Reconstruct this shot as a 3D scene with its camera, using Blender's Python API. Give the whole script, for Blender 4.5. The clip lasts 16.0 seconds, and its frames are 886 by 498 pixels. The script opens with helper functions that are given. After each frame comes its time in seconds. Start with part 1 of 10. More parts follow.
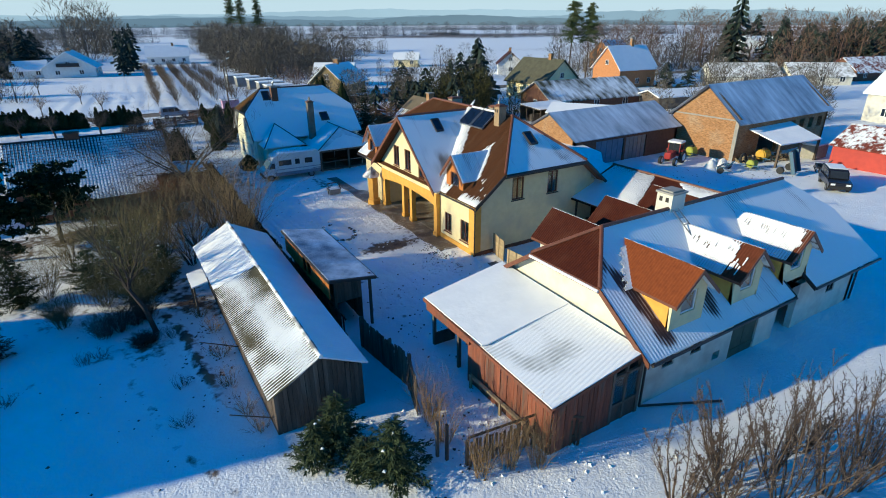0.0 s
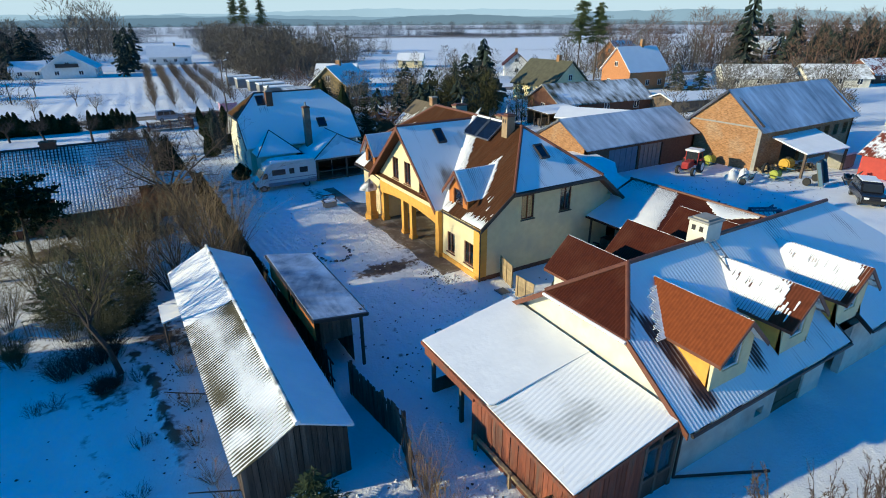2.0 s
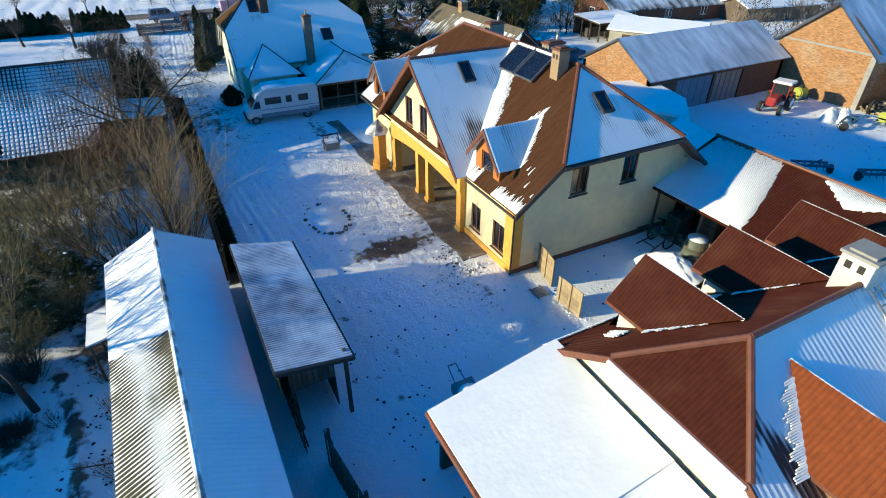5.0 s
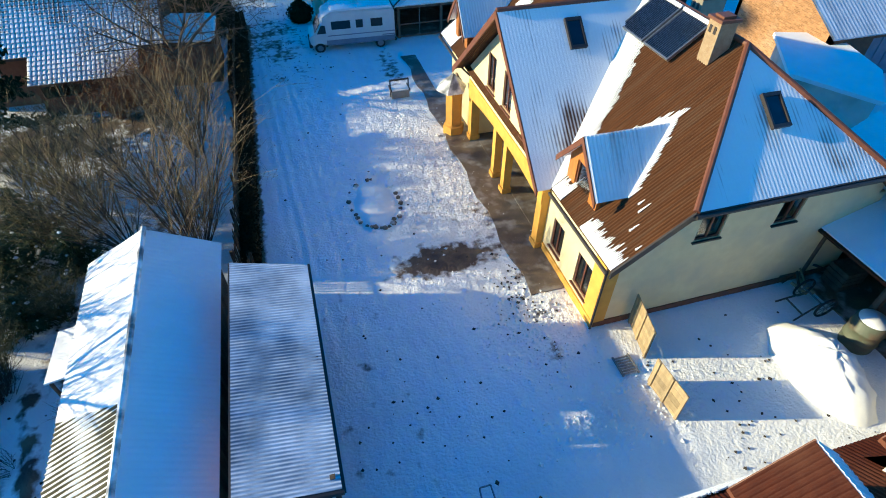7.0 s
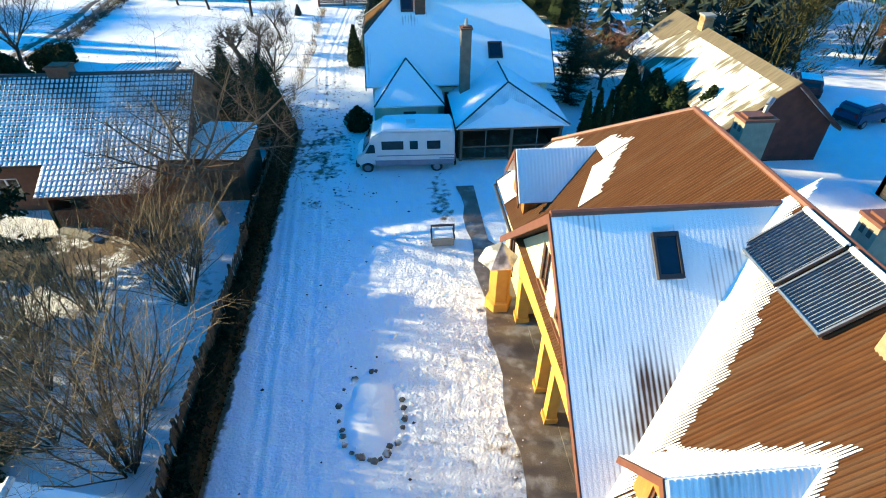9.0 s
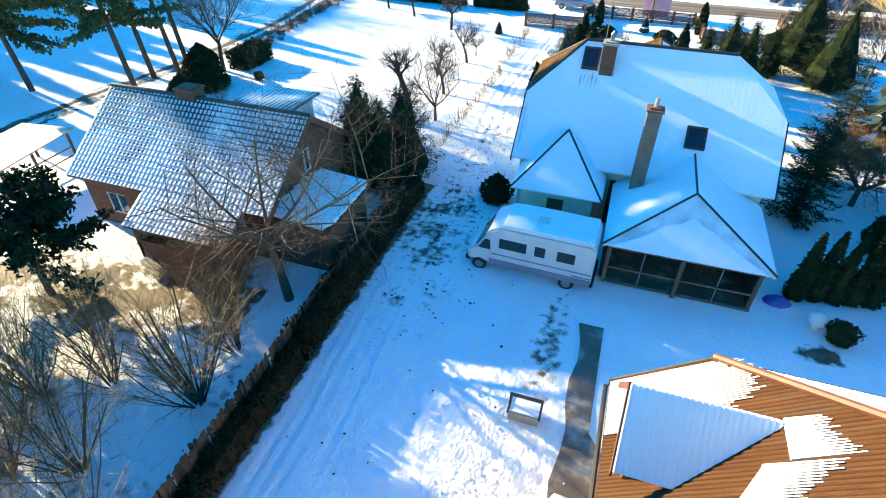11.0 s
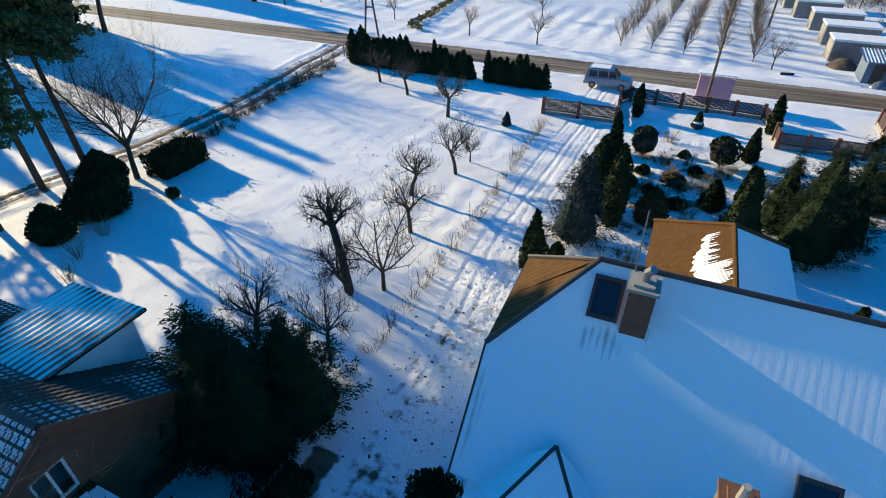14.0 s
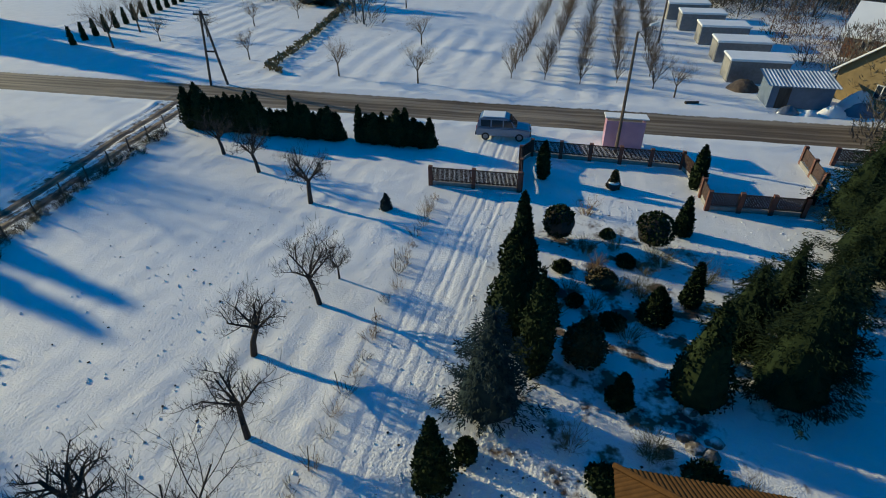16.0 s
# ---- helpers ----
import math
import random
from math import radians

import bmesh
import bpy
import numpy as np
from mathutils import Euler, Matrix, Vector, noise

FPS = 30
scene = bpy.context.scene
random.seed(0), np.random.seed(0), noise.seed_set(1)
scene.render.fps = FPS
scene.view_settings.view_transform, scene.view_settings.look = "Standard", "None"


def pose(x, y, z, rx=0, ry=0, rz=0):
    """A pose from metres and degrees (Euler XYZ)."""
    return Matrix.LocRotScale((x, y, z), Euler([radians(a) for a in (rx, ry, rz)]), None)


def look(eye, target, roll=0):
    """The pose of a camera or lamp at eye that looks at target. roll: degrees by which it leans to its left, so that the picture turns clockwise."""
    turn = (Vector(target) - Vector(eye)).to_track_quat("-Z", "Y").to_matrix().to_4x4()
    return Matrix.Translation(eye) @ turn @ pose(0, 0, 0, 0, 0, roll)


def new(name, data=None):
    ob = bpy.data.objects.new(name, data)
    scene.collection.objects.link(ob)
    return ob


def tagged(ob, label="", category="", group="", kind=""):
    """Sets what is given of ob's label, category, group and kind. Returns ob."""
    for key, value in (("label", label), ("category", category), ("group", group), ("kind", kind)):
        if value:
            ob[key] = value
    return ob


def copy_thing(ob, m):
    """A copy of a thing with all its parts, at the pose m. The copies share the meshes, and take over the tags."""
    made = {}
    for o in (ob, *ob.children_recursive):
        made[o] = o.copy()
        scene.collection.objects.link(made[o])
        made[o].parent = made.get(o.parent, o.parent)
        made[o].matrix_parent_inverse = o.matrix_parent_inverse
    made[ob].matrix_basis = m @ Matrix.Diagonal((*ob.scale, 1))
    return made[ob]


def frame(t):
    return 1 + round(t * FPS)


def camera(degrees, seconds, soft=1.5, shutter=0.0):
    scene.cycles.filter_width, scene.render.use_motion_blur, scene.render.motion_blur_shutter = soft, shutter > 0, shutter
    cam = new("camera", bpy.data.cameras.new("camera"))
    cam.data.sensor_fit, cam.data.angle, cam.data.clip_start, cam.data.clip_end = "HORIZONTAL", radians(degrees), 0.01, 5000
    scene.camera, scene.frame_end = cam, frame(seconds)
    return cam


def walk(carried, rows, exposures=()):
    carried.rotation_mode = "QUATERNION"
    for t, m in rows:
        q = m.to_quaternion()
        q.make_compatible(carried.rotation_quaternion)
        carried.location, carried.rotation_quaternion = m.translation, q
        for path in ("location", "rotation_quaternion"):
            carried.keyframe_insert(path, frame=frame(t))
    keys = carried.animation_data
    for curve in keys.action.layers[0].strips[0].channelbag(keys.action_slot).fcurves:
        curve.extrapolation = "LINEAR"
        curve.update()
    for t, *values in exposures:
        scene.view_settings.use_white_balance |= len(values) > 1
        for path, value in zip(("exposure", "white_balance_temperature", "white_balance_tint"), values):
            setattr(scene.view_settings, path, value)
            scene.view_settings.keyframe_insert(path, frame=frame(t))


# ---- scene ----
cam = camera(79.1, 16.0, soft=1.0)
METRES, EYE, TILT, LEAN, TURN = 64.94, 15.0, 0.0, 0.0, -31.4
ROWS = [
    (0.0, 0.0, 0.0, 0.0, -0.13, -23.15, 0.31),
    (0.5, 0.0007, 0.0125, 0.0006, -0.01, -23.17, 0.3),
    (1.0, 0.0013, 0.0259, 0.0011, 0.27, -23.18, 0.3),
    (1.5, 0.0018, 0.0384, 0.0014, 0.39, -23.18, 0.29),
    (2.0, 0.0023, 0.0526, 0.0018, 0.41, -23.19, 0.29),
    (2.5, 0.0027, 0.0676, 0.002, 0.4, -23.28, 0.28),
    (3.0, 0.0027, 0.0863, 0.0029, 0.35, -23.91, 0.27),
    (3.5, 0.0024, 0.1057, 0.0038, 0.32, -24.52, 0.25),
    (4.0, 0.0022, 0.1287, 0.0048, 0.31, -25.75, 0.24),
    (6.5, 0.0026, 0.2658, 0.0093, 12.98, -43.75, -0.17),
    (7.0, 0.0011, 0.2963, 0.0106, 15.25, -43.75, -0.29),
    (7.5, -0.0005, 0.3255, 0.0118, 16.98, -42.66, -0.28),
    (8.0, -0.0028, 0.3576, 0.0124, 18.49, -37.33, -0.25),
    (8.5, -0.0068, 0.389, 0.0134, 19.12, -37.33, -0.24),
    (9.0, -0.0122, 0.4242, 0.0146, 26.09, -37.47, -0.3),
    (11.5, -0.0657, 0.5984, 0.023, 53.08, -37.85, -0.27),
    (12.0, -0.0871, 0.6335, 0.0238, 54.78, -37.76, -0.27),
    (12.5, -0.1096, 0.6644, 0.0247, 55.12, -37.64, -0.21),
    (13.0, -0.1365, 0.6975, 0.0256, 55.27, -37.48, -0.17),
    (13.5, -0.1635, 0.7284, 0.0272, 55.34, -35.37, -0.17),
    (14.0, -0.1928, 0.7633, 0.0288, 54.82, -35.19, -0.09),
    (14.5, -0.2202, 0.7958, 0.0306, 52.64, -34.99, 0.07),
    (15.0, -0.2511, 0.8309, 0.033, 50.21, -34.88, 0.18),
    (15.5, -0.2793, 0.8655, 0.034, 46.57, -34.72, 0.4),
    (16.0, -0.311, 0.9031, 0.0347, 43.49, -34.61, 0.48),
]
EXPO = [(0.0, 0.27, 5960, -7.0), (3.0, 0.39, 6020, -6.8), (4.2, 0.53, 6080, -7.0), (6.3, 0.76, 6330, -8.0), (7.5, 1.03, 6560, -8.0), (8.5, 1.42, 7180, -9.0), (9.2, 1.57, 7400, -8.5), (11.3, 1.97, 7950, -6.5), (12.5, 1.78, 7550, -5.0), (13.0, 1.51, 7350, -4.8), (14.0, 0.69, 7000, -1.6), (15.0, 0.21, 6800, -7.5), (16.0, -0.22, 6700, -9.5)]
walk(cam, [(t, pose(0, 0, EYE, TILT, LEAN, TURN) @ pose(METRES * x, METRES * y, METRES * z, 90 + pitch, roll, yaw)) for t, x, y, z, yaw, pitch, roll in ROWS], EXPO)

# ---- light: a low winter sun and a clear sky ----
SUN_WAY = Vector((1.0, -0.27, -0.298)).normalized()
world = bpy.data.worlds.new("winter_sky")
scene.world = world
world.use_nodes = True
wn = world.node_tree
sky = wn.nodes.new("ShaderNodeTexSky")
sky.sky_type = 'NISHITA'
sky.sun_disc = False
sky.sun_elevation = math.asin(-SUN_WAY.z)
sky.sun_rotation = math.atan2(-SUN_WAY.x, -SUN_WAY.y)
sky.air_density, sky.dust_density, sky.ozone_density = 1.0, 0.3, 4.5
wn.nodes["Background"].inputs["Strength"].default_value = 0.168
deep = wn.nodes.new("ShaderNodeHueSaturation")
deep.inputs["Saturation"].default_value = 2.05
deep.inputs["Hue"].default_value = 0.5085
wn.links.new(sky.outputs[0], deep.inputs["Color"])
# pale winter haze low over the horizon
way = wn.nodes.new("ShaderNodeTexCoord")
split = wn.nodes.new("ShaderNodeSeparateXYZ")
wn.links.new(way.outputs["Generated"], split.inputs[0])
rise = wn.nodes.new("ShaderNodeMapRange")
rise.interpolation_type = 'SMOOTHSTEP'
rise.inputs["From Min"].default_value, rise.inputs["From Max"].default_value = 0.0, 0.22
wn.links.new(split.outputs[2], rise.inputs["Value"])
haze = wn.nodes.new("ShaderNodeMix")
haze.data_type = 'RGBA'
haze.inputs[6].default_value = (3.1, 3.5, 4.0, 1)
wn.links.new(rise.outputs[0], haze.inputs[0])
wn.links.new(deep.outputs[0], haze.inputs[7])
wn.links.new(haze.outputs[2], wn.nodes["Background"].inputs["Color"])
sun_data = bpy.data.lights.new("sun", 'SUN')
sun_data.energy, sun_data.angle, sun_data.color = 5.2, radians(0.8), (1.0, 0.80, 0.54)
sun = new("sun", sun_data)
sun.matrix_world = look(Vector((-60, 40, 60)), Vector((-60, 40, 60)) + SUN_WAY)

# ---- building kit ----
BASE = {}


class M:
    """A bag of vertices and faces."""

    def __init__(self):
        self.v, self.f = [], []

    def add(self, vs, fs):
        o = len(self.v)
        self.v += [tuple(p) for p in vs]
        self.f += [tuple(i + o for i in q) for q in fs]
        return self

    def box(self, x0, y0, z0, x1, y1, z1):
        x0, x1, y0, y1, z0, z1 = min(x0, x1), max(x0, x1), min(y0, y1), max(y0, y1), min(z0, z1), max(z0, z1)
        return self.add([(x0, y0, z0), (x1, y0, z0), (x1, y1, z0), (x0, y1, z0), (x0, y0, z1), (x1, y0, z1), (x1, y1, z1), (x0, y1, z1)],
                        [(3, 2, 1, 0), (4, 5, 6, 7), (0, 1, 5, 4), (1, 2, 6, 5), (2, 3, 7, 6), (3, 0, 4, 7)])

    def push(self, pts, way):
        """A polygon pushed along a vector."""
        pts, way = [Vector(p) for p in pts], Vector(way)
        n = Vector((0, 0, 0))
        for i in range(len(pts)):
            n += pts[i].cross(pts[(i + 1) % len(pts)])
        if n.dot(way) > 0:
            pts = pts[::-1]
        k = len(pts)
        return self.add(pts + [p + way for p in pts],
                        [tuple(range(k)), tuple(range(2 * k - 1, k - 1, -1))] + [((i + 1) % k, i, k + i, k + (i + 1) % k) for i in range(k)])

    def slab(self, pts, t):
        return self.push(pts, (0, 0, -t))

    def tube(self, p, q, r0, r1=None, n=6):
        p, q = Vector(p), Vector(q)
        r1 = r0 if r1 is None else r1
        d = (q - p).normalized()
        a = d.orthogonal().normalized()
        b = d.cross(a)
        vs = [p + r0 * (math.cos(k * math.tau / n) * a + math.sin(k * math.tau / n) * b) for k in range(n)]
        vs += [q + r1 * (math.cos(k * math.tau / n) * a + math.sin(k * math.tau / n) * b) for k in range(n)]
        return self.add(vs, [(k, (k + 1) % n, n + (k + 1) % n, n + k) for k in range(n)] + [tuple(range(n - 1, -1, -1)), tuple(range(n, 2 * n))])

    def lathe(self, rings, n=12, c=(0, 0)):
        """Rings of (radius, height) round a vertical axis."""
        o = []
        for r, z in rings:
            o += [(c[0] + r * math.cos(k * math.tau / n), c[1] + r * math.sin(k * math.tau / n), z) for k in range(n)]
        fs = [(j * n + k, j * n + (k + 1) % n, (j + 1) * n + (k + 1) % n, (j + 1) * n + k) for j in range(len(rings) - 1) for k in range(n)]
        fs += [tuple(range(n - 1, -1, -1)), tuple(range((len(rings) - 1) * n, len(rings) * n))]
        return self.add(o, fs)

    def ribbed(self, pts, pitch, amp, lift=0.0, flat=False, thick=0.05):
        """A ribbed sheet on a convex sloping polygon; the ribs run down the slope."""
        pts = [Vector(p) for p in pts]
        n = Vector((0, 0, 0))
        for i in range(len(pts)):
            n += (pts[i] - pts[0]).cross(pts[(i + 1) % len(pts)] - pts[0])
        n.normalize()
        if n.z < 0:
            n = -n
        eu = n.cross(Vector((0, 0, 1))).normalized()
        es = eu.cross(n).normalized()
        uv = [((p - pts[0]).dot(eu), (p - pts[0]).dot(es)) for p in pts]
        us = [a for a, b in uv]
        u0, u1 = min(us), max(us)
        per = 4
        count = max(2, int((u1 - u0) / pitch * per))
        vs, fs = [], []
        for i in range(count + 1):
            u = u0 + 1e-4 + (u1 - u0 - 2e-4) * i / count
            hits = []
            for k in range(len(uv)):
                (a, b), (c, d) = uv[k], uv[(k + 1) % len(uv)]
                if (a - u) * (c - u) < 0:
                    hits.append(b + (d - b) * (u - a) / (c - a))
            if len(hits) < 2:
                hits = [0, 0]
            w = math.sin(math.tau * i / per + 0.4) * amp if not flat else (amp if i % per in (0, 1) else 0)
            for s in (min(hits), max(hits)):
                p = pts[0] + eu * u + es * s + n * (w + lift)
                vs += [p, p - n * thick]
        for i in range(count):
            a, b = 4 * i, 4 * i + 4
            fs += [(a, a + 2, b + 2, b), (a + 1, b + 1, b + 3, a + 3), (a, b, b + 1, a + 1), (a + 2, a + 3, b + 3, b + 2)]
        return self.add(vs, fs)

    def shift(self, w):
        w = Vector(w)
        self.v = [tuple(Vector(p) + w) for p in self.v]
        return self

    def apply(self, m):
        self.v = [tuple(m @ Vector(p)) for p in self.v]
        return self


def mesh_of(name, m, mat, smooth=False):
    me = bpy.data.meshes.new(name)
    if len(m.v) < 1500:
        seen, at = {}, []
        for p in m.v:
            at.append(seen.setdefault((round(p[0], 4), round(p[1], 4), round(p[2], 4)), len(seen)))
        faces = []
        for f in m.f:
            g = tuple(dict.fromkeys(at[i] for i in f))
            if len(g) > 2:
                faces.append(g)
        me.from_pydata(list(seen), [], faces)
    else:
        me.from_pydata(m.v, [], m.f)
    me.materials.append(mat)
    if smooth:
        me.polygons.foreach_set("use_smooth", [True] * len(me.polygons))
    me.update()
    return me


def thing(name, base, label, category, group="", kind=""):
    ob = new(name)
    ob.empty_display_size = 0.3
    ob.location = base
    BASE[ob.name] = Vector(base)
    return tagged(ob, label, category, group, kind)


def part(name, m, mat, parent, label="", smooth=False, local=False):
    """One mesh under a thing or a part. Places are the world's, unless local."""
    base = BASE[parent.name]
    if not local:
        m.v = [(p[0] - base.x, p[1] - base.y, p[2] - base.z) for p in m.v]
    ob = new(name, mesh_of(name, m, mat, smooth))
    ob.parent = parent
    BASE[ob.name] = base
    if label:
        ob["label"] = label
    return ob


def solo(name, m, mat, label, category, group="", kind="", smooth=False, base=None):
    """A thing that is one mesh."""
    base = Vector(base) if base is not None else Vector((0, 0, 0))
    m.v = [(p[0] - base.x, p[1] - base.y, p[2] - base.z) for p in m.v]
    ob = new(name, mesh_of(name, m, mat, smooth))
    ob.location = base
    BASE[ob.name] = base
    return tagged(ob, label, category, group, kind)


def pieces(name, dims, places, mat, parent):
    """Alike pieces on one mesh: dims (x, y, z) boxes at places (x, y, z, turn about z)."""
    base = BASE[parent.name]
    m = M().box(-dims[0] / 2, -dims[1] / 2, 0, dims[0] / 2, dims[1] / 2, dims[2])
    me = mesh_of(name, m, mat)
    for x, y, z, rz, sz in places:
        ob = new(name, me)
        ob.parent = parent
        ob.location = (x - base.x, y - base.y, z - base.z)
        ob.rotation_euler = (random.uniform(-0.015, 0.015), random.uniform(-0.015, 0.015), rz)
        ob.scale = (1, 1, sz)
        BASE[ob.name] = base


def wall(m, axis, c, depth, u0, u1, z0, top, ops=(), cuts=()):
    """A wall in the plane axis = c, depth thick (signed), from u0 to u1, with real openings (u0, u1, z0, z1). top: a height or a function of u."""
    f = top if callable(top) else (lambda u: top)
    us = sorted({u0, u1, *[o[0] for o in ops], *[o[1] for o in ops], *[k for k in cuts if u0 < k < u1]})
    for a, b in zip(us, us[1:]):
        mid = (a + b) / 2
        z = z0
        for o in sorted([o for o in ops if o[0] <= mid <= o[1]], key=lambda o: o[2]):
            if o[2] > z + 1e-3:
                quad(m, axis, c, depth, a, b, z, z, o[2], o[2])
            z = o[3]
        quad(m, axis, c, depth, a, b, z, z, f(a), f(b))
    return m


def quad(m, axis, c, depth, a, b, za, zb, ta, tb):
    if axis == 'x':
        m.push([(c, a, za), (c, b, zb), (c, b, tb), (c, a, ta)], (depth, 0, 0))
    else:
        m.push([(a, c, za), (b, c, zb), (b, c, tb), (a, c, ta)], (0, depth, 0))


def put(axis, c, u, z):
    return (c, u, z) if axis == 'x' else (u, c, z)


def window(parent, axis, c, inward, u0, u1, z0, z1, frame_mat, glass_mat, mull=1, sill=None):
    """A window in the plane axis = c; inward +1 or -1."""
    w, d = 0.07, 0.08 * inward
    c0 = c + 0.05 * inward
    m = M()
    for a, b, e, g in [(u0, u1, z0, z0 + w), (u0, u1, z1 - w, z1), (u0, u0 + w, z0 + w, z1 - w), (u1 - w, u1, z0 + w, z1 - w)]:
        m.box(*put(axis, c0, a, e), *put(axis, c0 + d, b, g))
    for k in range(mull):
        u = u0 + (u1 - u0) * (k + 1) / (mull + 1)
        m.box(*put(axis, c0, u - w * 0.45, z0 + w), *put(axis, c0 + d, u + w * 0.45, z1 - w))
    win = part("window", m, frame_mat, parent)
    for k in range(mull + 1):
        a = u0 + (u1 - u0) * k / (mull + 1) + w * 0.6
        b = u0 + (u1 - u0) * (k + 1) / (mull + 1) - w * 0.6
        part("pane", M().box(*put(axis, c0 + d * 0.4, a, z0 + w * 0.9), *put(axis, c0 + d * 0.6, b, z1 - w * 0.9)), glass_mat, win)
    if sill:
        part("sill", M().box(*put(axis, c - 0.08 * inward, u0 - 0.06, z0 - 0.06), *put(axis, c + 0.1 * inward, u1 + 0.06, z0 - 0.005)), sill, win)
    return win


def ground_z(x, y):
    """The lie of the land."""
    t = np.clip((np.asarray(y, float) - 50.0) / 28.0, 0, 1)
    z = 0.85 - 0.65 * t * t * (3 - 2 * t)
    return z


def gz(x, y):
    return float(ground_z(x, y))

# ---- materials ----
def mk(name, a, b=None, scale=2.0, rough=0.75, bump=0.0, bscale=40.0, metal=0.0, stain=None, sscale=0.5, stretch=(1, 1, 1), vary=0.0, spec=0.5):
    """A surface of two mixed tones, with stains, grain and fine relief, in the metres of the place."""
    mat = bpy.data.materials.new(name)
    mat.use_nodes = True
    nt = mat.node_tree
    bs = nt.nodes["Principled BSDF"]
    bs.inputs["Roughness"].default_value, bs.inputs["Metallic"].default_value = rough, metal
    bs.inputs["Specular IOR Level"].default_value = spec
    geo = nt.nodes.new("ShaderNodeNewGeometry")
    mp = nt.nodes.new("ShaderNodeMapping")
    mp.inputs["Scale"].default_value = stretch
    nt.links.new(geo.outputs["Position"], mp.inputs["Vector"])
    n1 = nt.nodes.new("ShaderNodeTexNoise")
    n1.inputs["Scale"].default_value, n1.inputs["Detail"].default_value = scale, 6
    nt.links.new(mp.outputs[0], n1.inputs["Vector"])
    r1 = nt.nodes.new("ShaderNodeMapRange")
    r1.inputs["From Min"].default_value, r1.inputs["From Max"].default_value = 0.32, 0.68
    nt.links.new(n1.outputs[0], r1.inputs["Value"])
    mx = nt.nodes.new("ShaderNodeMix")
    mx.data_type = 'RGBA'
    mx.inputs[6].default_value, mx.inputs[7].default_value = (*a, 1), (*(b or tuple(x * 0.75 for x in a)), 1)
    nt.links.new(r1.outputs[0], mx.inputs[0])
    col = mx.outputs[2]
    if stain:
        n2 = nt.nodes.new("ShaderNodeTexNoise")
        n2.inputs["Scale"].default_value, n2.inputs["Detail"].default_value = sscale, 8
        nt.links.new(mp.outputs[0], n2.inputs["Vector"])
        r2 = nt.nodes.new("ShaderNodeMapRange")
        r2.inputs["From Min"].default_value, r2.inputs["From Max"].default_value = 0.5, 0.72
        nt.links.new(n2.outputs[0], r2.inputs["Value"])
        m2 = nt.nodes.new("ShaderNodeMix")
        m2.data_type = 'RGBA'
        m2.inputs[7].default_value = (*stain, 1)
        nt.links.new(r2.outputs[0], m2.inputs[0])
        nt.links.new(col, m2.inputs[6])
        col = m2.outputs[2]
    if vary:
        oi = nt.nodes.new("ShaderNodeObjectInfo")
        mr = nt.nodes.new("ShaderNodeMapRange")
        mr.inputs["To Min"].default_value, mr.inputs["To Max"].default_value = 1 - vary, 1 + vary
        nt.links.new(oi.outputs["Random"], mr.inputs["Value"])
        hs = nt.nodes.new("ShaderNodeHueSaturation")
        nt.links.new(mr.outputs[0], hs.inputs["Value"])
        nt.links.new(col, hs.inputs["Color"])
        col = hs.outputs[0]
    nt.links.new(col, bs.inputs["Base Color"])
    if bump:
        n3 = nt.nodes.new("ShaderNodeTexNoise")
        n3.inputs["Scale"].default_value, n3.inputs["Detail"].default_value = bscale, 4
        nt.links.new(mp.outputs[0], n3.inputs["Vector"])
        bp = nt.nodes.new("ShaderNodeBump")
        bp.inputs["Strength"].default_value, bp.inputs["Distance"].default_value = bump, 0.05
        nt.links.new(n3.outputs[0], bp.inputs["Height"])
        nt.links.new(bp.outputs[0], bs.inputs["Normal"])
    return mat


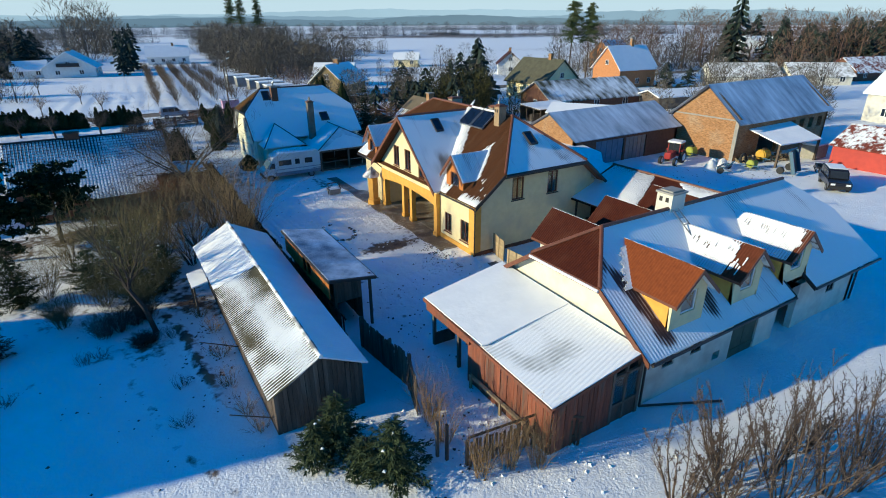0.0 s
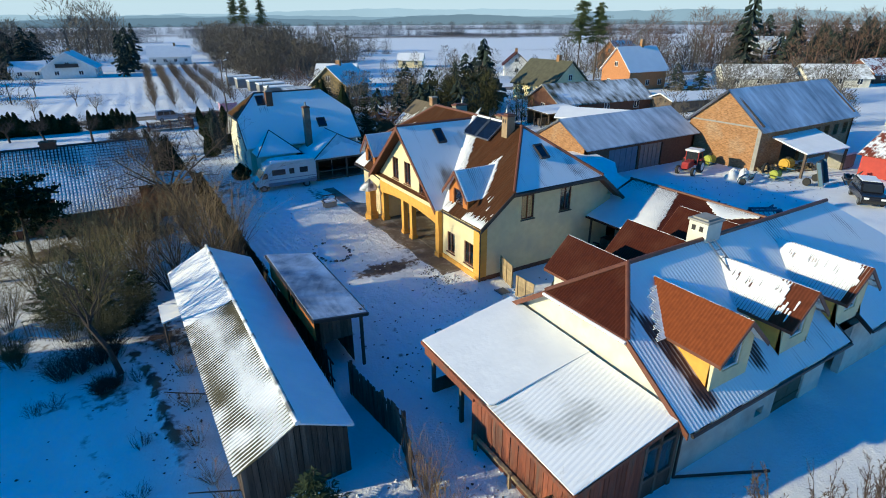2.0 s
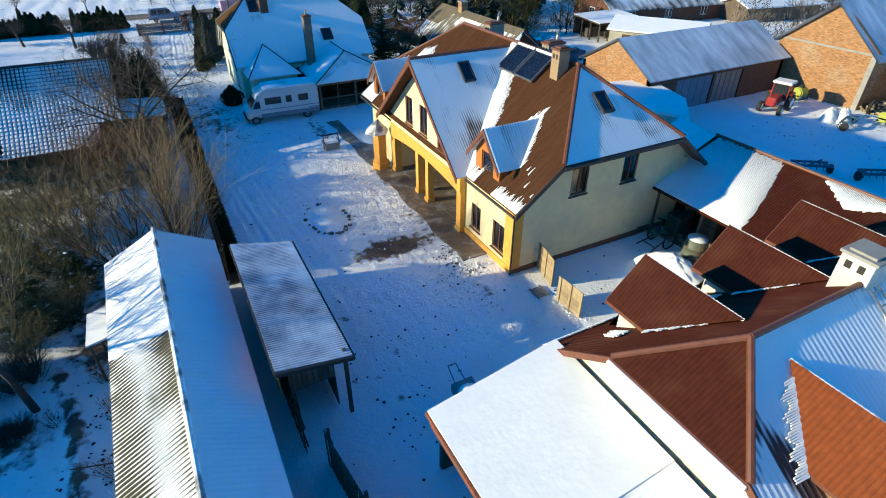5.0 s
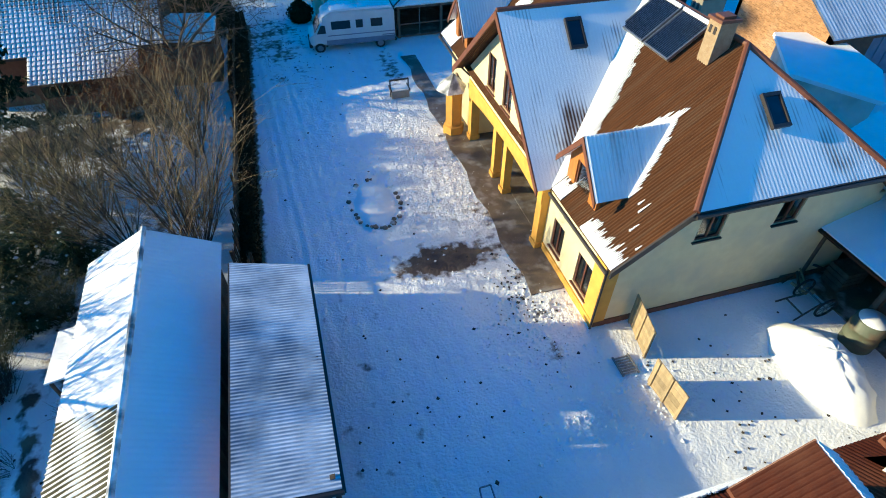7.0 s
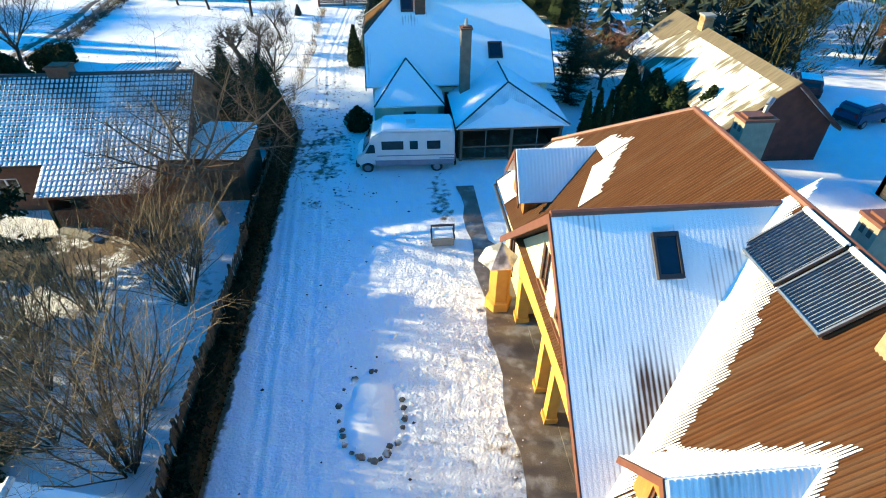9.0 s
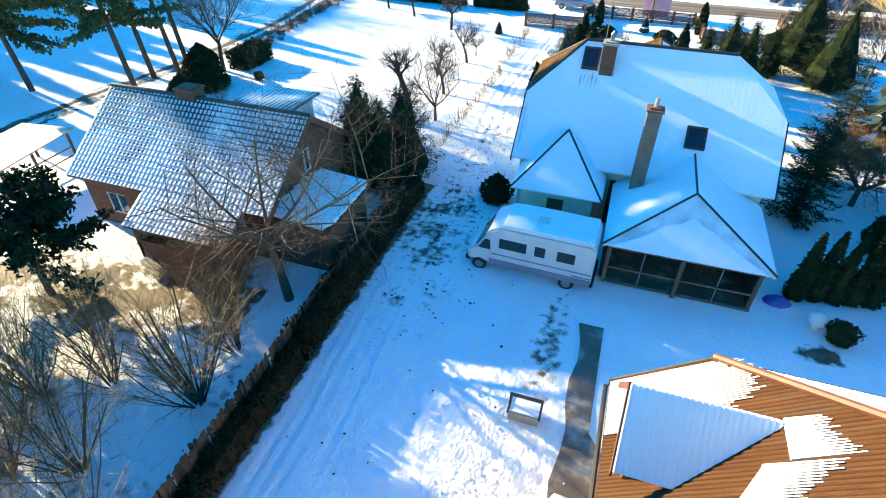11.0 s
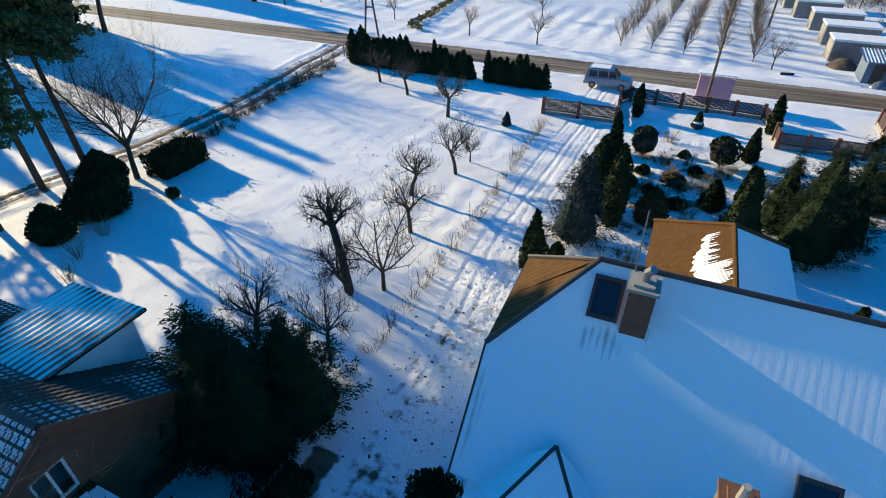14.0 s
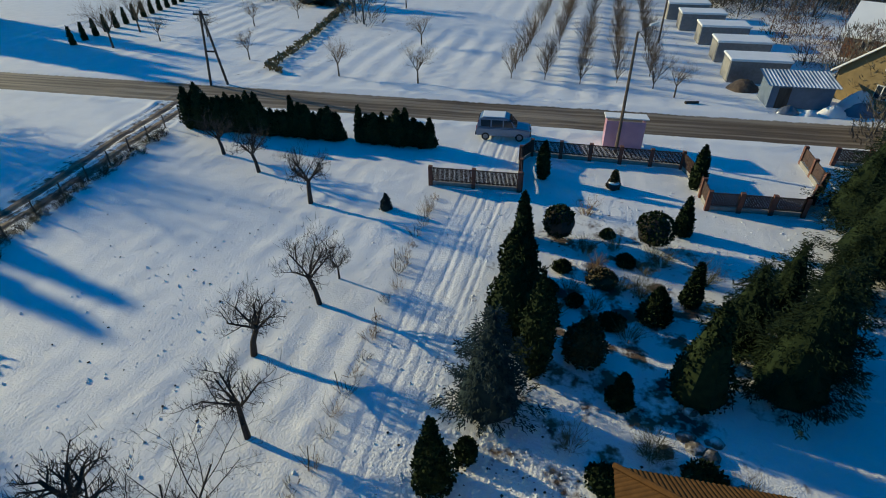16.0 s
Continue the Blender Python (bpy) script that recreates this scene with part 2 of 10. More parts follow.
def frosted(name, under, snow, lo, hi, stretch=(1, 1, 1), scale=1.5, rough=0.6, wave=None, spots=()):
    """A sheet with thin, streaky snow on it; lo and hi set how much of it lies bare, spots (x, y, radius x, radius y, turn, amount) where the sheet has melted free."""
    mat = mk(name, under, tuple(x * 0.7 for x in under), 3.0, max(rough, 0.8), 0.15, 30, spec=0.12)
    nt = mat.node_tree
    bs = nt.nodes["Principled BSDF"]
    old = bs.inputs["Base Color"].links[0].from_socket
    geo = nt.nodes.new("ShaderNodeNewGeometry")
    mp = nt.nodes.new("ShaderNodeMapping")
    mp.inputs["Scale"].default_value = stretch
    nt.links.new(geo.outputs["Position"], mp.inputs["Vector"])
    total = None
    for sc, amt, src in ((scale, 0.5, mp.outputs[0]), (scale * 0.25, 0.5, geo.outputs["Position"])):
        n = nt.nodes.new("ShaderNodeTexNoise")
        n.inputs["Scale"].default_value, n.inputs["Detail"].default_value = sc, 7
        nt.links.new(src, n.inputs["Vector"])
        k = nt.nodes.new("ShaderNodeMath")
        k.operation = 'MULTIPLY_ADD'
        k.inputs[1].default_value = amt
        k.inputs[2].default_value = 0.0
        nt.links.new(n.outputs[0], k.inputs[0])
        if total:
            nt.links.new(total, k.inputs[2])
        total = k.outputs[0]
    if wave:
        start, period, amount, axis = (*wave, 1)[:4]
        xyz = nt.nodes.new("ShaderNodeSeparateXYZ")
        nt.links.new(geo.outputs["Position"], xyz.inputs[0])
        ph = nt.nodes.new("ShaderNodeMath")
        ph.operation = 'MULTIPLY_ADD'
        ph.inputs[1].default_value, ph.inputs[2].default_value = math.tau / period, 0.4 - start * math.tau / period
        nt.links.new(xyz.outputs[axis], ph.inputs[0])
        sn = nt.nodes.new("ShaderNodeMath")
        sn.operation = 'SINE'
        nt.links.new(ph.outputs[0], sn.inputs[0])
        k = nt.nodes.new("ShaderNodeMath")
        k.operation = 'MULTIPLY_ADD'
        k.inputs[1].default_value = -amount
        nt.links.new(sn.outputs[0], k.inputs[0])
        nt.links.new(total, k.inputs[2])
        total = k.outputs[0]
    for sx, sy, rx, ry, turn, amount in spots:
        place = nt.nodes.new("ShaderNodeMapping")
        place.vector_type = 'TEXTURE'
        place.inputs["Location"].default_value, place.inputs["Rotation"].default_value, place.inputs["Scale"].default_value = (sx, sy, 0), (0, 0, radians(turn)), (rx, ry, 1000)
        nt.links.new(geo.outputs["Position"], place.inputs["Vector"])
        far_ = nt.nodes.new("ShaderNodeVectorMath")
        far_.operation = 'LENGTH'
        nt.links.new(place.outputs[0], far_.inputs[0])
        fall = nt.nodes.new("ShaderNodeMapRange")
        fall.interpolation_type = 'SMOOTHSTEP'
        fall.inputs["From Min"].default_value, fall.inputs["From Max"].default_value = 0.45, 1.1
        fall.inputs["To Min"].default_value, fall.inputs["To Max"].default_value = amount, 0.0
        nt.links.new(far_.outputs["Value"], fall.inputs["Value"])
        k = nt.nodes.new("ShaderNodeMath")
        k.operation = 'SUBTRACT'
        nt.links.new(total, k.inputs[0])
        nt.links.new(fall.outputs[0], k.inputs[1])
        total = k.outputs[0]
    r = nt.nodes.new("ShaderNodeMapRange")
    r.inputs["From Min"].default_value, r.inputs["From Max"].default_value = lo, hi
    nt.links.new(total, r.inputs["Value"])
    mx = nt.nodes.new("ShaderNodeMix")
    mx.data_type = 'RGBA'
    mx.inputs[7].default_value = (*snow, 1)
    nt.links.new(r.outputs[0], mx.inputs[0])
    nt.links.new(old, mx.inputs[6])
    nt.links.new(mx.outputs[2], bs.inputs["Base Color"])
    return mat


SNOW_C = (0.87, 0.865, 0.845)
snow = mk("snow", SNOW_C, (0.81, 0.81, 0.80), 1.2, 0.7, 0.22, 5.0, spec=0.3)
thin_snow = frosted("thin_snow_on_sheet", (0.16, 0.09, 0.06), SNOW_C, 0.36, 0.46, (1, 1, 1), 2.0)
thin_snow_grey = frosted("thin_snow_on_grey_sheet", (0.20, 0.20, 0.20), SNOW_C, 0.40, 0.52, (1, 1, 1), 1.5)
brown_sheet = mk("brown_roof_sheet", (0.105, 0.042, 0.016), (0.065, 0.027, 0.012), 3, 0.6, 0.25, 25, stain=(0.10, 0.055, 0.03), sscale=0.9, stretch=(0.4, 6, 0.4), spec=0.1)
rust_sheet = mk("red_brown_roof_sheet", (0.062, 0.015, 0.007), (0.045, 0.011, 0.006), 5, 0.6, 0.25, 25, stain=(0.075, 0.026, 0.014), sscale=0.8, spec=0.1)
cream = mk("cream_render", (0.78, 0.66, 0.38), (0.72, 0.60, 0.34), 3, 0.9, 0.25, 60, stain=(0.62, 0.53, 0.34), sscale=0.6)
ochre = mk("ochre_render", (0.72, 0.38, 0.07), (0.64, 0.32, 0.06), 3, 0.9, 0.25, 60)
pale = mk("pale_render", (0.66, 0.63, 0.54), (0.58, 0.55, 0.47), 2, 0.9, 0.25, 50, stain=(0.42, 0.38, 0.32), sscale=0.7)
white_render = mk("white_render", (0.76, 0.75, 0.72), (0.68, 0.67, 0.64), 2, 0.9, 0.2, 50)
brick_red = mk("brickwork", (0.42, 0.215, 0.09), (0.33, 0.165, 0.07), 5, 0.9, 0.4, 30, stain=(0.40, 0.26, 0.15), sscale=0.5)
nb_ = brick_red.node_tree
g_ = nb_.nodes.new("ShaderNodeNewGeometry")
p_ = nb_.nodes.new("ShaderNodeSeparateXYZ")
nb_.links.new(g_.outputs["Position"], p_.inputs[0])
u_ = nb_.nodes.new("ShaderNodeMath")
nb_.links.new(p_.outputs[0], u_.inputs[0])
nb_.links.new(p_.outputs[1], u_.inputs[1])
c_ = nb_.nodes.new("ShaderNodeCombineXYZ")
nb_.links.new(u_.outputs[0], c_.inputs[0])
nb_.links.new(p_.outputs[2], c_.inputs[1])
t_ = nb_.nodes.new("ShaderNodeTexBrick")
nb_.links.new(c_.outputs[0], t_.inputs["Vector"])
t_.inputs["Scale"].default_value = 1.0
t_.inputs["Brick Width"].default_value, t_.inputs["Row Height"].default_value, t_.inputs["Mortar Size"].default_value = 0.26, 0.078, 0.009
t_.inputs["Color1"].default_value, t_.inputs["Color2"].default_value, t_.inputs["Mortar"].default_value = (1.1, 1.1, 1.1, 1), (0.6, 0.55, 0.5, 1), (0.8, 0.95, 1.15, 1)
x_ = nb_.nodes.new("ShaderNodeMix")
x_.data_type, x_.blend_type = 'RGBA', 'MULTIPLY'
x_.inputs[0].default_value = 1.0
d_ = nb_.nodes["Principled BSDF"].inputs["Base Color"]
nb_.links.new(d_.links[0].from_socket, x_.inputs[6])
nb_.links.new(t_.outputs["Color"], x_.inputs[7])
nb_.links.new(x_.outputs[2], d_)
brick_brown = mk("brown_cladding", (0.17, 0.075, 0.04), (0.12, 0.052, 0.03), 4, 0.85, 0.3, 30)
old_wood = mk("weathered_boards", (0.12, 0.085, 0.06), (0.07, 0.05, 0.038), 4, 0.85, 0.5, 30, stain=(0.16, 0.13, 0.10), sscale=1.0, stretch=(3, 3, 0.4), vary=0.35)
orange_wood = mk("orange_boards", (0.42, 0.15, 0.025), (0.34, 0.11, 0.02), 4, 0.6, 0.3, 30, stretch=(3, 3, 0.5), vary=0.15)
red_wood = mk("red_brown_boards", (0.26, 0.075, 0.035), (0.15, 0.05, 0.03), 4, 0.8, 0.4, 30, stain=(0.12, 0.08, 0.06), sscale=1.2, stretch=(3, 3, 0.4), vary=0.3)
pale_wood = mk("greyed_pale_boards", (0.40, 0.30, 0.17), (0.30, 0.22, 0.12), 4, 0.8, 0.4, 30, stretch=(2, 2, 0.5), vary=0.2)
dark_trim = mk("dark_trim", (0.035, 0.028, 0.025), None, 4, 0.5)
brown_trim = mk("brown_trim", (0.16, 0.055, 0.028), None, 4, 0.55)
white_trim = mk("white_plastic", (0.78, 0.78, 0.76), (0.72, 0.72, 0.70), 3, 0.4)
paving = mk("wet_paving", (0.17, 0.13, 0.095), (0.11, 0.085, 0.065), 2, 0.45, 0.3, 20, stain=(0.34, 0.32, 0.29), sscale=1.6)
bark = mk("bark", (0.13, 0.09, 0.055), (0.08, 0.055, 0.035), 6, 0.9, 0.5, 20)
bark_dark = mk("dark_bark", (0.055, 0.042, 0.033), (0.035, 0.027, 0.022), 6, 0.9, 0.5, 20)
twig = mk("brown_twigs", (0.25, 0.155, 0.07), (0.17, 0.105, 0.048), 3, 0.85)
twig_red = mk("russet_twigs", (0.20, 0.08, 0.03), (0.13, 0.055, 0.024), 3, 0.85)
needles = mk("dark_needles", (0.022, 0.034, 0.014), (0.012, 0.021, 0.010), 1.2, 0.9, spec=0.1)
pine_bark = mk("scaly_pine_bark", (0.095, 0.066, 0.045), (0.055, 0.04, 0.03), 5, 0.9, 0.5, 14)
pine_green = mk("pine_needles", (0.10, 0.125, 0.045), (0.055, 0.075, 0.028), 1.5, 0.8, spec=0.2)
needles_blue = mk("blue_needles", (0.024, 0.042, 0.042), (0.014, 0.027, 0.028), 3, 0.8, spec=0.2)
spruce_green = mk("spruce_green", (0.055, 0.075, 0.032), (0.028, 0.042, 0.02), 2.0, 0.8, spec=0.2)
thuja_leaf = mk("scale_leaves", (0.030, 0.042, 0.016), (0.016, 0.026, 0.011), 3, 0.9, spec=0.1)
thuja_gold = mk("bronzed_leaves", (0.10, 0.055, 0.015), (0.03, 0.035, 0.012), 2.5, 0.7)
metal_grey = mk("grey_metal", (0.25, 0.26, 0.28), (0.2, 0.21, 0.22), 4, 0.4, metal=0.6)
metal_blue = mk("blue_grey_door", (0.16, 0.20, 0.26), (0.12, 0.16, 0.21), 2, 0.5, 0.1, 10)
rubber = mk("black_rubber", (0.02, 0.02, 0.02), None, 5, 0.8)
concrete = mk("concrete", (0.32, 0.30, 0.27), (0.25, 0.24, 0.21), 3, 0.9, 0.3, 25)
# near-black that stands for the shade inside open sheds and car port
inner_shade = mk("interior_shade", (0.03, 0.025, 0.02), None, 3, 0.9)

glass = bpy.data.materials.new("window_glass")
glass.use_nodes = True
gb = glass.node_tree.nodes["Principled BSDF"]
gb.inputs["Base Color"].default_value = (0.9, 0.95, 1, 1)
gb.inputs["Transmission Weight"].default_value, gb.inputs["Roughness"].default_value, gb.inputs["IOR"].default_value = 1.0, 0.02, 1.45

# ---- the land: one sheet to the horizon ----
def lines(lo, hi, step, far, grow=1.22):
    mid = list(np.arange(lo, hi + 1e-6, step))
    out, d, a = [], step, hi
    while a < far:
        d *= grow
        a += d
        out.append(a)
    low, d, a = [], step, lo
    while a > -far:
        d *= grow
        a -= d
        low.append(a)
    return np.array(low[::-1] + mid + out)


def fbm(x, y, s, seed):
    """Cheap smooth noise on arrays."""
    r = np.random.RandomState(seed)
    out = np.zeros_like(x)
    for k in range(7):
        a, p = r.uniform(0, math.tau), r.uniform(0, math.tau)
        f = s * r.uniform(0.6, 1.9)
        out += np.sin(f * (x * math.cos(a) + y * math.sin(a)) + p + 1.3 * np.sin(f * 0.7 * (y * math.cos(a) - x * math.sin(a)) + p * 2))
    return out / 7


def near_line(x, y, pts, wob=0.0):
    """Distance from a polyline."""
    best = np.full_like(x, 1e9)
    for (ax, ay), (bx, by) in zip(pts, pts[1:]):
        dx, dy = bx - ax, by - ay
        t = np.clip(((x - ax) * dx + (y - ay) * dy) / (dx * dx + dy * dy), 0, 1)
        best = np.minimum(best, np.hypot(x - ax - t * dx, y - ay - t * dy))
    return best


def soft(d, w):
    return np.clip(1 - d / w, 0, 1)


def blob(x, y, cx, cy, rx, ry):
    return np.clip(1.5 - np.sqrt(((x - cx) / rx) ** 2 + ((y - cy) / ry) ** 2), 0, 1)


gx = lines(-62, 80, 0.5, 4600)
gx = np.concatenate([gx[gx < -24.1], np.arange(-24.0, -16.05, 0.2), gx[(gx > -15.9) & (gx < -3.1)], np.arange(-3.0, 4.95, 0.16), np.arange(5.0, 19.95, 0.11), gx[gx > 20.0]])
gy = lines(-8, 126, 0.25, 4600)
X, Y = np.meshgrid(gx, gy)
Z = ground_z(X, Y)
mask_near = np.clip(1 - np.maximum(np.maximum(-30 - X, X - 60), np.maximum(-5 - Y, Y - 125)) / 30, 0, 1)
Z += mask_near * (0.05 * fbm(X, Y, 0.9, 1) + 0.025 * fbm(X, Y, 3.1, 2))
yard = np.clip(1.5 - np.maximum(np.abs(X - 13) / 7, np.abs(Y - 36) / 18), 0, 1)
Z += yard * 0.035 * fbm(X, Y, 7.0, 3)
orch = ((X > -15) & (X < 6) & (Y > 57) & (Y < 97)).astype(float)
Z += orch * (0.035 * np.maximum(0, fbm(X * 0.5, Y, 4.0, 4)) + 0.026 * np.sin((X - 0.12 * Y) * 3.6 + 1.4 * fbm(X, Y, 0.35, 41)) * np.clip(0.4 + fbm(X, Y, 0.35, 42), 0, 1) + 0.10 * np.maximum(0, fbm(X, Y, 3.4, 43) - 0.42))
field = np.clip((Y - 110.5) / 2, 0, 1) * np.clip((190 - Y) / 30, 0, 1) * ((X > -60) & (X < 28))
Z += field * (0.06 * np.sin((X - 0.06 * Y) * 2.1 + 1.2 * fbm(X, Y, 0.2, 61)) * np.clip(0.5 + fbm(X, Y, 0.15, 62), 0, 1) + 0.03 * fbm(X, Y, 2.2, 63))
# far swells of the fields and the low hills behind them
D = np.hypot(X, Y - 40)
Z += np.clip((D - 220) / 600, 0, 1) * (2.5 * fbm(X, Y, 0.006, 5)) + np.clip((D - 1300) / 1800, 0, 1) * (16 + 9 * fbm(X, Y, 0.0016, 6))
BARE = np.zeros_like(X)
ROAD = np.zeros_like(X)
# wheel ruts along the drive, from the yard to the gate
rut = np.zeros_like(X)
fade = 0.8 + 0.2 * np.clip((Y - 52) / 12, 0, 1)
wob = 0.10 * fbm(X, Y, 0.45, 10) + 0.03 * fbm(X, Y, 1.9, 44)
for x0, x1, x2, deep_ in ((7.85, 7.25, 7.5, 1.0), (8.25, 8.05, 8.6, 1.0), (8.7, 8.65, 9.1, 0.6), (9.6, 9.4, 9.9, 0.8), (8.0, 7.5, 7.8, 0.5), (10.0, 9.7, 10.3, 0.5)):
    line = [(x0 + 0.9, 30), (x0, 46), (x0 - 0.3, 51), (x0 + 0.5, 58), (x1 + 0.5, 66), (x1, 74), (x2, 83), (x2 + 0.5, 91), (x2 + 0.8, 103)]
    d = near_line(X + wob, Y, line)
    rut = np.maximum(rut, deep_ * np.clip(1.5 * soft(d, 0.15), 0, 1))
    Z += fade * 0.013 * deep_ * soft(np.abs(d - 0.22), 0.13) * (0.7 + 0.6 * fbm(X, Y, 2.4, 45))
Z -= fade * 0.042 * rut * (0.8 + 0.5 * fbm(X, Y, 0.8, 46))
BARE += 0.16 * rut * (0.6 + 0.6 * fbm(X, Y, 1.2, 33))
BARE += 0.7 * blob(X, Y, 9.3, 54.2, 1.7, 3.0) * (0.55 + 0.6 * fbm(X, Y, 2.2, 11)) + 0.45 * blob(X, Y, 9.8, 49.5, 1.6, 3.6) * (0.4 + 0.8 * fbm(X, Y, 2.6, 59))
BARE += 0.36 * blob(X, Y, 9.2, 63, 1.8, 7) * (0.5 + 0.6 * fbm(X, Y, 2.0, 12))
BARE += 0.85 * blob(X, Y, 14.3, 30.6, 2.0, 0.7) + 0.35 * blob(X, Y, 15.0, 32.5, 2.2, 2.0) * (0.5 + fbm(X, Y, 2.4, 34))
BARE += 0.5 * soft(np.abs(X - 17.0), 0.9) * ((Y > 25) & (Y < 40)) * (0.55 + 0.9 * fbm(X, Y, 3.2, 13))
BARE += 0.45 * blob(X, Y, 15.8, 47.5, 0.6, 3.2) + 0.9 * blob(X, Y, 25.7, 50.3, 0.8, 0.45)
BARE += 0.95 * np.clip(1.4 - np.abs(Y - 44.9 - 0.15 * X) / 1.9, 0, 1) * ((X > -9) & (X < 4)) * (0.6 + 0.6 * fbm(X, Y, 2.0, 64))
BARE += 0.35 * blob(X, Y, 10.5, 25.5, 1.6, 5) * np.maximum(0, fbm(X, Y, 5, 14)) * 2
# trodden snow
jit = np.random.RandomState(5).uniform(-1, 1, X.shape)
trod = np.clip(blob(X, Y, 15.2, 34.5, 2.4, 7.0) + blob(X, Y, 16.5, 26.3, 1.6, 1.6) + 0.8 * blob(X, Y, 15.0, 43.5, 2.2, 3.0) + 0.8 * blob(X, Y, 17.0, 22.9, 2.6, 1.2) + 0.7 * blob(X, Y, 22.0, 22.8, 3, 1.0) + 0.5 * blob(X, Y, 10.2, 60, 2.4, 22) + 0.5 * blob(X, Y, 9.0, 13.5, 2.0, 3.0) + 0.6 * blob(X, Y, 16.5, 88.0, 5.5, 6) + 0.35 * blob(X, Y, 10.5, 25, 2.5, 7), 0, 1)
drive = soft(np.abs(X - 9.6 - 0.02 * (Y - 60)), 3.2) * ((Y > 56) & (Y < 92))
trod = np.clip(trod + 0.22 * drive + 0.9 * blob(X, Y, 13.5, 70.5, 2.6, 3.2) + 0.9 * blob(X, Y, 18, 24.6, 1.4, 2.4), 0, 1)
Z += trod * 0.030 * jit
Z += yard * 0.05 * blob(X, Y, 15.0, 34.5, 2.6, 6.0) * fbm(X, Y, 8.5, 15)
# garden ground with grass and beds through the snow
gard = blob(X, Y, -2.0, 38, 7.5, 9) + blob(X, Y, 1.0, 29, 3.0, 6)
BARE += np.clip(gard, 0, 1) * np.clip(0.16 + 0.8 * fbm(X, Y, 1.3, 16), 0, 1)
garden_path = near_line(X + 0.12 * fbm(X, Y, 1.5, 57), Y, [(0.2, 28.6), (0.8, 26.6), (1.05, 24.0), (1.2, 22.0), (1.5, 19.7)])
BARE += 1.3 * soft(garden_path, 0.42) * (0.55 + 0.75 * fbm(X, Y, 6.5, 17))
Z += 0.10 * soft(garden_path, 0.4) + 0.05 * soft(np.abs(garden_path - 1.0), 0.45) * fbm(X, Y, 2.6, 58)
BARE += 1.1 * np.clip(1.6 * soft(np.abs(X - 7.2), 0.62), 0, 1) * ((Y > 31) & (Y < 57.5))
BARE += 0.95 * blob(X, Y, 17.0, 80, 6.0, 10) * np.clip(0.3 + fbm(X, Y, 1.7, 18), 0, 1)
BARE += 0.5 * soft(np.abs(X - 6.3), 0.35) * ((Y > 58) & (Y < 91)) * (0.4 + 0.8 * fbm(X, Y, 2.6, 19))
# farm yard behind
BARE += 0.5 * blob(X, Y, 57, 30, 6, 6) * np.clip(0.4 + fbm(X, Y, 1.6, 20), 0, 1)
# the road, and the lane that joins it
ry = 106.4 + 0.004 * X
ROAD = np.maximum(ROAD, np.clip((2.7 - np.abs(Y - ry)) / 0.5, 0, 1))
Z -= 0.10 * ROAD
lane = near_line(X + 0.25 * fbm(X, Y, 0.6, 53), Y, [(-21.5, 30), (-20.6, 60), (-19.5, 75), (-19.2, 84), (-20.4, 95), (-21.0, 104.5)])
lane_w = 1.2 + 1.0 * np.clip((Y - 68) / 10, 0, 1)
BARE = np.maximum(BARE, np.clip(2.2 * soft(lane, lane_w), 0, 1) * (0.66 + 0.30 * np.cos((lane - 0.75) * 4.4) + 0.20 * np.cos(lane * 13.0 + 2 * fbm(X, Y, 0.5, 54)) + 0.35 * fbm(X, Y, 2.0, 21)))
BARE = np.maximum(BARE, 0.55 * soft(np.abs(X + 16.3 + 0.08 * (Y - 76)), 0.6) * ((Y > 72) & (Y < 100)) * (0.5 + 0.8 * fbm(X, Y, 1.8, 47)))
# tufts along the garden path
for pts_ in ([(1.3, 14.0), (-0.6, 18.0), (-1.6, 23.0)], [(-7.0, 24.5), (-3.0, 25.4), (1.0, 26.2)]):
    BARE = np.maximum(BARE, 0.75 * soft(near_line(X + 0.2 * fbm(X, Y, 1.2, 48), Y, pts_), 0.4) * (0.35 + 0.9 * fbm(X, Y, 3.0, 49)))
Z += np.clip(2 * soft(lane, lane_w + 0.3), 0, 1) * (0.045 * np.cos(lane * 8.0 + fbm(X, Y, 0.7, 55)) + 0.03 * fbm(X, Y, 5.0, 56)) + 0.13 * soft(np.abs(lane - lane_w - 0.2), 0.7) * (0.5 + fbm(X, Y, 1.6, 50))
bank = np.abs(np.abs(Y - ry) - 3.6)
Z += 0.16 * soft(bank, 0.9) * (0.6 + 0.6 * fbm(X, Y, 1.9, 22)) * mask_near
drv = near_line(X, Y, [(26.5, 109), (26.0, 150)])
BARE = np.maximum(BARE, 0.25 * soft(np.abs(drv - 0.8), 0.35))
BARE = np.maximum(BARE, 0.45 * soft(near_line(X, Y, [(-24, 109), (-14, 118), (-4, 150), (2, 185)]), 1.4) * (0.4 + 0.5 * fbm(X, Y, 2, 24)))
# ploughed and grassy strips far away
strip = fbm(X * 0.25 + 0.1 * Y, Y, 0.03, 25)
ridges_ = np.abs(np.sin(0.0085 * (Y - 0.45 * X) + 1.2 * fbm(X, Y, 0.004, 26)))
BARE = np.maximum(BARE, np.clip((D - 260) / 120, 0, 1) * np.clip(1 - ridges_ / 0.09, 0, 0.8))
BARE = np.maximum(BARE, np.clip((D - 240) / 200, 0, 1) * np.clip(strip * 2.6 - 0.55, 0, 0.75))
BARE = np.maximum(BARE, np.clip((D - 230) / 80, 0, 1) * np.clip(np.sin(Y * 0.03 + 0.006 * X + 1.5 * fbm(X, Y, 0.006, 51)) * 3 - 2.1, 0, 0.8) * np.clip(0.6 + fbm(X, Y, 0.012, 52), 0, 1))
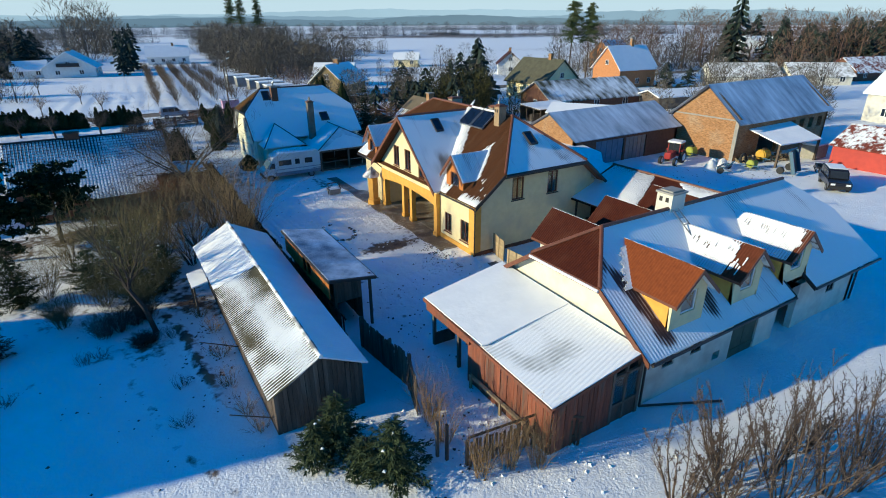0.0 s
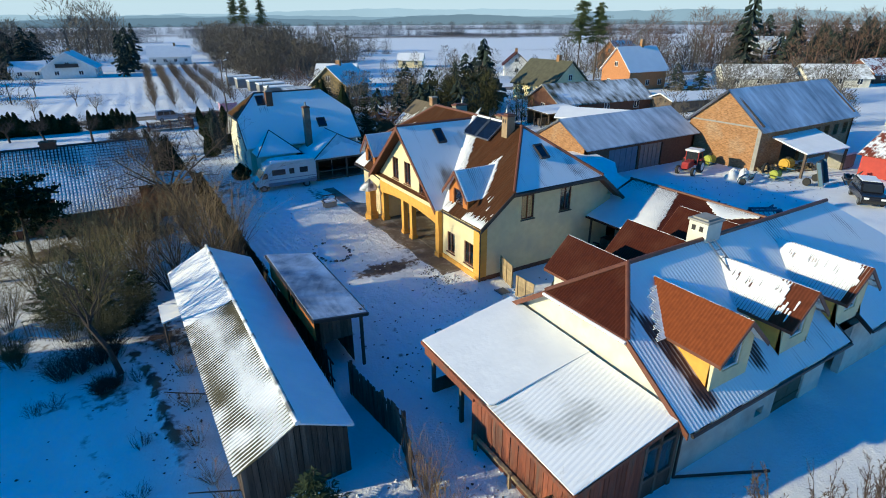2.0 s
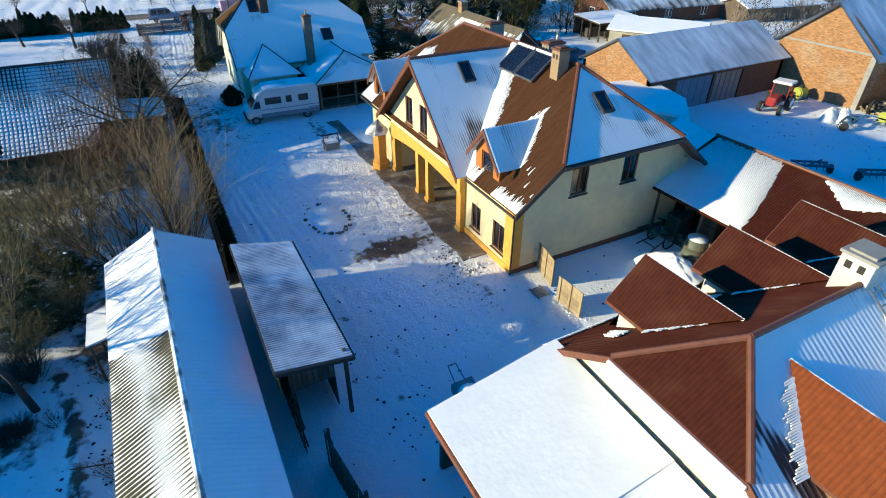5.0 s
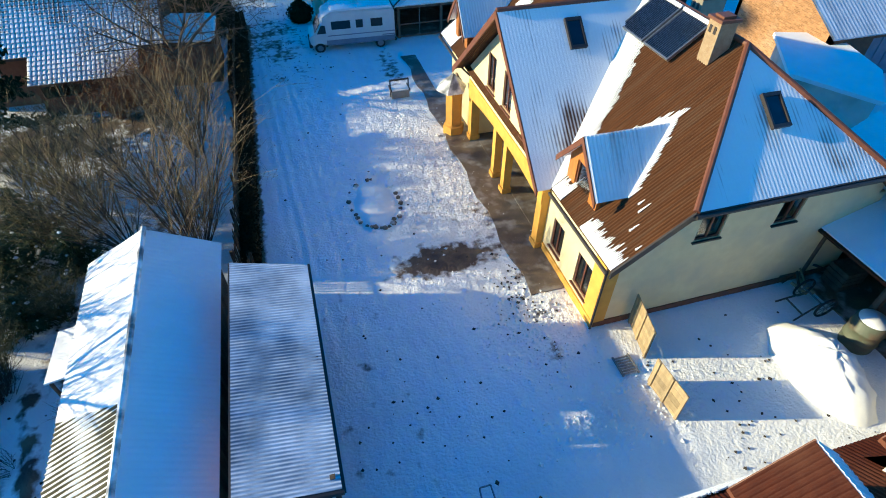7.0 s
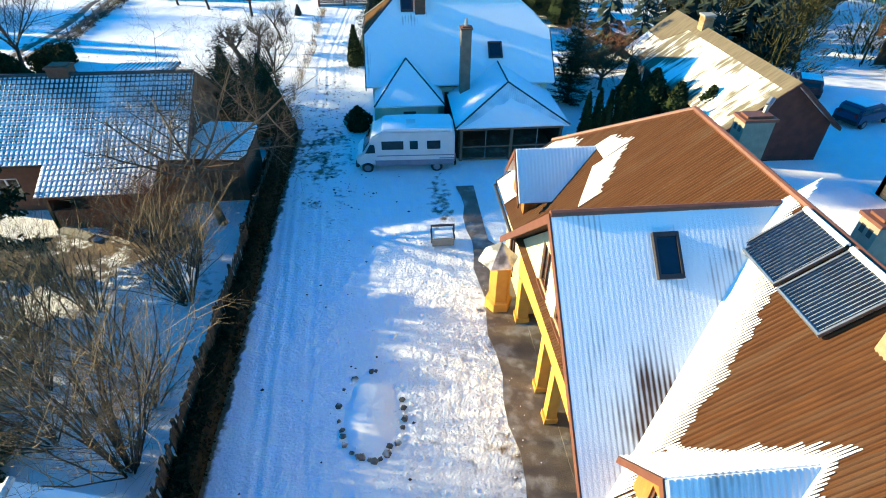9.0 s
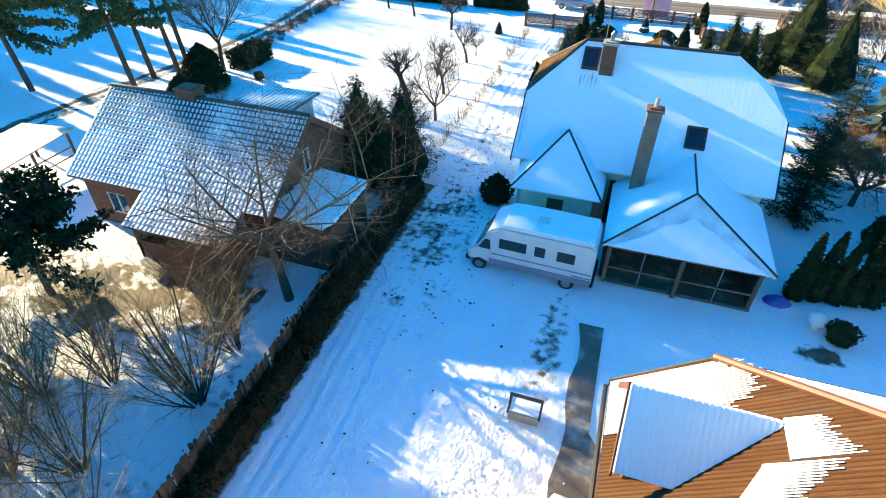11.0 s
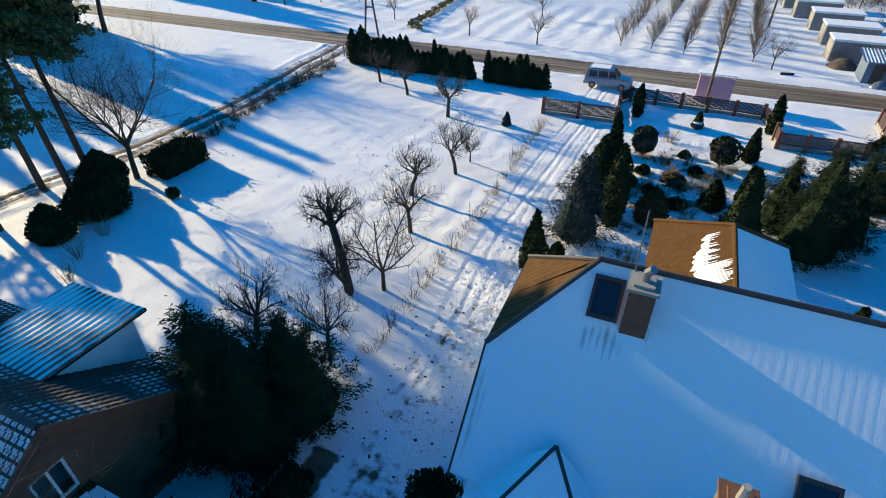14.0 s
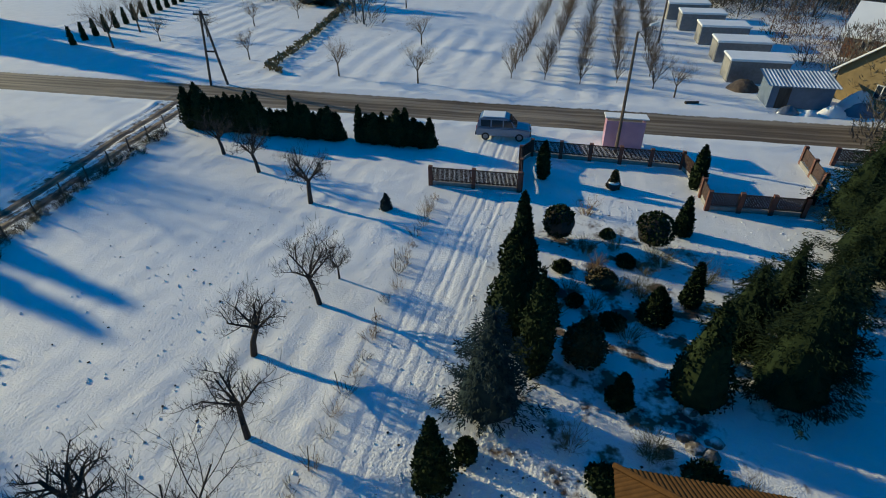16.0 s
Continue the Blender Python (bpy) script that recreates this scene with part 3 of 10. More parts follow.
nY, nX = X.shape
me = bpy.data.meshes.new("ground")
co = np.stack([X, Y, Z], -1).reshape(-1, 3)
idx = np.arange(nX * nY).reshape(nY, nX)
quads = np.stack([idx[:-1, :-1], idx[:-1, 1:], idx[1:, 1:], idx[1:, :-1]], -1).reshape(-1, 4)
me.vertices.add(len(co))
me.vertices.foreach_set("co", co.ravel())
me.loops.add(quads.size)
me.loops.foreach_set("vertex_index", quads.ravel())
me.polygons.add(len(quads))
me.polygons.foreach_set("loop_start", np.arange(0, quads.size, 4))
me.polygons.foreach_set("use_smooth", np.ones(len(quads), bool))
me.update(calc_edges=True)
for key, arr in (("bare", BARE), ("road", ROAD), ("trod", trod)):
    at = me.attributes.new(key, 'FLOAT', 'POINT')
    at.data.foreach_set("value", np.clip(arr, 0, 1).ravel().astype(np.float32))

earth = mk("snowy_ground", SNOW_C, (0.81, 0.81, 0.80), 0.8, 0.7, 0.6, 3.2, spec=0.3)
nt = earth.node_tree
bs = nt.nodes["Principled BSDF"]
old = bs.inputs["Base Color"].links[0].from_socket
pos = nt.nodes.new("ShaderNodeNewGeometry")


def add_noise(scale, detail=7):
    n = nt.nodes.new("ShaderNodeTexNoise")
    n.inputs["Scale"].default_value, n.inputs["Detail"].default_value = scale, detail
    nt.links.new(pos.outputs["Position"], n.inputs["Vector"])
    return n.outputs[0]


def calc(op, a, b):
    n = nt.nodes.new("ShaderNodeMath")
    n.operation = op
    for k, s in enumerate((a, b)):
        if isinstance(s, (int, float)):
            n.inputs[k].default_value = s
        else:
            nt.links.new(s, n.inputs[k])
    return n.outputs[0]


def ramp(v, lo, hi):
    n = nt.nodes.new("ShaderNodeMapRange")
    n.inputs["From Min"].default_value, n.inputs["From Max"].default_value = lo, hi
    nt.links.new(v, n.inputs["Value"])
    return n.outputs[0]


def blend(fac, a, b):
    n = nt.nodes.new("ShaderNodeMix")
    n.data_type = 'RGBA'
    nt.links.new(fac, n.inputs[0])
    for k, s in ((6, a), (7, b)):
        if isinstance(s, tuple):
            n.inputs[k].default_value = (*s, 1)
        else:
            nt.links.new(s, n.inputs[k])
    return n.outputs[2]


ab = nt.nodes.new("ShaderNodeAttribute")
ab.attribute_name = "bare"
ar = nt.nodes.new("ShaderNodeAttribute")
ar.attribute_name = "road"
grain = add_noise(2.6)
soil = blend(ramp(add_noise(1.1), 0.35, 0.65), (0.19, 0.13, 0.08), (0.07, 0.048, 0.042))
cover = ramp(calc('ADD', calc('MULTIPLY', ab.outputs["Fac"], 1.0), calc('MULTIPLY', calc('SUBTRACT', grain, 0.5), 1.5)), 0.28, 0.62)
cover = calc('MULTIPLY', cover, ramp(ab.outputs["Fac"], 0.02, 0.2))
col = blend(cover, old, soil)
# asphalt with wet tracks and slush ridges
mp = nt.nodes.new("ShaderNodeMapping")
mp.inputs["Scale"].default_value = (0.05, 1.6, 1)
nt.links.new(pos.outputs["Position"], mp.inputs["Vector"])
rn = nt.nodes.new("ShaderNodeTexNoise")
rn.inputs["Scale"].default_value, rn.inputs["Detail"].default_value = 1.0, 6
nt.links.new(mp.outputs[0], rn.inputs["Vector"])
tar = blend(ramp(rn.outputs[0], 0.42, 0.62), (0.12, 0.085, 0.052), (0.30, 0.24, 0.17))
col = blend(ramp(calc('ADD', ar.outputs["Fac"], calc('MULTIPLY', calc('SUBTRACT', grain, 0.5), 0.8)), 0.35, 0.6), col, tar)
nt.links.new(col, bs.inputs["Base Color"])
# fine lumps in the snow
bmp = [n for n in nt.nodes if n.type == 'BUMP'][0]
b2 = nt.nodes.new("ShaderNodeBump")
b2.inputs["Strength"].default_value, b2.inputs["Distance"].default_value = 0.6, 0.055
nt.links.new(add_noise(11.0, 4), b2.inputs["Height"])
nt.links.new(bmp.outputs[0], b2.inputs["Normal"])
at_ = nt.nodes.new("ShaderNodeAttribute")
at_.attribute_name = "trod"
b3 = nt.nodes.new("ShaderNodeBump")
b3.inputs["Distance"].default_value = 0.085
nt.links.new(calc('MULTIPLY', at_.outputs["Fac"], 0.95), b3.inputs["Strength"])
nt.links.new(add_noise(7.5, 5), b3.inputs["Height"])
nt.links.new(b2.outputs[0], b3.inputs["Normal"])
nt.links.new(b3.outputs[0], bs.inputs["Normal"])
me.materials.append(earth)
tagged(new("ground", me), "snow-covered farmland with wheel ruts and bare patches", "ground", kind="structure")

# paved strip along the house
m = M()
edge_w = [(16.9 + 0.12 * math.sin(k * 1.7), 28.0 + k * 1.0) for k in range(22)]
edge_e = [(18.5 if y < 44 else 17.75, y) for x, y in edge_w]
for (a, b), (c, d) in zip(zip(edge_w, edge_w[1:]), zip(edge_e, edge_e[1:])):
    m.slab([(*a, 0.905), (*c, 0.905), (*d, 0.905), (*b, 0.905)], 0.08)
m.slab([(18.4, 30.8, 0.93), (21.6, 30.8, 0.93), (21.6, 38.9, 0.93), (18.4, 38.9, 0.93)], 0.08)
tagged(new("pavement", mesh_of("pavement", m, paving)), "wet brown paving with trodden snow along the house", "pavement", kind="structure")

# clods of snow and earth kicked up where people and wheels pass
def clods(name, spots, lo, hi, mat, label, seed):
    rg = random.Random(seed)
    mm = M()
    for cx, cy, rx, ry, n in spots:
        for _ in range(n):
            x, y, r = cx + rg.gauss(0, rx * 0.5), cy + rg.gauss(0, ry * 0.5), rg.uniform(lo, hi) * rg.uniform(0.6, 1.0)
            z = gz(x, y) + r * 0.2
            q = [r * rg.uniform(0.6, 1.3) for _ in range(6)]
            mm.add([(x + q[0], y, z), (x, y + q[1], z), (x - q[2], y, z), (x, y - q[3], z), (x + rg.uniform(-r, r) * 0.4, y, z + q[4] * 0.8), (x, y, z - r)],
                   [(0, 1, 4), (1, 2, 4), (2, 3, 4), (3, 0, 4), (1, 0, 5), (2, 1, 5), (3, 2, 5), (0, 3, 5)])
    return solo(name, mm, mat, label, "clods", kind="stuff")


clods("earth_clods", [(12, 40, 7, 14, 60), (16.6, 28, 1.2, 3, 160), (12, 22, 3, 6, 110), (10.5, 52, 3, 6, 160), (9.2, 63, 2.6, 8, 140), (-3, 76, 10, 16, 120), (16, 86, 5, 7, 120), (14, 71, 4, 3, 80), (9, 13, 3, 3, 90), (-2, 20, 6, 8, 70), (1.5, 24, 1.2, 6, 140), (22, 22, 4, 3, 70), (50, 30, 8, 6, 160)], 0.025, 0.085, bark_dark, "small dark clods of earth on the snow", 801)
clods("snow_clods", [(15.0, 37.0, 3, 6, 600), (13.6, 34.6, 1.6, 2.0, 160), (16.5, 26.5, 2, 2.5, 360), (17.3, 23, 2.6, 1.2, 220), (13, 71, 3.5, 3.5, 420), (16, 88, 6, 6, 420), (9.8, 66, 3.2, 14, 420), (-4, 78, 9, 16, 260), (9, 13, 3, 3, 200), (11.5, 11.5, 2.5, 3, 120), (26, 92, 4, 6, 200), (-10, 102.5, 10, 1.0, 60), (30, 111, 30, 1.2, 120)], 0.04, 0.10, snow, "lumps of trodden snow", 802)

# ---- the yellow farmhouse ----
def roof_part(name, polys, mat, parent, pitch=0.13, amp=0.009, thick=0.12, lift=0.0, label="", flat=False):
    m = M()
    for p in polys:
        m.ribbed(p, pitch, amp, lift, flat, thick)
    return part(name, m, mat, parent, label)


def ridge_caps(parent, segs, mat, r=0.1):
    m = M()
    for a, b in segs:
        m.tube(a, b, r, r, 8)
    part("ridge_cap", m, mat, parent)


def gutter(parent, a, b, mat, drop=None):
    m = M().tube(a, b, 0.065, 0.065, 8)
    g = part("gutter", m, mat, parent)
    if drop:
        part("downpipe", M().tube(b, (b[0] + drop[0], b[1] + drop[1], b[2] - 0.5), 0.045, n=6).tube((b[0] + drop[0], b[1] + drop[1], b[2] - 0.5), (b[0] + drop[0], b[1] + drop[1], drop[2]), 0.045, n=6), mat, g)


def skylight(parent, corners, mat_frame):
    c = [Vector(p) for p in corners]
    mid = sum(c, Vector()) / 4
    n = (c[1] - c[0]).cross(c[3] - c[0]).normalized()
    if n.z < 0:
        n = -n
    m = M()
    for a, b in zip(c, c[1:] + c[:1]):
        ia, ib = a + (mid - a) * 0.2, b + (mid - b) * 0.2
        m.push([a, b, ib, ia], n * 0.13)
    f = part("roof_window", m, mat_frame, parent)
    part("pane", M().push([p + (mid - p) * 0.18 + n * 0.06 for p in c], n * 0.02), glass_dark, f)


def chimney(parent, x0, y0, x1, y1, z0, z1, mat, cap, holes=True):
    m = M().box(x0, y0, z0, x1, y1, z1)
    ch = part("chimney", m, mat, parent)
    part("chimney_cap", M().box(x0 - 0.06, y0 - 0.06, z1, x1 + 0.06, y1 + 0.06, z1 + 0.09).box(x0 + 0.08, y0 + 0.08, z1 + 0.09, x1 - 0.08, y1 - 0.08, z1 + 0.16), cap, ch)
    if holes:
        for f in (0.22, 0.62):
            k = M().box(x0 - 0.012, y0 + (y1 - y0) * f, z1 - 0.38, x0 + 0.05, y0 + (y1 - y0) * (f + 0.2), z1 - 0.16)
            part("vent", k, dark_trim, ch)
    return ch


glass_dark = mk("dark_roof_glass", (0.02, 0.03, 0.045), None, 3, 0.08)
frost_house = frosted("streaky_snow_on_brown", (0.12, 0.06, 0.04), SNOW_C, 0.26, 0.42, (1.6, 0.5, 0.5), 0.9, 0.6, (0.0, 0.13, 0.06, 0), [(20.3, 32.0, 2.6, 1.2, 40, 0.06), (18.4, 30.2, 0.9, 0.7, 40, 0.05), (25.2, 26.2, 1.2, 0.7, 0, 0.07)])
frost_dormer = frosted("streaky_snow_on_dormer", (0.12, 0.06, 0.04), SNOW_C, 0.24, 0.40, (1.6, 0.5, 0.5), 0.9, 0.6, (0.0, 0.13, 0.04, 0))
house = thing("farmhouse", (23.4, 34.7, 0.85), "yellow rendered farmhouse with brown sheet roof partly under snow", "house")
K = 0.8


def house_top(x):
    return 4.28 + K * (min(x, 46.9 - x) - 17.8)


m = M()
wall(m, 'x', 18.3, 0.3, 26.1, 30.4, 0.6, 4.6, [(26.75, 27.75, 1.5, 2.95), (28.85, 29.7, 1.55, 2.9)])
wall(m, 'x', 18.3, 0.3, 38.95, 42.75, 0.6, 4.6, [(41.0, 42.0, 1.2, 2.9)])
wall(m, 'x', 21.6, 0.3, 30.4, 38.95, 0.6, 4.2, [(32, 33.2, 1.0, 3.0), (35.6, 36.8, 1.0, 3.0)])
m.box(18.6, 30.1, 0.6, 21.6, 30.4, 4.2).box(18.6, 38.95, 0.6, 21.6, 39.25, 4.2)
wall(m, 'x', 28.6, -0.3, 26.1, 42.75, 0.6, 4.6, [])
part("wall_render", m, cream, house)
m = M()
sw = [(21.2, 22.15, 4.15, 5.65), (24.2, 25.1, 4.15, 5.65)]
wall(m, 'y', 26.1, 0.3, 18.6, 28.3, 0.6, lambda x: min(house_top(x), 6.1), sw, cuts=(20.07, 26.83))
part("gable_wall", m, cream, house)
part("gable_wall", wall(M(), 'y', 42.75, -0.3, 18.6, 28.3, 0.6, lambda x: min(house_top(x), 6.1), [], cuts=(20.07, 26.83)), cream, house)
for o in sw:
    window(house, 'y', 26.1, 1, *o, brown_trim, glass, 1, dark_trim)
for o in [(26.75, 27.75, 1.5, 2.95), (28.85, 29.7, 1.55, 2.9), (41.0, 42.0, 1.2, 2.9)]:
    window(house, 'x', 18.3, 1, *o, brown_trim, glass, 1, brown_trim)
for o in [(32, 33.2, 1.0, 3.0), (35.6, 36.8, 1.0, 3.0)]:
    window(house, 'x', 21.6, 1, *o, brown_trim, glass, 1, brown_trim)
part("floor_slab", M().box(18.6, 26.4, 3.6, 28.3, 42.5, 3.85), concrete, house)
# front gable over the porch
def gable_top(y):
    return 8.72 - 0.863 * abs(y - 34.45) - 0.22
gw = [(35.75, 36.65, 4.75, 6.3), (33.95, 34.85, 4.75, 6.3), (31.9, 32.8, 4.6, 6.0)]
m = wall(M(), 'x', 18.0, 0.3, 30.3, 38.9, 4.0, lambda y: gable_top(y), gw, cuts=(34.45,))
part("front_gable", m, cream, house)
arch = [(17.96, 30.3 + 8.6 * k / 12, 3.45 - 0.35 * abs((30.3 + 8.6 * k / 12 - 34.6) / 4.3) ** 2) for k in range(13)]
m = M()
for a, b in zip(arch, arch[1:]):
    m.push([a, b, (17.96, b[1], 4.02), (17.96, a[1], 4.02)], (0.36, 0, 0))
part("porch_beam", m, ochre, house)
for o in gw:
    window(house, 'x', 18.0, 1, *o, brown_trim, glass, 1, brown_trim)
for y, w in ((30.5, 0.42), (34.1, 0.34), (35.35, 0.34), (38.7, 0.42)):
    part("porch_column", M().box(18.0, y - w / 2, 0.7, 18.0 + w, y + w / 2, 3.6).box(17.95, y - w / 2 - 0.05, 0.7, 18.05 + w, y + w / 2 + 0.05, 1.15), ochre, house)
part("porch_ceiling", M().box(18.05, 30.4, 3.62, 21.6, 38.95, 3.7), old_wood, house)
# ochre corner panel and plinth
part("corner_panel", M().box(18.27, 26.07, 0.6, 18.33, 26.75, 4.5).box(18.27, 26.06, 0.6, 18.75, 26.13, 4.5), ochre, house)
part("plinth", M().box(18.24, 26.04, 0.6, 18.32, 30.3, 1.2), ochre, house)
part("plinth", M().box(18.3, 26.05, 0.6, 28.6, 26.12, 1.1), brick_brown, house)
# main roof
RZ, RX = 8.97, 23.45
west = [(17.8, 25.35, 4.45), (20.0, 25.35, 6.21), (RX, 29.2, RZ), (RX, 39.75, RZ), (20.0, 43.35, 6.21), (17.8, 43.35, 4.45)]
east = [(46.9 - x, y, z) for x, y, z in west]
roof_part("roof_slope", [west], brown_sheet, house, 0.105, 0.016)
roof_part("roof_slope", [east], thin_snow, house)
roof_part("roof_slope", [[(20.0, 25.35, 6.21), (26.9, 25.35, 6.21), (RX, 29.2, RZ)]], frost_house, house, amp=0.002, label="half-hip under streaky snow")
roof_part("roof_slope", [[(20.0, 43.35, 6.21), (26.9, 43.35, 6.21), (RX, 39.75, RZ)]], snow, house, label="half-hip under snow")
ridge_caps(house, [((RX, 29.2, RZ), (RX, 39.75, RZ)), ((20, 25.35, 6.25), (RX, 29.2, RZ)), ((26.9, 25.35, 6.25), (RX, 29.2, RZ)), ((20, 43.35, 6.25), (RX, 39.75, RZ)), ((26.9, 43.35, 6.25), (RX, 39.75, RZ))], brown_trim)
# cross gable
GZ, GX = 8.74, 23.15
gs = [(17.3, 34.45, GZ), (17.3, 29.5, 4.45), (17.8, 29.5, 4.45), (GX, 34.45, GZ)]
gn = [(x, 68.9 - y, z) for x, y, z in gs]
roof_part("gable_roof", [gs], frost_house, house, amp=0.0009, lift=0.03, label="gable slope under streaky snow")
roof_part("gable_roof", [gn], brown_sheet, house, 0.105, 0.016, lift=0.03)
ridge_caps(house, [((17.3, 34.45, GZ), (GX, 34.45, GZ))], brown_trim)
for s in (1, -1):
    m = M()
    m.push([(17.26, 34.45, GZ + 0.02), (17.26, 34.45 - s * 4.95, 4.47), (17.26, 34.45 - s * 4.95, 4.2), (17.26, 34.45, GZ - 0.28)], (0.06, 0, 0))
    part("barge_board", m, brown_trim, house)
for yy, s in ((25.31, 1), (43.33, -1)):
    m = M()
    for fl in (0, 1):
        xs = [(17.8, 4.45), (20.0, 6.21)]
        a, b = [(46.9 - x, z) if fl else (x, z) for x, z in xs]
        m.push([(a[0], yy, a[1] + 0.02), (b[0], yy, b[1] + 0.02), (b[0], yy, b[1] - 0.24), (a[0], yy, a[1] - 0.24)], (0, 0.06, 0))
    m.box(20, yy, 5.95, 26.9, yy + 0.06, 6.2)
    part("barge_board", m, dark_trim, house)
# soffit under the verges
part("soffit", M().slab([(18.0, 25.4, 4.47), (20.0, 25.4, 6.06), (20, 26.1, 6.06), (18.0, 26.1, 4.47)], 0.03).slab([(20, 25.4, 6.06), (26.9, 25.4, 6.06), (26.9, 26.1, 6.06), (20, 26.1, 6.06)], 0.03).slab([(28.9, 25.4, 4.47), (26.9, 25.4, 6.06), (26.9, 26.1, 6.06), (28.9, 26.1, 4.47)], 0.03), brown_trim, house)
gutter(house, (17.72, 29.4, 4.36), (17.72, 25.4, 4.36), dark_trim, (0.5, 0.6, 0.9))
gutter(house, (17.72, 43.2, 4.36), (17.72, 39.5, 4.36), dark_trim, (0.5, -0.3, 0.9))
gutter(house, (20, 25.28, 6.1), (26.9, 25.28, 6.1), dark_trim)


def dormer_x(parent, y, front, z_ridge, half, drop, k, roofs):
    """A gabled dormer on a slope that rises along +x: ridge along x."""
    back = 17.8 + (z_ridge - 4.45) / K
    ze = z_ridge - drop
    be = 17.8 + (ze - 4.45) / K
    d = part("dormer", wall(M(), 'x', front + 0.3, 0.2, y - half + 0.35, y + half - 0.35, ze - 1.5, lambda u: z_ridge - 0.1 - drop / half * abs(u - y), [(y - 0.5, y + 0.5, ze - 0.85, ze + 0.35)], cuts=(y,))
             .box(front + 0.45, y - half + 0.35, ze - 1.5, be + 0.3, y - half + 0.5, ze + 0.15).box(front + 0.45, y + half - 0.5, ze - 1.5, be + 0.3, y + half - 0.35, ze + 0.15), orange_wood, parent, "orange timber dormer")
    window(d, 'x', front + 0.3, 1, y - 0.5, y + 0.5, ze - 0.85, ze + 0.35, brown_trim, glass, 0)
    for s, mat in ((-1, roofs[0]), (1, roofs[1])):
        roof_part("dormer_roof", [[(front, y, z_ridge), (front, y + s * half, ze), (be, y + s * half, ze), (back, y, z_ridge)]], mat, d, lift=0.03, thick=0.1)
    for s in (1, -1):
        mm = M()
        mm.push([(front - 0.04, y, z_ridge + 0.03), (front - 0.04, y + s * half, ze + 0.03), (front - 0.04, y + s * half, ze - 0.2), (front - 0.04, y, z_ridge - 0.22)], (0.05, 0, 0))
        part("barge_board", mm, brown_trim, d)


dormer_x(house, 28.55, 18.05, 7.03, 1.35, 1.5, K, (frost_dormer, frost_dormer))
dormer_x(house, 41.15, 17.95, 7.03, 1.25, 1.5, K, (frost_dormer, frost_dormer))
skylight(house, [(19.7, 33.97, 8.36), (20.34, 33.97, 8.36), (20.34, 33.1, 7.61), (19.7, 33.1, 7.61)], dark_trim)
skylight(house, [(23.2, 27.83, 8.03), (23.84, 27.83, 8.03), (23.84, 26.93, 7.38), (23.2, 26.93, 7.38)], dark_trim)
tan_clinker = mk("tan_clinker", (0.34, 0.24, 0.14), (0.27, 0.18, 0.10), 8, 0.85, 0.3, 30)
grey_render = mk("grey_chimney_render", (0.30, 0.25, 0.18), (0.22, 0.19, 0.14), 4, 0.9, 0.3, 25)
for cx_, cy_ in ((25.1, 39.0), (25.1, 33.25)):
    ch_ = chimney(house, cx_ - 0.5, cy_ - 0.3, cx_ + 0.5, cy_ + 0.3, 6.9, 8.92, grey_render, brown_trim)
    part("cowl", M().tube((cx_ + 0.3, cy_ + 0.1, 8.98), (cx_ + 0.34, cy_ + 0.12, 9.3), 0.08).tube((cx_ + 0.34, cy_ + 0.12, 9.3), (cx_ + 0.5, cy_ + 0.22, 9.48), 0.1), metal_grey, ch_)
chimney(house, 22.55, 29.55, 23.15, 30.1, 7.9, 9.55, tan_clinker, brown_trim)
# solar collector
n = Vector((-K, 0, 1)).normalized()
pale_metal = mk("pale_aluminium", (0.55, 0.56, 0.58), (0.48, 0.49, 0.5), 3, 0.35, metal=0.5)
solar_m = mk("collector_tubes", (0.02, 0.03, 0.06), (0.012, 0.018, 0.035), 4, 0.12)
for y0, y1 in ((30.72, 32.16), (32.28, 33.74)):
    c = [Vector((23.36, y0, 8.9)), Vector((23.36, y1, 8.9)), Vector((22.06, y1, 7.86)), Vector((22.06, y0, 7.86))]
    m = M()
    for a, b in zip(c, c[1:] + c[:1]):
        mid = sum(c, Vector()) / 4
        m.push([a + n * 0.1, b + n * 0.1, b + (mid - b) * 0.06 + n * 0.1, a + (mid - a) * 0.06 + n * 0.1], n * 0.1)
    pan = part("solar_panel", m, metal_grey, house)
    part("reflector", M().push([p + n * 0.09 for p in c], n * 0.03), pale_metal, pan)
    for k in range(15):
        y = y0 + 0.08 + (y1 - y0 - 0.16) * k / 14
        part("collector_tube", M().tube(Vector((23.3, y, 8.85)) + n * 0.15, Vector((22.12, y, 7.91)) + n * 0.15, 0.024, n=6), solar_m, pan)
    part("manifold", M().tube(Vector((23.34, y0, 8.9)) + n * 0.17, Vector((23.34, y1, 8.9)) + n * 0.17, 0.07, n=8), snow, pan)
# little porch roof by the far door
m = M()
for k in range(6):
    a, b = k * math.tau / 6, (k + 1) * math.tau / 6
    m.add([(17.3 + 0.75 * math.cos(a), 39.6 + 0.75 * math.sin(a), 3.35), (17.3 + 0.75 * math.cos(b), 39.6 + 0.75 * math.sin(b), 3.35), (17.4, 39.6, 4.05)], [(0, 1, 2)])
m.push([(17.3 + 0.75 * math.cos(k * math.tau / 6), 39.6 + 0.75 * math.sin(k * math.tau / 6), 3.34) for k in range(6)], (0, 0, -0.1))
part("bay_roof", m, thin_snow_grey, house)
part("bay", M().lathe([(0.55, 0.7), (0.55, 1.3), (0.42, 1.35), (0.42, 3.2), (0.55, 3.25)], 6, (17.45, 39.6)), ochre, house)


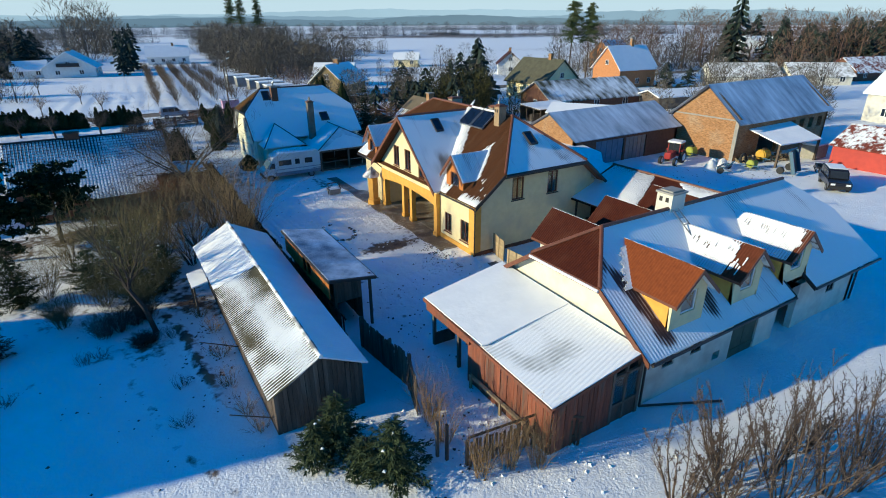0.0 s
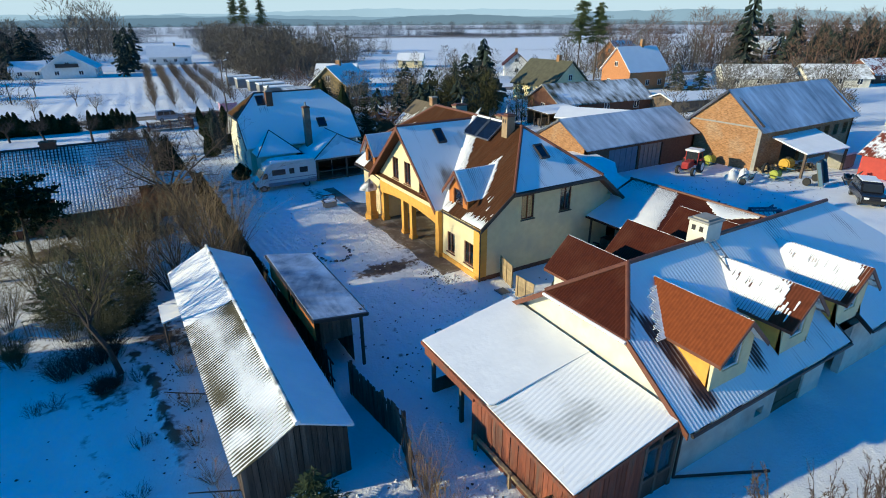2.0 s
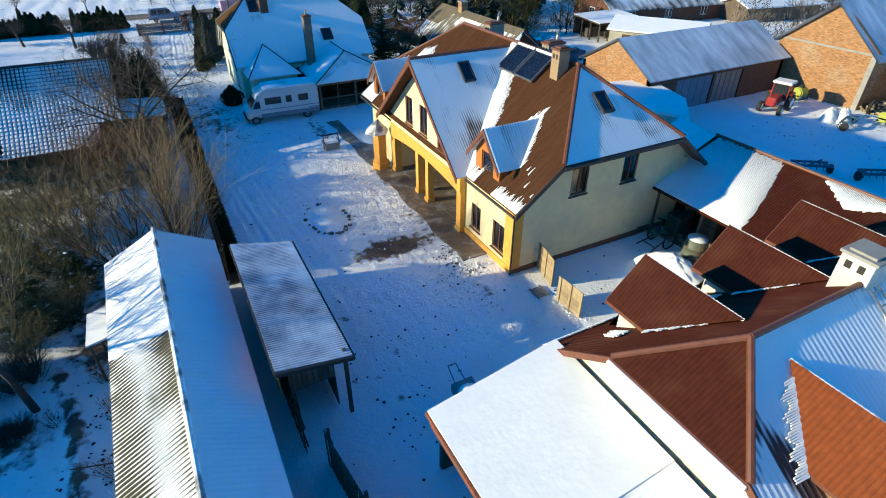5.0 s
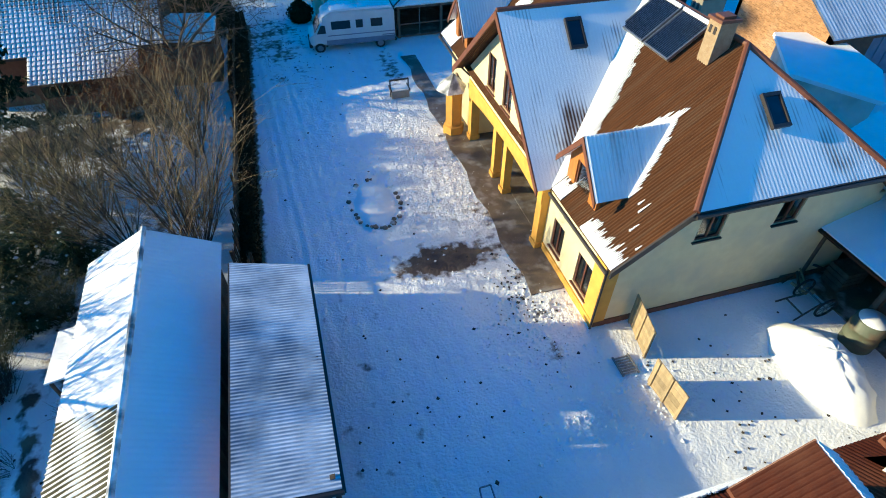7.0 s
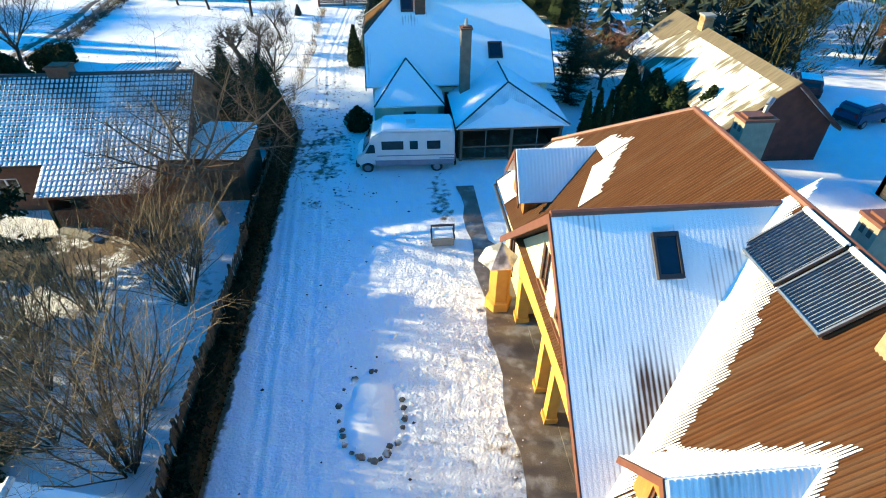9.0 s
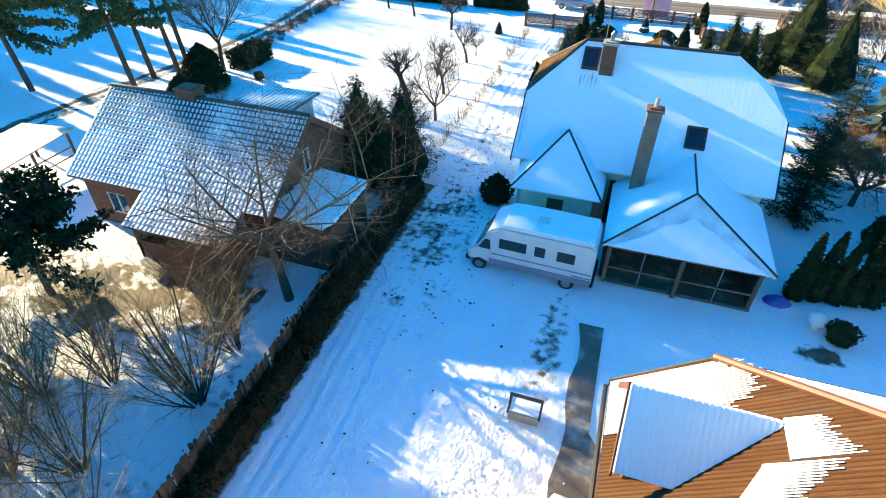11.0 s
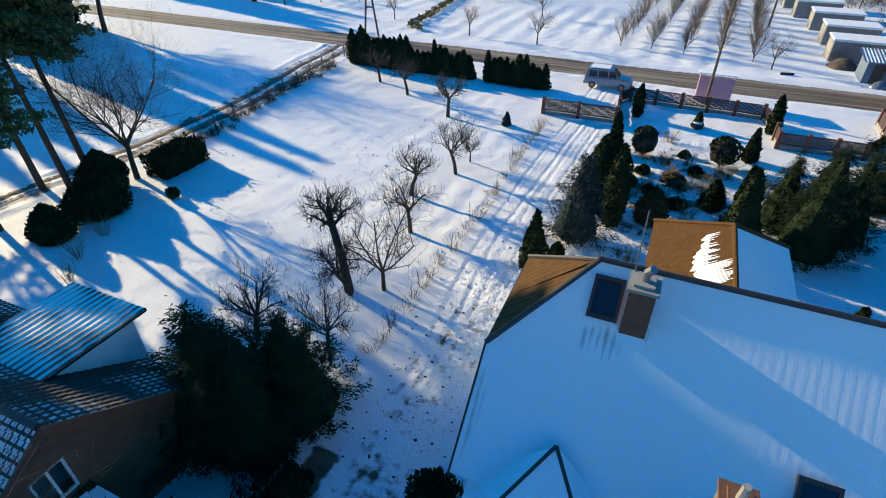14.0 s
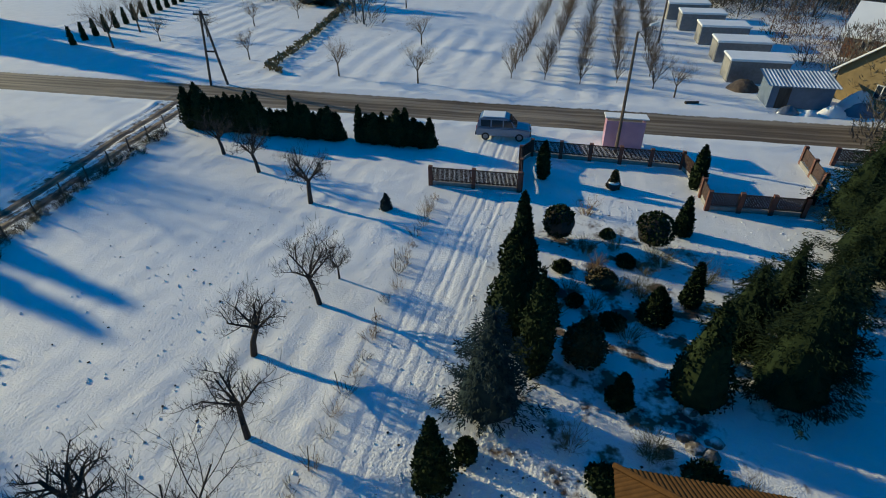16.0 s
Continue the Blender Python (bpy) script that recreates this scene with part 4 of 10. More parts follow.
# snow left lying on the brown slope, combed by the ribs
def combed(spans, step=0.06, t=0.045, plane=(4.45, 0.8, 17.8)):
    """Snow between x0 and x1 on each rib of the west slope; spans yield (y, x0, x1)."""
    mm = M()
    def at(x, y, up):
        return (x, y, plane[0] + plane[1] * (x - plane[2]) + 0.012 + up)
    for k, (y, x0, x1) in enumerate(spans):
        h = step / 2
        p = spans[k - 1] if k and abs(spans[k - 1][0] - y) < step * 1.2 else (y, x0, x1)
        q = spans[k + 1] if k + 1 < len(spans) and abs(spans[k + 1][0] - y) < step * 1.2 else (y, x0, x1)
        xa, xb = (p[1] + x0) / 2, (q[1] + x0) / 2
        x1 = max(x1, max(xa, xb) + 0.05)
        mm.add([at(xa, y - h, 0), at(x1, y - h * 0.4, 0), at(x1, y + h * 0.4, 0), at(xb, y + h, 0), at(xa, y - h, t), at(x1 - 0.02, y - h * 0.4, t * 0.4), at(x1 - 0.02, y + h * 0.4, t * 0.4), at(xb, y + h, t)],
               [(4, 5, 6, 7), (0, 1, 5, 4), (1, 2, 6, 5), (2, 3, 7, 6), (3, 0, 4, 7)])
    return mm


def ribs(y0, y1, step=0.06):
    return [y0 + step * (k + 0.5) for k in range(int((y1 - y0) / step))]


rng = random.Random(7)
spans = []
for y in ribs(29.5, 34.5):
    xv = 17.8 + (y - 29.5) / 4.95 * 5.34
    f = (y - 29.5) / 5
    w = 0.55 + 0.75 * math.sin(math.pi * min(1, f * 1.15)) ** 0.7 + rng.uniform(-0.05, 0.05) + 0.08 * math.sin(y * 9) + 0.05 * math.sin(y * 23) + (0.25 if f > 0.9 else 0)
    spans.append((y, xv, xv + w))
tagged(part("roof_snow", combed(spans), snow, house, "thick band of snow in the valley"), kind="stuff")
spans = []
for y in ribs(27.15, 30.05):
    f = abs(y - 28.55) / 1.35
    xb = 21.03 + (19.15 - 21.03) * min(1, f)
    w = (0.16 + rng.uniform(0, 0.16)) * (1 if f > 0.25 else 0.5 + f * 2)
    if y > 28.55:
        w = 0.28 + rng.uniform(0, 0.35) if f < 0.6 else 0.12
    spans.append((y, xb - 0.02, xb + w + 0.12))
tagged(part("roof_snow", combed(spans), snow, house, "snow collar behind the dormer"), kind="stuff")
spans = [(y, 17.82, 18.08 + rng.uniform(0, 0.28) + (0.1 if y < 26 else 0)) for y in ribs(25.4, 27.4)]
for y in ribs(25.4, 26.9):
    if rng.random() < 0.22:
        xa = 18.5 + 0.9 * rng.random()
        spans.append((y, xa, xa + rng.uniform(0.1, 0.38)))
spans += [(y, 17.82, 18.1 + rng.uniform(0.1, 0.6)) for y in ribs(28.8, 29.5)]
tagged(part("roof_snow", combed(spans), snow, house, "snow left along the eave"), kind="stuff")
spans = []
for y in ribs(38.75, 40.3):
    f = (y - 38.75) / 1.55
    xb = 19.6 + f * 0.9
    spans.append((y, xb + 0.1, xb + 0.75 + 0.5 * f + rng.uniform(-0.1, 0.1)))
for y in ribs(40.3, 41.3):
    spans.append((y, 20.95, 21.5 + 0.35 * (1 - (y - 40.3)) + rng.uniform(-0.1, 0.1)))
tagged(part("roof_snow", combed(spans), snow, house, "rounded snow patch behind the dormer"), kind="stuff")
spans = [(y, 17.82, 20.35 + 0.25 * math.sin(y * 3) + rng.uniform(-0.25, 0.3)) for y in ribs(41.5, 43.28)]
tagged(part("roof_snow", combed(spans), snow, house, "broad snow patch at the verge"), kind="stuff")

def boards(parent, a, b, zb, top, w=0.16, mat=None, t=0.03, gap=0.012):
    """Upright boards along a line from a to b."""
    a, b = Vector((*a, 0)), Vector((*b, 0))
    L = (b - a).length
    n = max(1, int(L / w))
    d = (b - a) / L
    ang = math.atan2(d.y, d.x)
    base = BASE[parent.name]
    box_me = mesh_of("board", M().box(-w / 2 + gap / 2, -t / 2, 0, w / 2 - gap / 2, t / 2, 1), mat or old_wood)
    for k in range(n):
        f = (k + 0.5) / n
        p = a + (b - a) * f
        z0 = zb + random.uniform(-0.03, 0.03)
        h = (top(f) if callable(top) else top) - z0 + random.uniform(-0.02, 0.02)
        ob = new("board", box_me)
        ob.parent = parent
        ob.location = (p.x - base.x, p.y - base.y + 0, z0 - base.z)
        ob.rotation_euler = (random.uniform(-0.01, 0.01), random.uniform(-0.008, 0.008), ang)
        ob.scale = (1, 1, h)


# ---- the stable with its dormers ----
stable = thing("stable", (24, 14.7, 0.85), "long pale stable with half-hipped snowy roof and dormers", "stable")
SK, SR, SY = 0.71, 6.85, 14.75


def stable_top(y):
    return 3.22 + SK * (4.75 - abs(y - SY))


m = M()
wall(m, 'x', 15.3, 0.3, 10.6, 18.9, 0.6, lambda y: min(stable_top(y), 5.25), [], cuts=(12.6, SY, 16.9))
part("gable_wall", m, mk("pale_cream_render", (0.72, 0.67, 0.52), (0.64, 0.59, 0.45), 2, 0.9, 0.3, 40, stain=(0.50, 0.44, 0.34), sscale=0.9), stable)
so = [(16.6, 17.3, 2.2, 2.7), (18.4, 19.1, 2.2, 2.7), (21.3, 23.3, 0.6, 2.9), (20.1, 20.6, 1.3, 1.7), (24.8, 26.5, 0.6, 3.3), (29.4, 30.2, 2.0, 2.6)]
m = wall(M(), 'y', 10.6, 0.3, 15.6, 32.2, 0.6, 3.3, so)
wall(m, 'y', 18.9, -0.3, 15.6, 32.2, 0.6, 3.3, [])
wall(m, 'x', 32.2, -0.3, 10.6, 18.9, 0.6, lambda y: min(stable_top(y), 5.25), [], cuts=(12.6, SY, 16.9))
part("wall_render", m, pale, stable)
for o in (so[0], so[1], so[5]):
    window(stable, 'y', 10.6, 1, *o, dark_trim, glass, 1)
part("barn_door", M().box(21.35, 10.66, 0.75, 22.28, 10.74, 2.88).box(22.32, 10.66, 0.75, 23.25, 10.74, 2.88).box(21.35, 10.63, 1.2, 23.25, 10.67, 1.32).box(21.35, 10.63, 2.4, 23.25, 10.67, 2.52), mk("green_door", (0.06, 0.085, 0.05), (0.045, 0.06, 0.04), 4, 0.7), stable, "dark green plank door")
frost_stable = frosted("sliding_snow_on_sheet", (0.10, 0.058, 0.05), SNOW_C, 0.24, 0.40, (1.6, 0.5, 0.5), 0.9, 0.6, (0.0, 0.17, 0.06, 0), [(16.25, 12.0, 0.5, 1.9, 12, 0.34), (16.4, 10.6, 0.7, 0.6, 0, 0.26), (19.6, 11.2, 0.75, 1.0, -20, 0.22), (15.5, 13.2, 0.25, 1.5, -40, 0.16), (21.1, 12.6, 0.3, 0.5, 0, 0.2)])
def on_south(y):
    return 3.4 + 0.7158 * (y - 10.0)


south = [[(14.9, 10.0, 3.4), (14.9, 12.7, 5.32), (16.95, SY, 6.8), (24.8, SY, 6.8), (24.8, 10.0, 3.4)], [(24.8, 11.4, on_south(11.4)), (24.8, SY, 6.8), (26.5, SY, 6.8), (26.5, 11.4, on_south(11.4))], [(26.5, 10.0, 3.4), (26.5, SY, 6.8), (31.0, SY, 6.8), (33.0, 12.7, 5.32), (33.0, 10.0, 3.4)]]
roof_part("roof_slope", south, frost_stable, stable, 0.17, 0.004, label="south slope under thin snow")
part("bay_wall", M().box(24.8, 11.3, 0.6, 26.5, 11.4, 4.4), pale, stable)
part("verge_board", M().push([(24.8, 9.95, 3.42), (24.8, 11.4, 4.46), (24.8, 11.4, 4.24), (24.8, 9.95, 3.2)], (0.05, 0, 0)), dark_trim, stable)
part("verge_board", M().push([(26.45, 9.95, 3.42), (26.45, 11.4, 4.46), (26.45, 11.4, 4.24), (26.45, 9.95, 3.2)], (0.05, 0, 0)), dark_trim, stable)
S = [(14.9, 10.0, 3.4), (14.9, 12.7, 5.32), (16.95, SY, 6.8), (31.0, SY, 6.8), (33.0, 12.7, 5.32), (33.0, 10.0, 3.4)]
N = [(x, 2 * SY - y, z) for x, y, z in S]
roof_part("roof_slope", [N], rust_sheet, stable, 0.12, 0.010)
roof_part("roof_slope", [[(14.9, 12.7, 5.32), (14.9, 16.8, 5.32), (16.95, SY, 6.8)]], rust_sheet, stable, 0.12, 0.010, label="red-brown half-hip")
roof_part("roof_slope", [[(33, 12.7, 5.32), (33, 16.8, 5.32), (31, SY, 6.8)]], snow, stable, 0.17, 0.012)
ridge_caps(stable, [((16.95, SY, 6.85), (31, SY, 6.85)), ((14.9, 12.7, 5.36), (16.95, SY, 6.84)), ((14.9, 16.8, 5.36), (16.95, SY, 6.84))], brown_trim, 0.09)
m = M()
m.push([(14.86, 10.0, 3.42), (14.86, 12.7, 5.34), (14.86, 12.7, 5.1), (14.86, 10.0, 3.18)], (0.06, 0, 0))
m.push([(14.86, 19.5, 3.42), (14.86, 16.8, 5.34), (14.86, 16.8, 5.1), (14.86, 19.5, 3.18)], (0.06, 0, 0))
m.box(14.86, 12.7, 5.1, 14.92, 16.8, 5.32)
part("barge_board", m, brown_trim, stable)
gutter(stable, (15, 9.93, 3.32), (24.8, 9.93, 3.32), dark_trim)
gutter(stable, (26.5, 9.93, 3.32), (33, 9.93, 3.32), dark_trim)
part("downpipe", M().tube((32.4, 9.95, 3.3), (32.3, 10.52, 2.9), 0.05).tube((32.3, 10.52, 2.9), (32.3, 10.52, 0.9), 0.05), dark_trim, stable)
gutter(stable, (14.82, 12.7, 5.22), (14.82, 16.8, 5.22), white_trim)
part("downpipe", M().tube((15.2, 10.0, 3.3), (15.45, 10.52, 2.9), 0.05).tube((15.45, 10.52, 2.9), (15.45, 10.52, 0.9), 0.05).tube((15.45, 10.5, 0.95), (18.5, 9.0, 0.92), 0.05), dark_trim, stable)


def dormer_y(parent, x, front, z_ridge, half, drop, south, roofs, walls):
    """A gabled dormer on the stable: ridge along y."""
    s = -1 if south else 1
    ze = z_ridge - drop
    def on(z):
        return SY + s * (SR - z) / SK
    f = front
    d = part("dormer", wall(M(), 'y', f - s * 0.35, -s * 0.15, x - half + 0.3, x + half - 0.3, ze - 1.3, lambda u: z_ridge - 0.1 - drop / half * abs(u - x), [(x - 0.45, x + 0.45, ze - 0.75, ze + 0.2)], cuts=(x,)), cream if south else pale, parent, "small rendered dormer")
    for sx in (-1, 1):
        xx = x + sx * (half - 0.3)
        mm = M()
        mm.push([(xx, f - s * 0.5, ze - 1.35), (xx, f - s * 0.5, ze + 0.1), (xx, on(ze) - s * 0.2, ze + 0.1), (xx, on(ze - 1.2), ze - 1.35)], (-sx * 0.12, 0, 0))
        part("cheek", mm, walls, d)
    window(d, 'y', f - s * 0.35, -s, x - 0.45, x + 0.45, ze - 0.75, ze + 0.2, white_trim, glass, 0)
    for sx, mat in ((-1, roofs[0]), (1, roofs[1])):
        roof_part("dormer_roof", [[(x, f, z_ridge), (x + sx * half, f, ze), (x + sx * half, on(ze), ze), (x, on(z_ridge), z_ridge)]], mat, d, 0.12, 0.010, lift=0.03, thick=0.08)
    mm = M()
    for sx in (-1, 1):
        mm.push([(x, f + s * 0.03, z_ridge + 0.03), (x + sx * half, f + s * 0.03, ze + 0.03), (x + sx * half, f + s * 0.03, ze - 0.14), (x, f + s * 0.03, z_ridge - 0.16)], (0, -s * 0.05, 0))
    mm.push([(x - half - 0.02, f, ze + 0.02), (x - half - 0.02, on(ze), ze + 0.02), (x - half - 0.02, on(ze), ze - 0.1), (x - half - 0.02, f, ze - 0.1)], (0.05, 0, 0))
    part("barge_board", mm, brown_trim, d)


orange_sheet = mk("orange_brown_roof_sheet", (0.22, 0.058, 0.018), (0.17, 0.045, 0.015), 6, 0.7, 0.2, 25, spec=0.1)
dormer_y(stable, 17.67, 10.3, 6.38, 1.32, 1.2, True, (orange_sheet, thin_snow), ochre)
melt_rust = frosted("thin_melting_snow_on_rust_sheet", (0.12, 0.034, 0.016), SNOW_C, 0.36, 0.62, (0.6, 3, 0.6), 1.2, 0.7, (10.3, 0.12, 0.16, 1), [(21.0, 10.6, 2.0, 0.75, 0, 0.4), (25.0, 10.4, 2.0, 0.35, 0, 0.3)])
dormer_y(stable, 21.65, 10.3, 6.3, 1.25, 1.2, True, (melt_rust, thin_snow), ochre)
dormer_y(stable, 25.6, 10.3, 6.25, 1.35, 1.2, True, (melt_rust, thin_snow), ochre)


def slope_snow(parent, o, along, down, spans, label, t=0.045, step=0.06):
    """Snow left on a ribbed slope: o a corner, along and down unit vectors; spans (a, d0, d1) give, rib by rib, from where to where it lies."""
    o, along, down = Vector(o), Vector(along).normalized(), Vector(down).normalized()
    n = along.cross(down).normalized()
    if n.z < 0:
        n = -n
    mm = M()
    h = step / 2
    for k, (a, d0, d1) in enumerate(spans):
        low = [o + along * (a + q * h) + down * d + n * 0.045 for q, d in ((-1, d0), (-0.5, d1), (0.5, d1), (1, d0))]
        top = [p + n * (t if i in (0, 3) else t * 0.5) for i, p in enumerate(low)]
        mm.add(low + top, [(4, 5, 6, 7), (0, 1, 5, 4), (1, 2, 6, 5), (2, 3, 7, 6), (3, 0, 4, 7)])
    return tagged(part("roof_snow", mm, snow, parent, label), kind="stuff")


rng = random.Random(91)
for x_, zr_, half_, bare_ in ((21.65, 6.3, 1.25, 0.85), (25.6, 6.25, 1.35, 0.25)):
    long_ = math.hypot(half_, 1.2)
    deep_end = 5.2 - (6.85 - zr_) / 0.71
    spans = []
    for k in range(int(deep_end / 0.06)):
        a = (k + 0.5) * 0.06
        if a < bare_:
            if a > bare_ * 0.35 and rng.random() < 0.55:
                d0 = rng.uniform(0.5, 1.1)
                spans.append((a, d0, d0 + rng.uniform(0.15, 0.5)))
            continue
        d0 = 0.05 + max(0, 0.5 - (a - bare_)) * 0.5 * rng.random()
        top_ = long_ * min(1, (deep_end - a) / 1.6)
        gap = 0.9 < a < 2.9 and rng.random() < 0.5
        if gap and top_ > 1.0:
            c_ = rng.uniform(0.35, 0.6)
            spans += [(a, d0, c_), (a, c_ + rng.uniform(0.06, 0.26), top_ - 0.03)]
        else:
            spans.append((a, d0, max(d0 + 0.1, top_ - 0.03)))
    slope_snow(stable, (x_, 10.3, zr_), (0, 1, 0), (-half_, 0, -1.2), spans, "combed snow left on the dormer's sunny slope")
# snow in the valley behind the first dormer, and scraps on the far slope
spans = [(k * 0.06, 0.0, 0.28 + 0.10 * math.sin(k * 0.9) + rng.uniform(0, 0.14)) for k in range(36)]
slope_snow(stable, (16.33, 12.35, on_south(12.35)), (1.3, 1.72, 1.2), (-1, 0, 0), spans, "snow caught behind the dormer", 0.07)
N_DOWN = (0, 1, -0.7158)
for x_, y_, n_, d_ in ((16.15, 17.75, 9, 0.6), (20.0, 17.6, 8, 0.3)):
    slope_snow(stable, (x_, y_, 6.8 - 0.7158 * (y_ - SY)), (1, 0, 0), N_DOWN, [(k * 0.06, rng.uniform(0, 0.08), d_ * rng.uniform(0.6, 1.3)) for k in range(n_)], "scrap of snow on the red-brown sheet")
for x_ in (18.1, 21.9, 25.7):
    slope_snow(stable, (x_ - 1.25, 17.35, 6.8 - 0.7158 * (17.35 - SY)), (1.3, -1.72, 1.23), (-1, 0, 0), [(k * 0.06, 0.0, (0.12 + 0.05 * math.sin(k)) * (1.4 - k / 40) + rng.uniform(0, 0.06)) for k in range(30)], "thin snow in the dormer's valley")
slope_snow(stable, (14.95, 19.4, 6.8 - 0.7158 * (19.4 - SY)), (1, 0, 0), N_DOWN, [(k * 0.06, -0.04 - rng.uniform(0, 0.06), 0.1) for k in range(60)], "line of snow along the eave")
dormer_y(stable, 18.1, 19.0, 6.25, 1.3, 1.3, False, (rust_sheet, thin_snow), pale)
dormer_y(stable, 21.9, 19.0, 6.25, 1.3, 1.3, False, (rust_sheet, thin_snow), pale)
dormer_y(stable, 25.7, 19.0, 6.25, 1.3, 1.3, False, (rust_sheet, thin_snow), pale)
chimney(stable, 21.3, 14.6, 22.25, 15.45, 6.0, 7.5, pale, concrete)
# roof ladder lying on the snow
m = M()
for dx in (-0.2, 0.2):
    m.tube((21.5 + dx, 14.5, 6.85), (21.4 + dx, 12.2, 5.2), 0.03, n=5)
for k in range(8):
    f = k / 7
    m.tube((21.3 - 0.1 * f, 14.4 - 2.1 * f, 6.78 - 1.5 * f), (21.7 - 0.1 * f, 14.4 - 2.1 * f, 6.78 - 1.5 * f), 0.022, n=5)
part("roof_ladder", m, metal_grey, stable)

# ---- open lean-to on the stable's end ----
lean = thing("lean_to_shed", (12.9, 14.7, 0.85), "low wooden lean-to shed with snowy corrugated roof", "shed")
m = M()
m.ribbed([(10.62, 14.6, 3.14), (10.6, 10.4, 2.97), (15.1, 10.4, 3.7), (15.1, 14.6, 3.78)], 0.17, 0.004, thick=0.05)
corr_lean = frosted("snow_on_fibre_cement", (0.30, 0.30, 0.27), SNOW_C, 0.20, 0.42, (1, 1, 1), 0.6, 0.8, (10.4, 0.17, 0.045, 1), [(12.4, 11.9, 1.5, 1.3, 0, 0.07), (14.2, 10.9, 0.9, 0.6, 0, -0.1)])
part("corrugated_roof", m, corr_lean, lean, "snowy corrugated sheets")
m = M().ribbed([(10.55, 18.95, 3.36), (10.62, 14.4, 3.2), (15.1, 14.4, 3.84), (15.1, 19.15, 3.93)], 0.5, 0.0, thick=0.06)
part("corrugated_roof", m, snow, lean, "deeply snowed corrugated sheets")
m = M().slab([(10.5, 18.98, 3.30), (10.56, 10.36, 2.92), (10.66, 10.36, 2.92), (10.6, 18.98, 3.30)], 0.14)
m.slab([(10.6, 10.36, 2.94), (15.1, 10.36, 3.66), (15.1, 10.44, 3.66), (10.6, 10.44, 2.94)], 0.12)
part("fascia", m, red_wood, lean)
for y in (18.7, 16.6, 14.5):
    part("post", M().box(10.85, y - 0.07, 0.7, 10.99, y + 0.07, 3.2), old_wood, lean)
part("back_wall", M().box(14.9, 10.6, 0.7, 15.2, 18.9, 3.6), inner_shade, lean)
part("end_boards", M().box(10.9, 18.6, 0.7, 12.0, 18.66, 1.5), old_wood, lean)
part("lean_to_frame", M().box(15.05, 10.45, 0.7, 15.2, 10.6, 3.6).box(13.6, 10.45, 0.7, 13.72, 10.58, 3.4).box(14.3, 10.46, 0.7, 14.4, 10.56, 3.5).box(13.6, 10.46, 1.6, 15.1, 10.56, 1.7).box(13.6, 10.46, 2.9, 15.1, 10.56, 3.0), old_wood, lean)
for a, b in ((13.74, 14.28), (14.42, 15.03)):
    part("pane", M().box(a, 10.5, 1.72, b, 10.52, 2.88), glass, lean)
part("lower_panel", M().box(13.7, 10.5, 0.7, 15.05, 10.54, 1.62), old_wood, lean)

boards(lean, (10.72, 15.6), (10.72, 10.5), 0.75, lambda f: 3.0 - 0.12 * f, 0.2, red_wood)
boards(lean, (10.75, 10.48), (13.6, 10.48), 0.75, lambda f: 2.88 + 0.42 * f, 0.19, red_wood)
part("fascia", M().box(10.62, 15.4, 2.7, 10.7, 18.9, 3.1), red_wood, lean)
part("side_rail", M().box(10.5, 10.8, 1.35, 10.62, 15.2, 1.45).box(10.45, 11.0, 0.75, 10.55, 11.1, 1.5).box(10.45, 13.0, 0.75, 10.55, 13.1, 1.5).box(10.45, 15.0, 0.75, 10.55, 15.1, 1.5), pale_wood, lean)

# ---- the old barn ----
barn = thing("barn", (4.6, 23.8, 0.85), "old weathered board barn with corrugated roof half under snow", "barn")
bw = [(4.72, 16.3, 3.75), (4.55, 31.3, 4.3), (2.5, 31.35, 3.2), (2.68, 16.3, 2.62)]
be = [(4.72, 16.3, 3.75), (4.55, 31.3, 4.3), (6.62, 31.2, 3.22), (6.56, 16.35, 2.84)]
mid = lambda a, b, f: tuple(Vector(a).lerp(Vector(b), f))
lower = [mid(bw[0], bw[1], 0), mid(bw[0], bw[1], 0.58), mid(bw[3], bw[2], 0.62), bw[3]]
upper = [mid(bw[0], bw[1], 0.58), bw[1], bw[2], mid(bw[3], bw[2], 0.62)]
barn_frost = frosted("melting_snow_on_fibre_cement", (0.12, 0.105, 0.065), SNOW_C, 0.37, 0.50, (1, 1, 1), 0.9, 0.85, (16.3, 0.147, 0.22, 1), [(3.9, 23.6, 1.1, 1.9, 0, 0.2), (3.2, 21.0, 0.7, 2.0, 0, 0.12), (4.1, 18.6, 0.7, 1.6, 20, -0.16), (3.0, 17.2, 0.6, 1.0, 0, -0.1)])
part("corrugated_roof", M().ribbed(lower, 0.147, 0.024, thick=0.03), barn_frost, barn, "grey-green corrugated sheets with melting snow")
part("corrugated_roof", M().ribbed(upper, 0.177, 0.012, 0.015, thick=0.045), snow, barn, "snowed-over corrugated sheets")
part("corrugated_roof", M().ribbed(be, 0.177, 0.004, 0.02, thick=0.06), snow, barn, "snowed-over corrugated sheets")
part("ridge_cap", M().tube((4.72, 16.28, 3.78), (4.55, 31.32, 4.33), 0.09, n=8), thin_snow_grey, barn)


